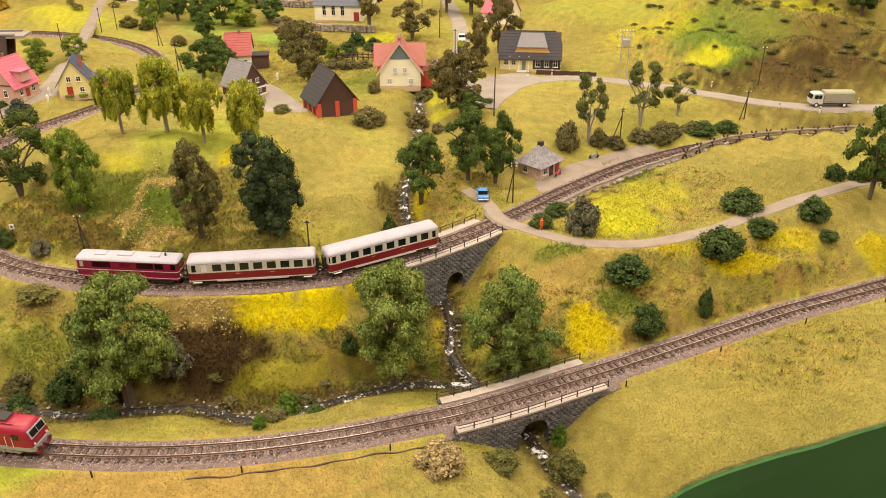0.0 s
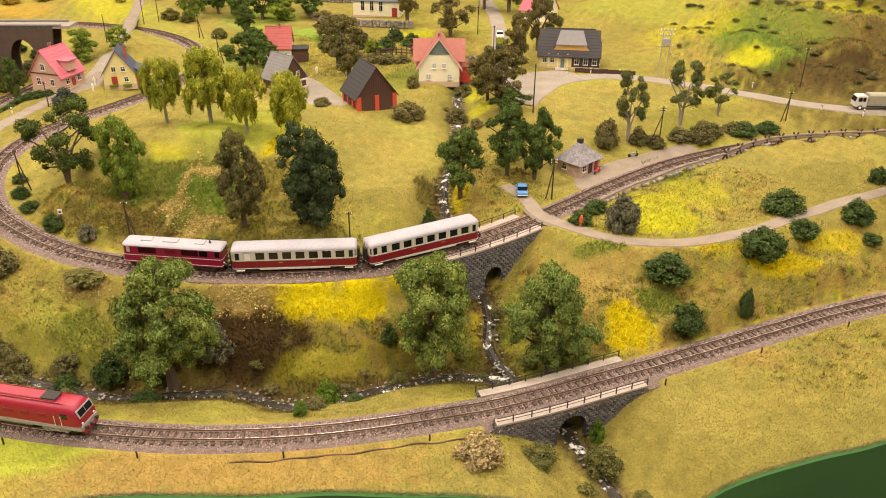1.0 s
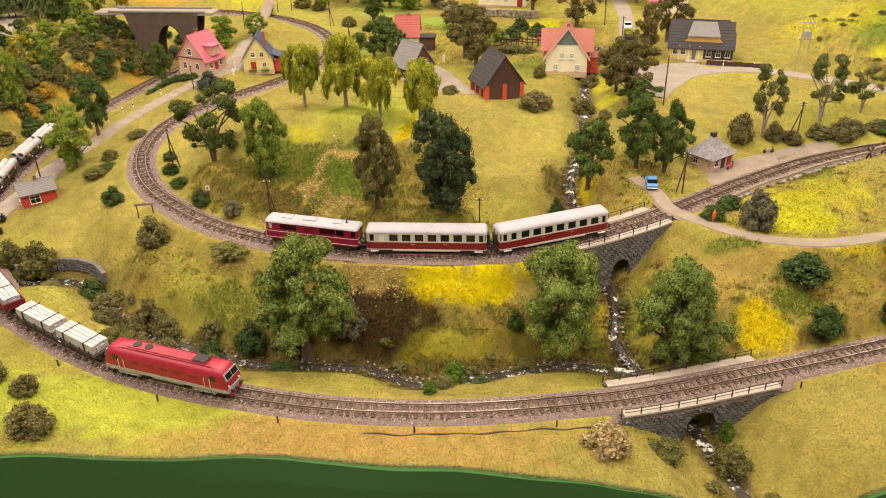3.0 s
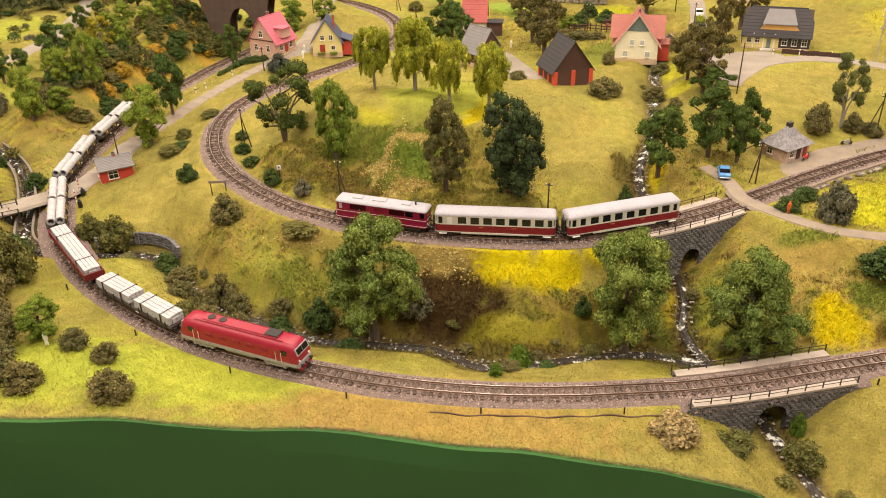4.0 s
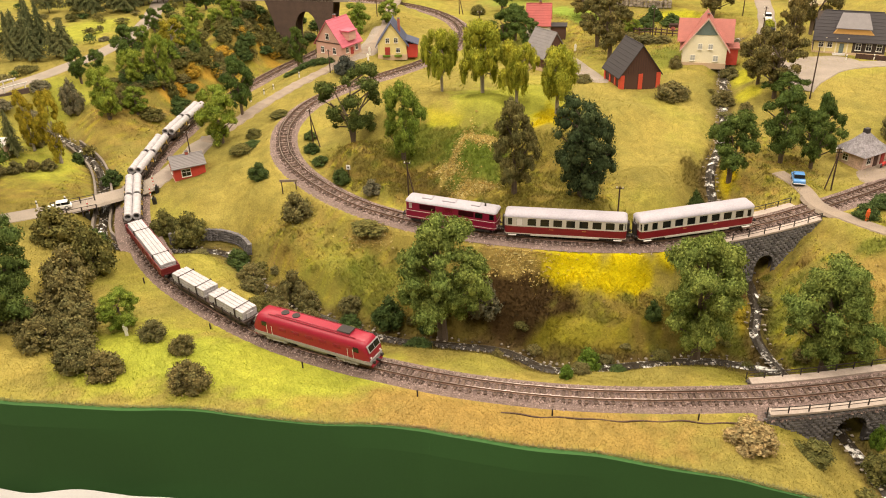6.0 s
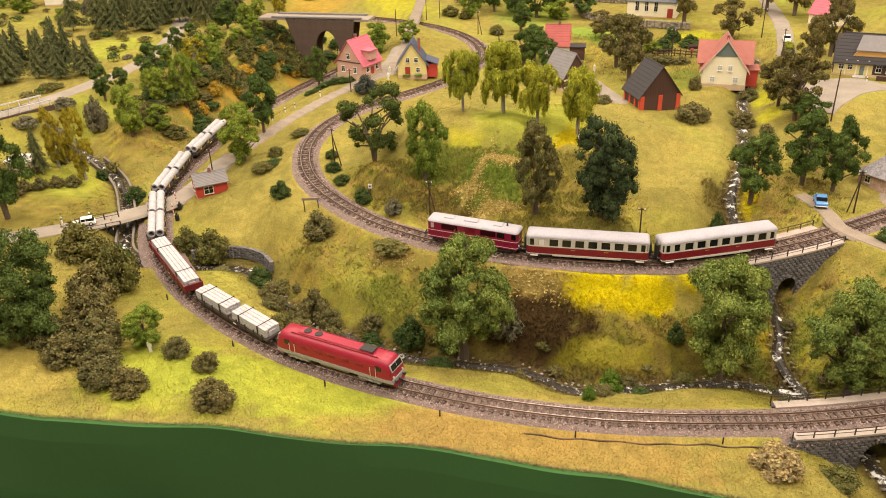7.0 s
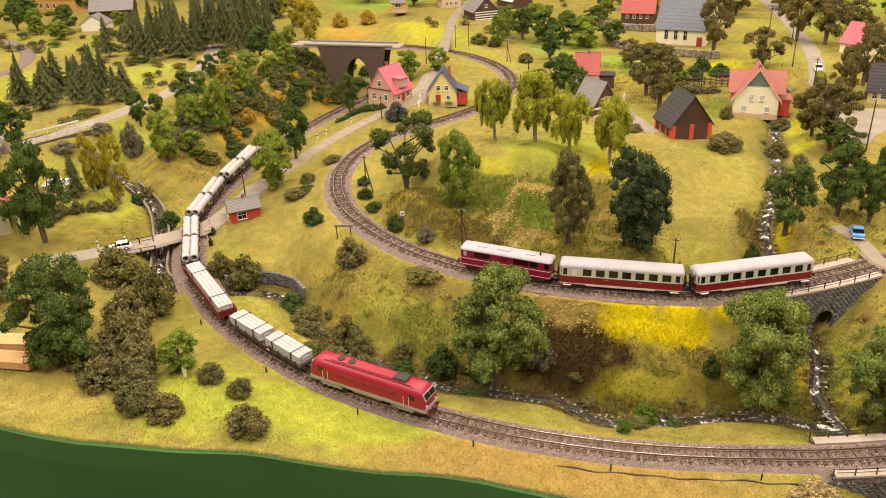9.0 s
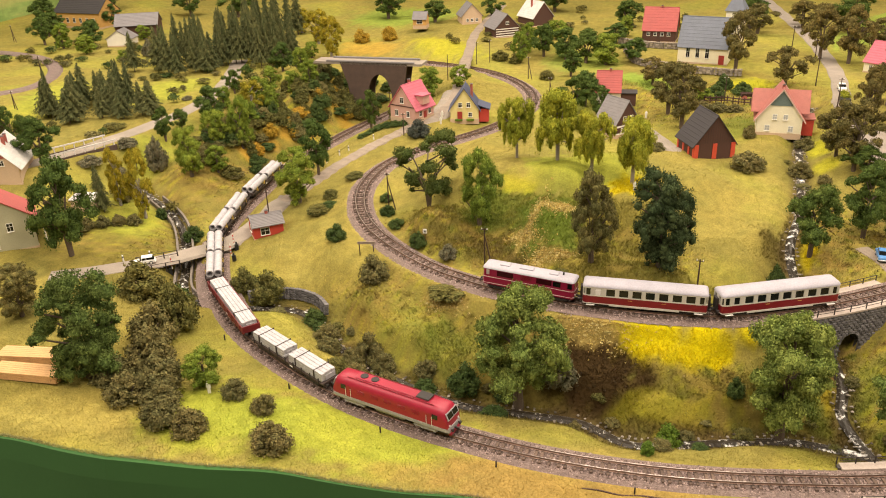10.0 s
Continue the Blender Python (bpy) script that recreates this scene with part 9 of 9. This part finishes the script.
def blades(count, x0, x1, s0, s1, length, seed, tone, name, label, only=None, rough=False):
    rng = np.random.default_rng(seed)
    x = rng.uniform(x0, x1, count)
    y = edge_y(x) + rng.uniform(s0, s1, count)
    if rough:
        hit = wild_at(x, y) * (0.6 + 0.4 * np.sin(43 * x + 3 * np.sin(31 * y)) * np.sin(57 * y)) > rng.random(len(x))
        x, y = x[hit], y[hit]
    keep = np.ones(len(x), bool)
    for line, half in [(LOWLINE[::3], 0.030), (HIGHLINE[::3], 0.031)] + [(w[::2], 0.0125) for w in WATERS] + [(w[::2], h + 0.001) for w, h in WAYS]:
        keep &= near(line, x, y)[0] > half
    x, y = x[keep], y[keep]
    c = cover_at(x, y)
    if only is not None:
        hit = only(c)
        x, y, c = x[hit], y[hit], c[hit]
    n = len(x)
    z = land(x, y)
    a = rng.uniform(0, 6.283, n)
    ln = length * rng.uniform(0.5, 1.3, n)
    lean = rng.uniform(0.2, 1.1, n)
    b = rng.uniform(0, 6.283, n)
    w = length * 0.13
    p = np.column_stack([x, y, z - 0.0003])
    d = np.column_stack([np.cos(a) * w, np.sin(a) * w, np.zeros(n)])
    t = np.column_stack([np.cos(b) * lean * ln, np.sin(b) * lean * ln, ln * 0.8])
    v = np.stack([p - d, p + d, p + t], 1).reshape(-1, 3)
    ob = foliage(name, v, np.arange(n * 3).reshape(-1, 3), M_BLADE, None)
    la = ob.data.color_attributes.new("cover", "FLOAT_COLOR", "POINT")
    col = c * (rng.choice([0.55, 0.8, 1.0, 1.3, 1.7], (n, 1)) if rough else rng.uniform(0.86, 1.18, (n, 1))) * np.array(tone)
    la.data.foreach_set("color", np.column_stack([np.repeat(col, 3, 0), np.ones(n * 3)]).ravel())
    tagged(ob, label, "grass", kind="stuff")


M_BLADE, nt_b, b_b = mat("static_grass", 0.9)
at_b = nt_b.nodes.new("ShaderNodeVertexColor")
at_b.layer_name = "cover"
nt_b.links.new(at_b.outputs[0], b_b.inputs["Base Color"])
b_b.inputs["Specular IOR Level"].default_value = 0.1
thin_b, mix_b = nt_b.nodes.new("ShaderNodeBsdfTranslucent"), nt_b.nodes.new("ShaderNodeMixShader")
nt_b.links.new(at_b.outputs[0], thin_b.inputs["Color"])
mix_b.inputs[0].default_value = 0.5
nt_b.links.new(b_b.outputs[0], mix_b.inputs[1])
nt_b.links.new(thin_b.outputs[0], mix_b.inputs[2])
nt_b.links.new(mix_b.outputs[0], nt_b.nodes["Material Output"].inputs["Surface"])
blades(240000, -1.25, 0.75, 0.002, 0.62, 0.0031, 1, (1.12, 1.12, 1.0), "grass", "short golden-green static grass fibres")
blades(90000, -1.7, 1.2, 0.62, 1.6, 0.0040, 2, (1.1, 1.12, 1.0), "grass", "short golden-green static grass fibres")


# blossom and dry tufts on their plots
def is_bloom(c):
    return (c[:, 0] > 0.40) & (c[:, 2] < 0.05)


def is_straw(c):
    return (c[:, 0] > 0.34) & (c[:, 2] > 0.095)


def is_dark(c):
    return c[:, 0] < 0.20


blades(150000, -0.6, 0.75, 0.15, 0.75, 0.0060, 5, (1.25, 1.2, 1.0), "blossom", "bright yellow flocked blossom", is_bloom)
blades(90000, -0.7, 0.3, 0.25, 0.75, 0.0065, 6, (1.3, 1.25, 1.1), "straw_tufts", "dry straw-coloured flocked tufts", is_straw)
blades(110000, -0.75, 0.6, 0.12, 0.75, 0.0070, 7, (1.2, 1.2, 1.1), "rough_grass", "rough dark olive and brown flock", is_dark)
blades(230000, -0.85, 0.75, 0.10, 0.80, 0.0048, 8, (1.1, 1.05, 1.0), "wild_grass", "rough mixed dry and green grass tufts", None, True)
blades(120000, -1.5, 1.2, 0.8, 1.6, 0.0060, 10, (1.1, 1.05, 1.0), "wild_grass", "rough mixed dry and green grass tufts", None, True)
blades(16000, -1.5, 1.0, 0.0, 0.0035, 0.0040, 9, (1.5, 1.7, 3.0), "frayed_edge", "pale frayed flock along the board's edge")


# crumbs of foam strewn over the slopes
def crumbs(count, seed, straw=False):
    rng = np.random.default_rng(seed)
    if straw:
        beds = np.array(PLOTS["straw"])
        bed = beds[rng.choice(len(beds), count, p=beds[:, 2] * beds[:, 3] / (beds[:, 2] * beds[:, 3]).sum())]
        x, y = bed[:, 0] + rng.normal(0, 0.62, count) * (bed[:, 2] + 0.004), bed[:, 1] + rng.normal(0, 0.62, count) * (bed[:, 3] + 0.003)
    else:
        x = rng.uniform(-1.25, 0.75, count)
        y = edge_y(x) + rng.uniform(0.02, 1.0, count)
    keep = np.ones(count, bool)
    for line, half in [(LOWLINE[::3], 0.036), (HIGHLINE[::3], 0.031)] + [(w[::2], 0.016) for w in WATERS] + [(w[::2], h + 0.004) for w, h in WAYS]:
        keep &= near(line, x, y)[0] > half
    if not straw:
        keep &= wild_at(x, y) * 0.8 > rng.random(count)
    x, y = x[keep], y[keep]
    n = len(x)
    z = land(x, y)
    c = cover_at(x, y) * rng.choice([0.78, 0.9, 1.0, 1.1, 1.22], n)[:, None] * rng.uniform(0.88, 1.12, (n, 3))
    m = 12
    if straw:
        c = np.array([(0.52, 0.40, 0.11), (0.44, 0.30, 0.08), (0.60, 0.50, 0.20)])[rng.integers(0, 3, n)] * rng.uniform(0.75, 1.15, (n, 1))
    r = rng.uniform(0.0009, 0.0024, n) * rng.choice([0.7, 1.0, 1.0, 1.3], n)
    d = rng.normal(size=(n, m, 3))
    d /= np.linalg.norm(d, axis=2)[:, :, None]
    d[:, :, 2] = np.abs(d[:, :, 2]) * 0.75
    p = np.column_stack([x, y, z])[:, None] + d * (r[:, None] * rng.uniform(0.5, 1.1, (n, m)))[:, :, None]
    u = rng.normal(size=(n, m, 3))
    v = np.cross(u, d)
    u, v = u / np.linalg.norm(u, axis=2)[:, :, None], v / (np.linalg.norm(v, axis=2)[:, :, None] + 1e-9)
    s_ = (r[:, None] * rng.uniform(0.35, 0.7, (n, m)))[:, :, None]
    verts = np.stack([p - u * s_, p + v * s_, p + u * s_], 2).reshape(-1, 3)
    faces = np.arange(len(verts)).reshape(-1, 3)
    ob = foliage("foam_crumbs", verts, faces, M_TUFT, None)
    lay = ob.data.color_attributes.new("cover", "FLOAT_COLOR", "POINT")
    cols = np.repeat(np.column_stack([np.clip(c, 0, 1), np.ones(n)]), m * 3, 0)
    lay.data.foreach_set("color", cols.ravel())
    tagged(ob, "straw-yellow flower crumbs in patches" if straw else "crumbs of green and brown foam strewn over the slopes", "ground cover", kind="stuff")


M_TUFT, nt_, b_ = mat("foam_crumb", 0.95)
vc_ = nt_.nodes.new("ShaderNodeVertexColor")
vc_.layer_name = "cover"
nt_.links.new(vc_.outputs[0], b_.inputs["Base Color"])
crumbs(30000, 77)
crumbs(3200, 78, True)
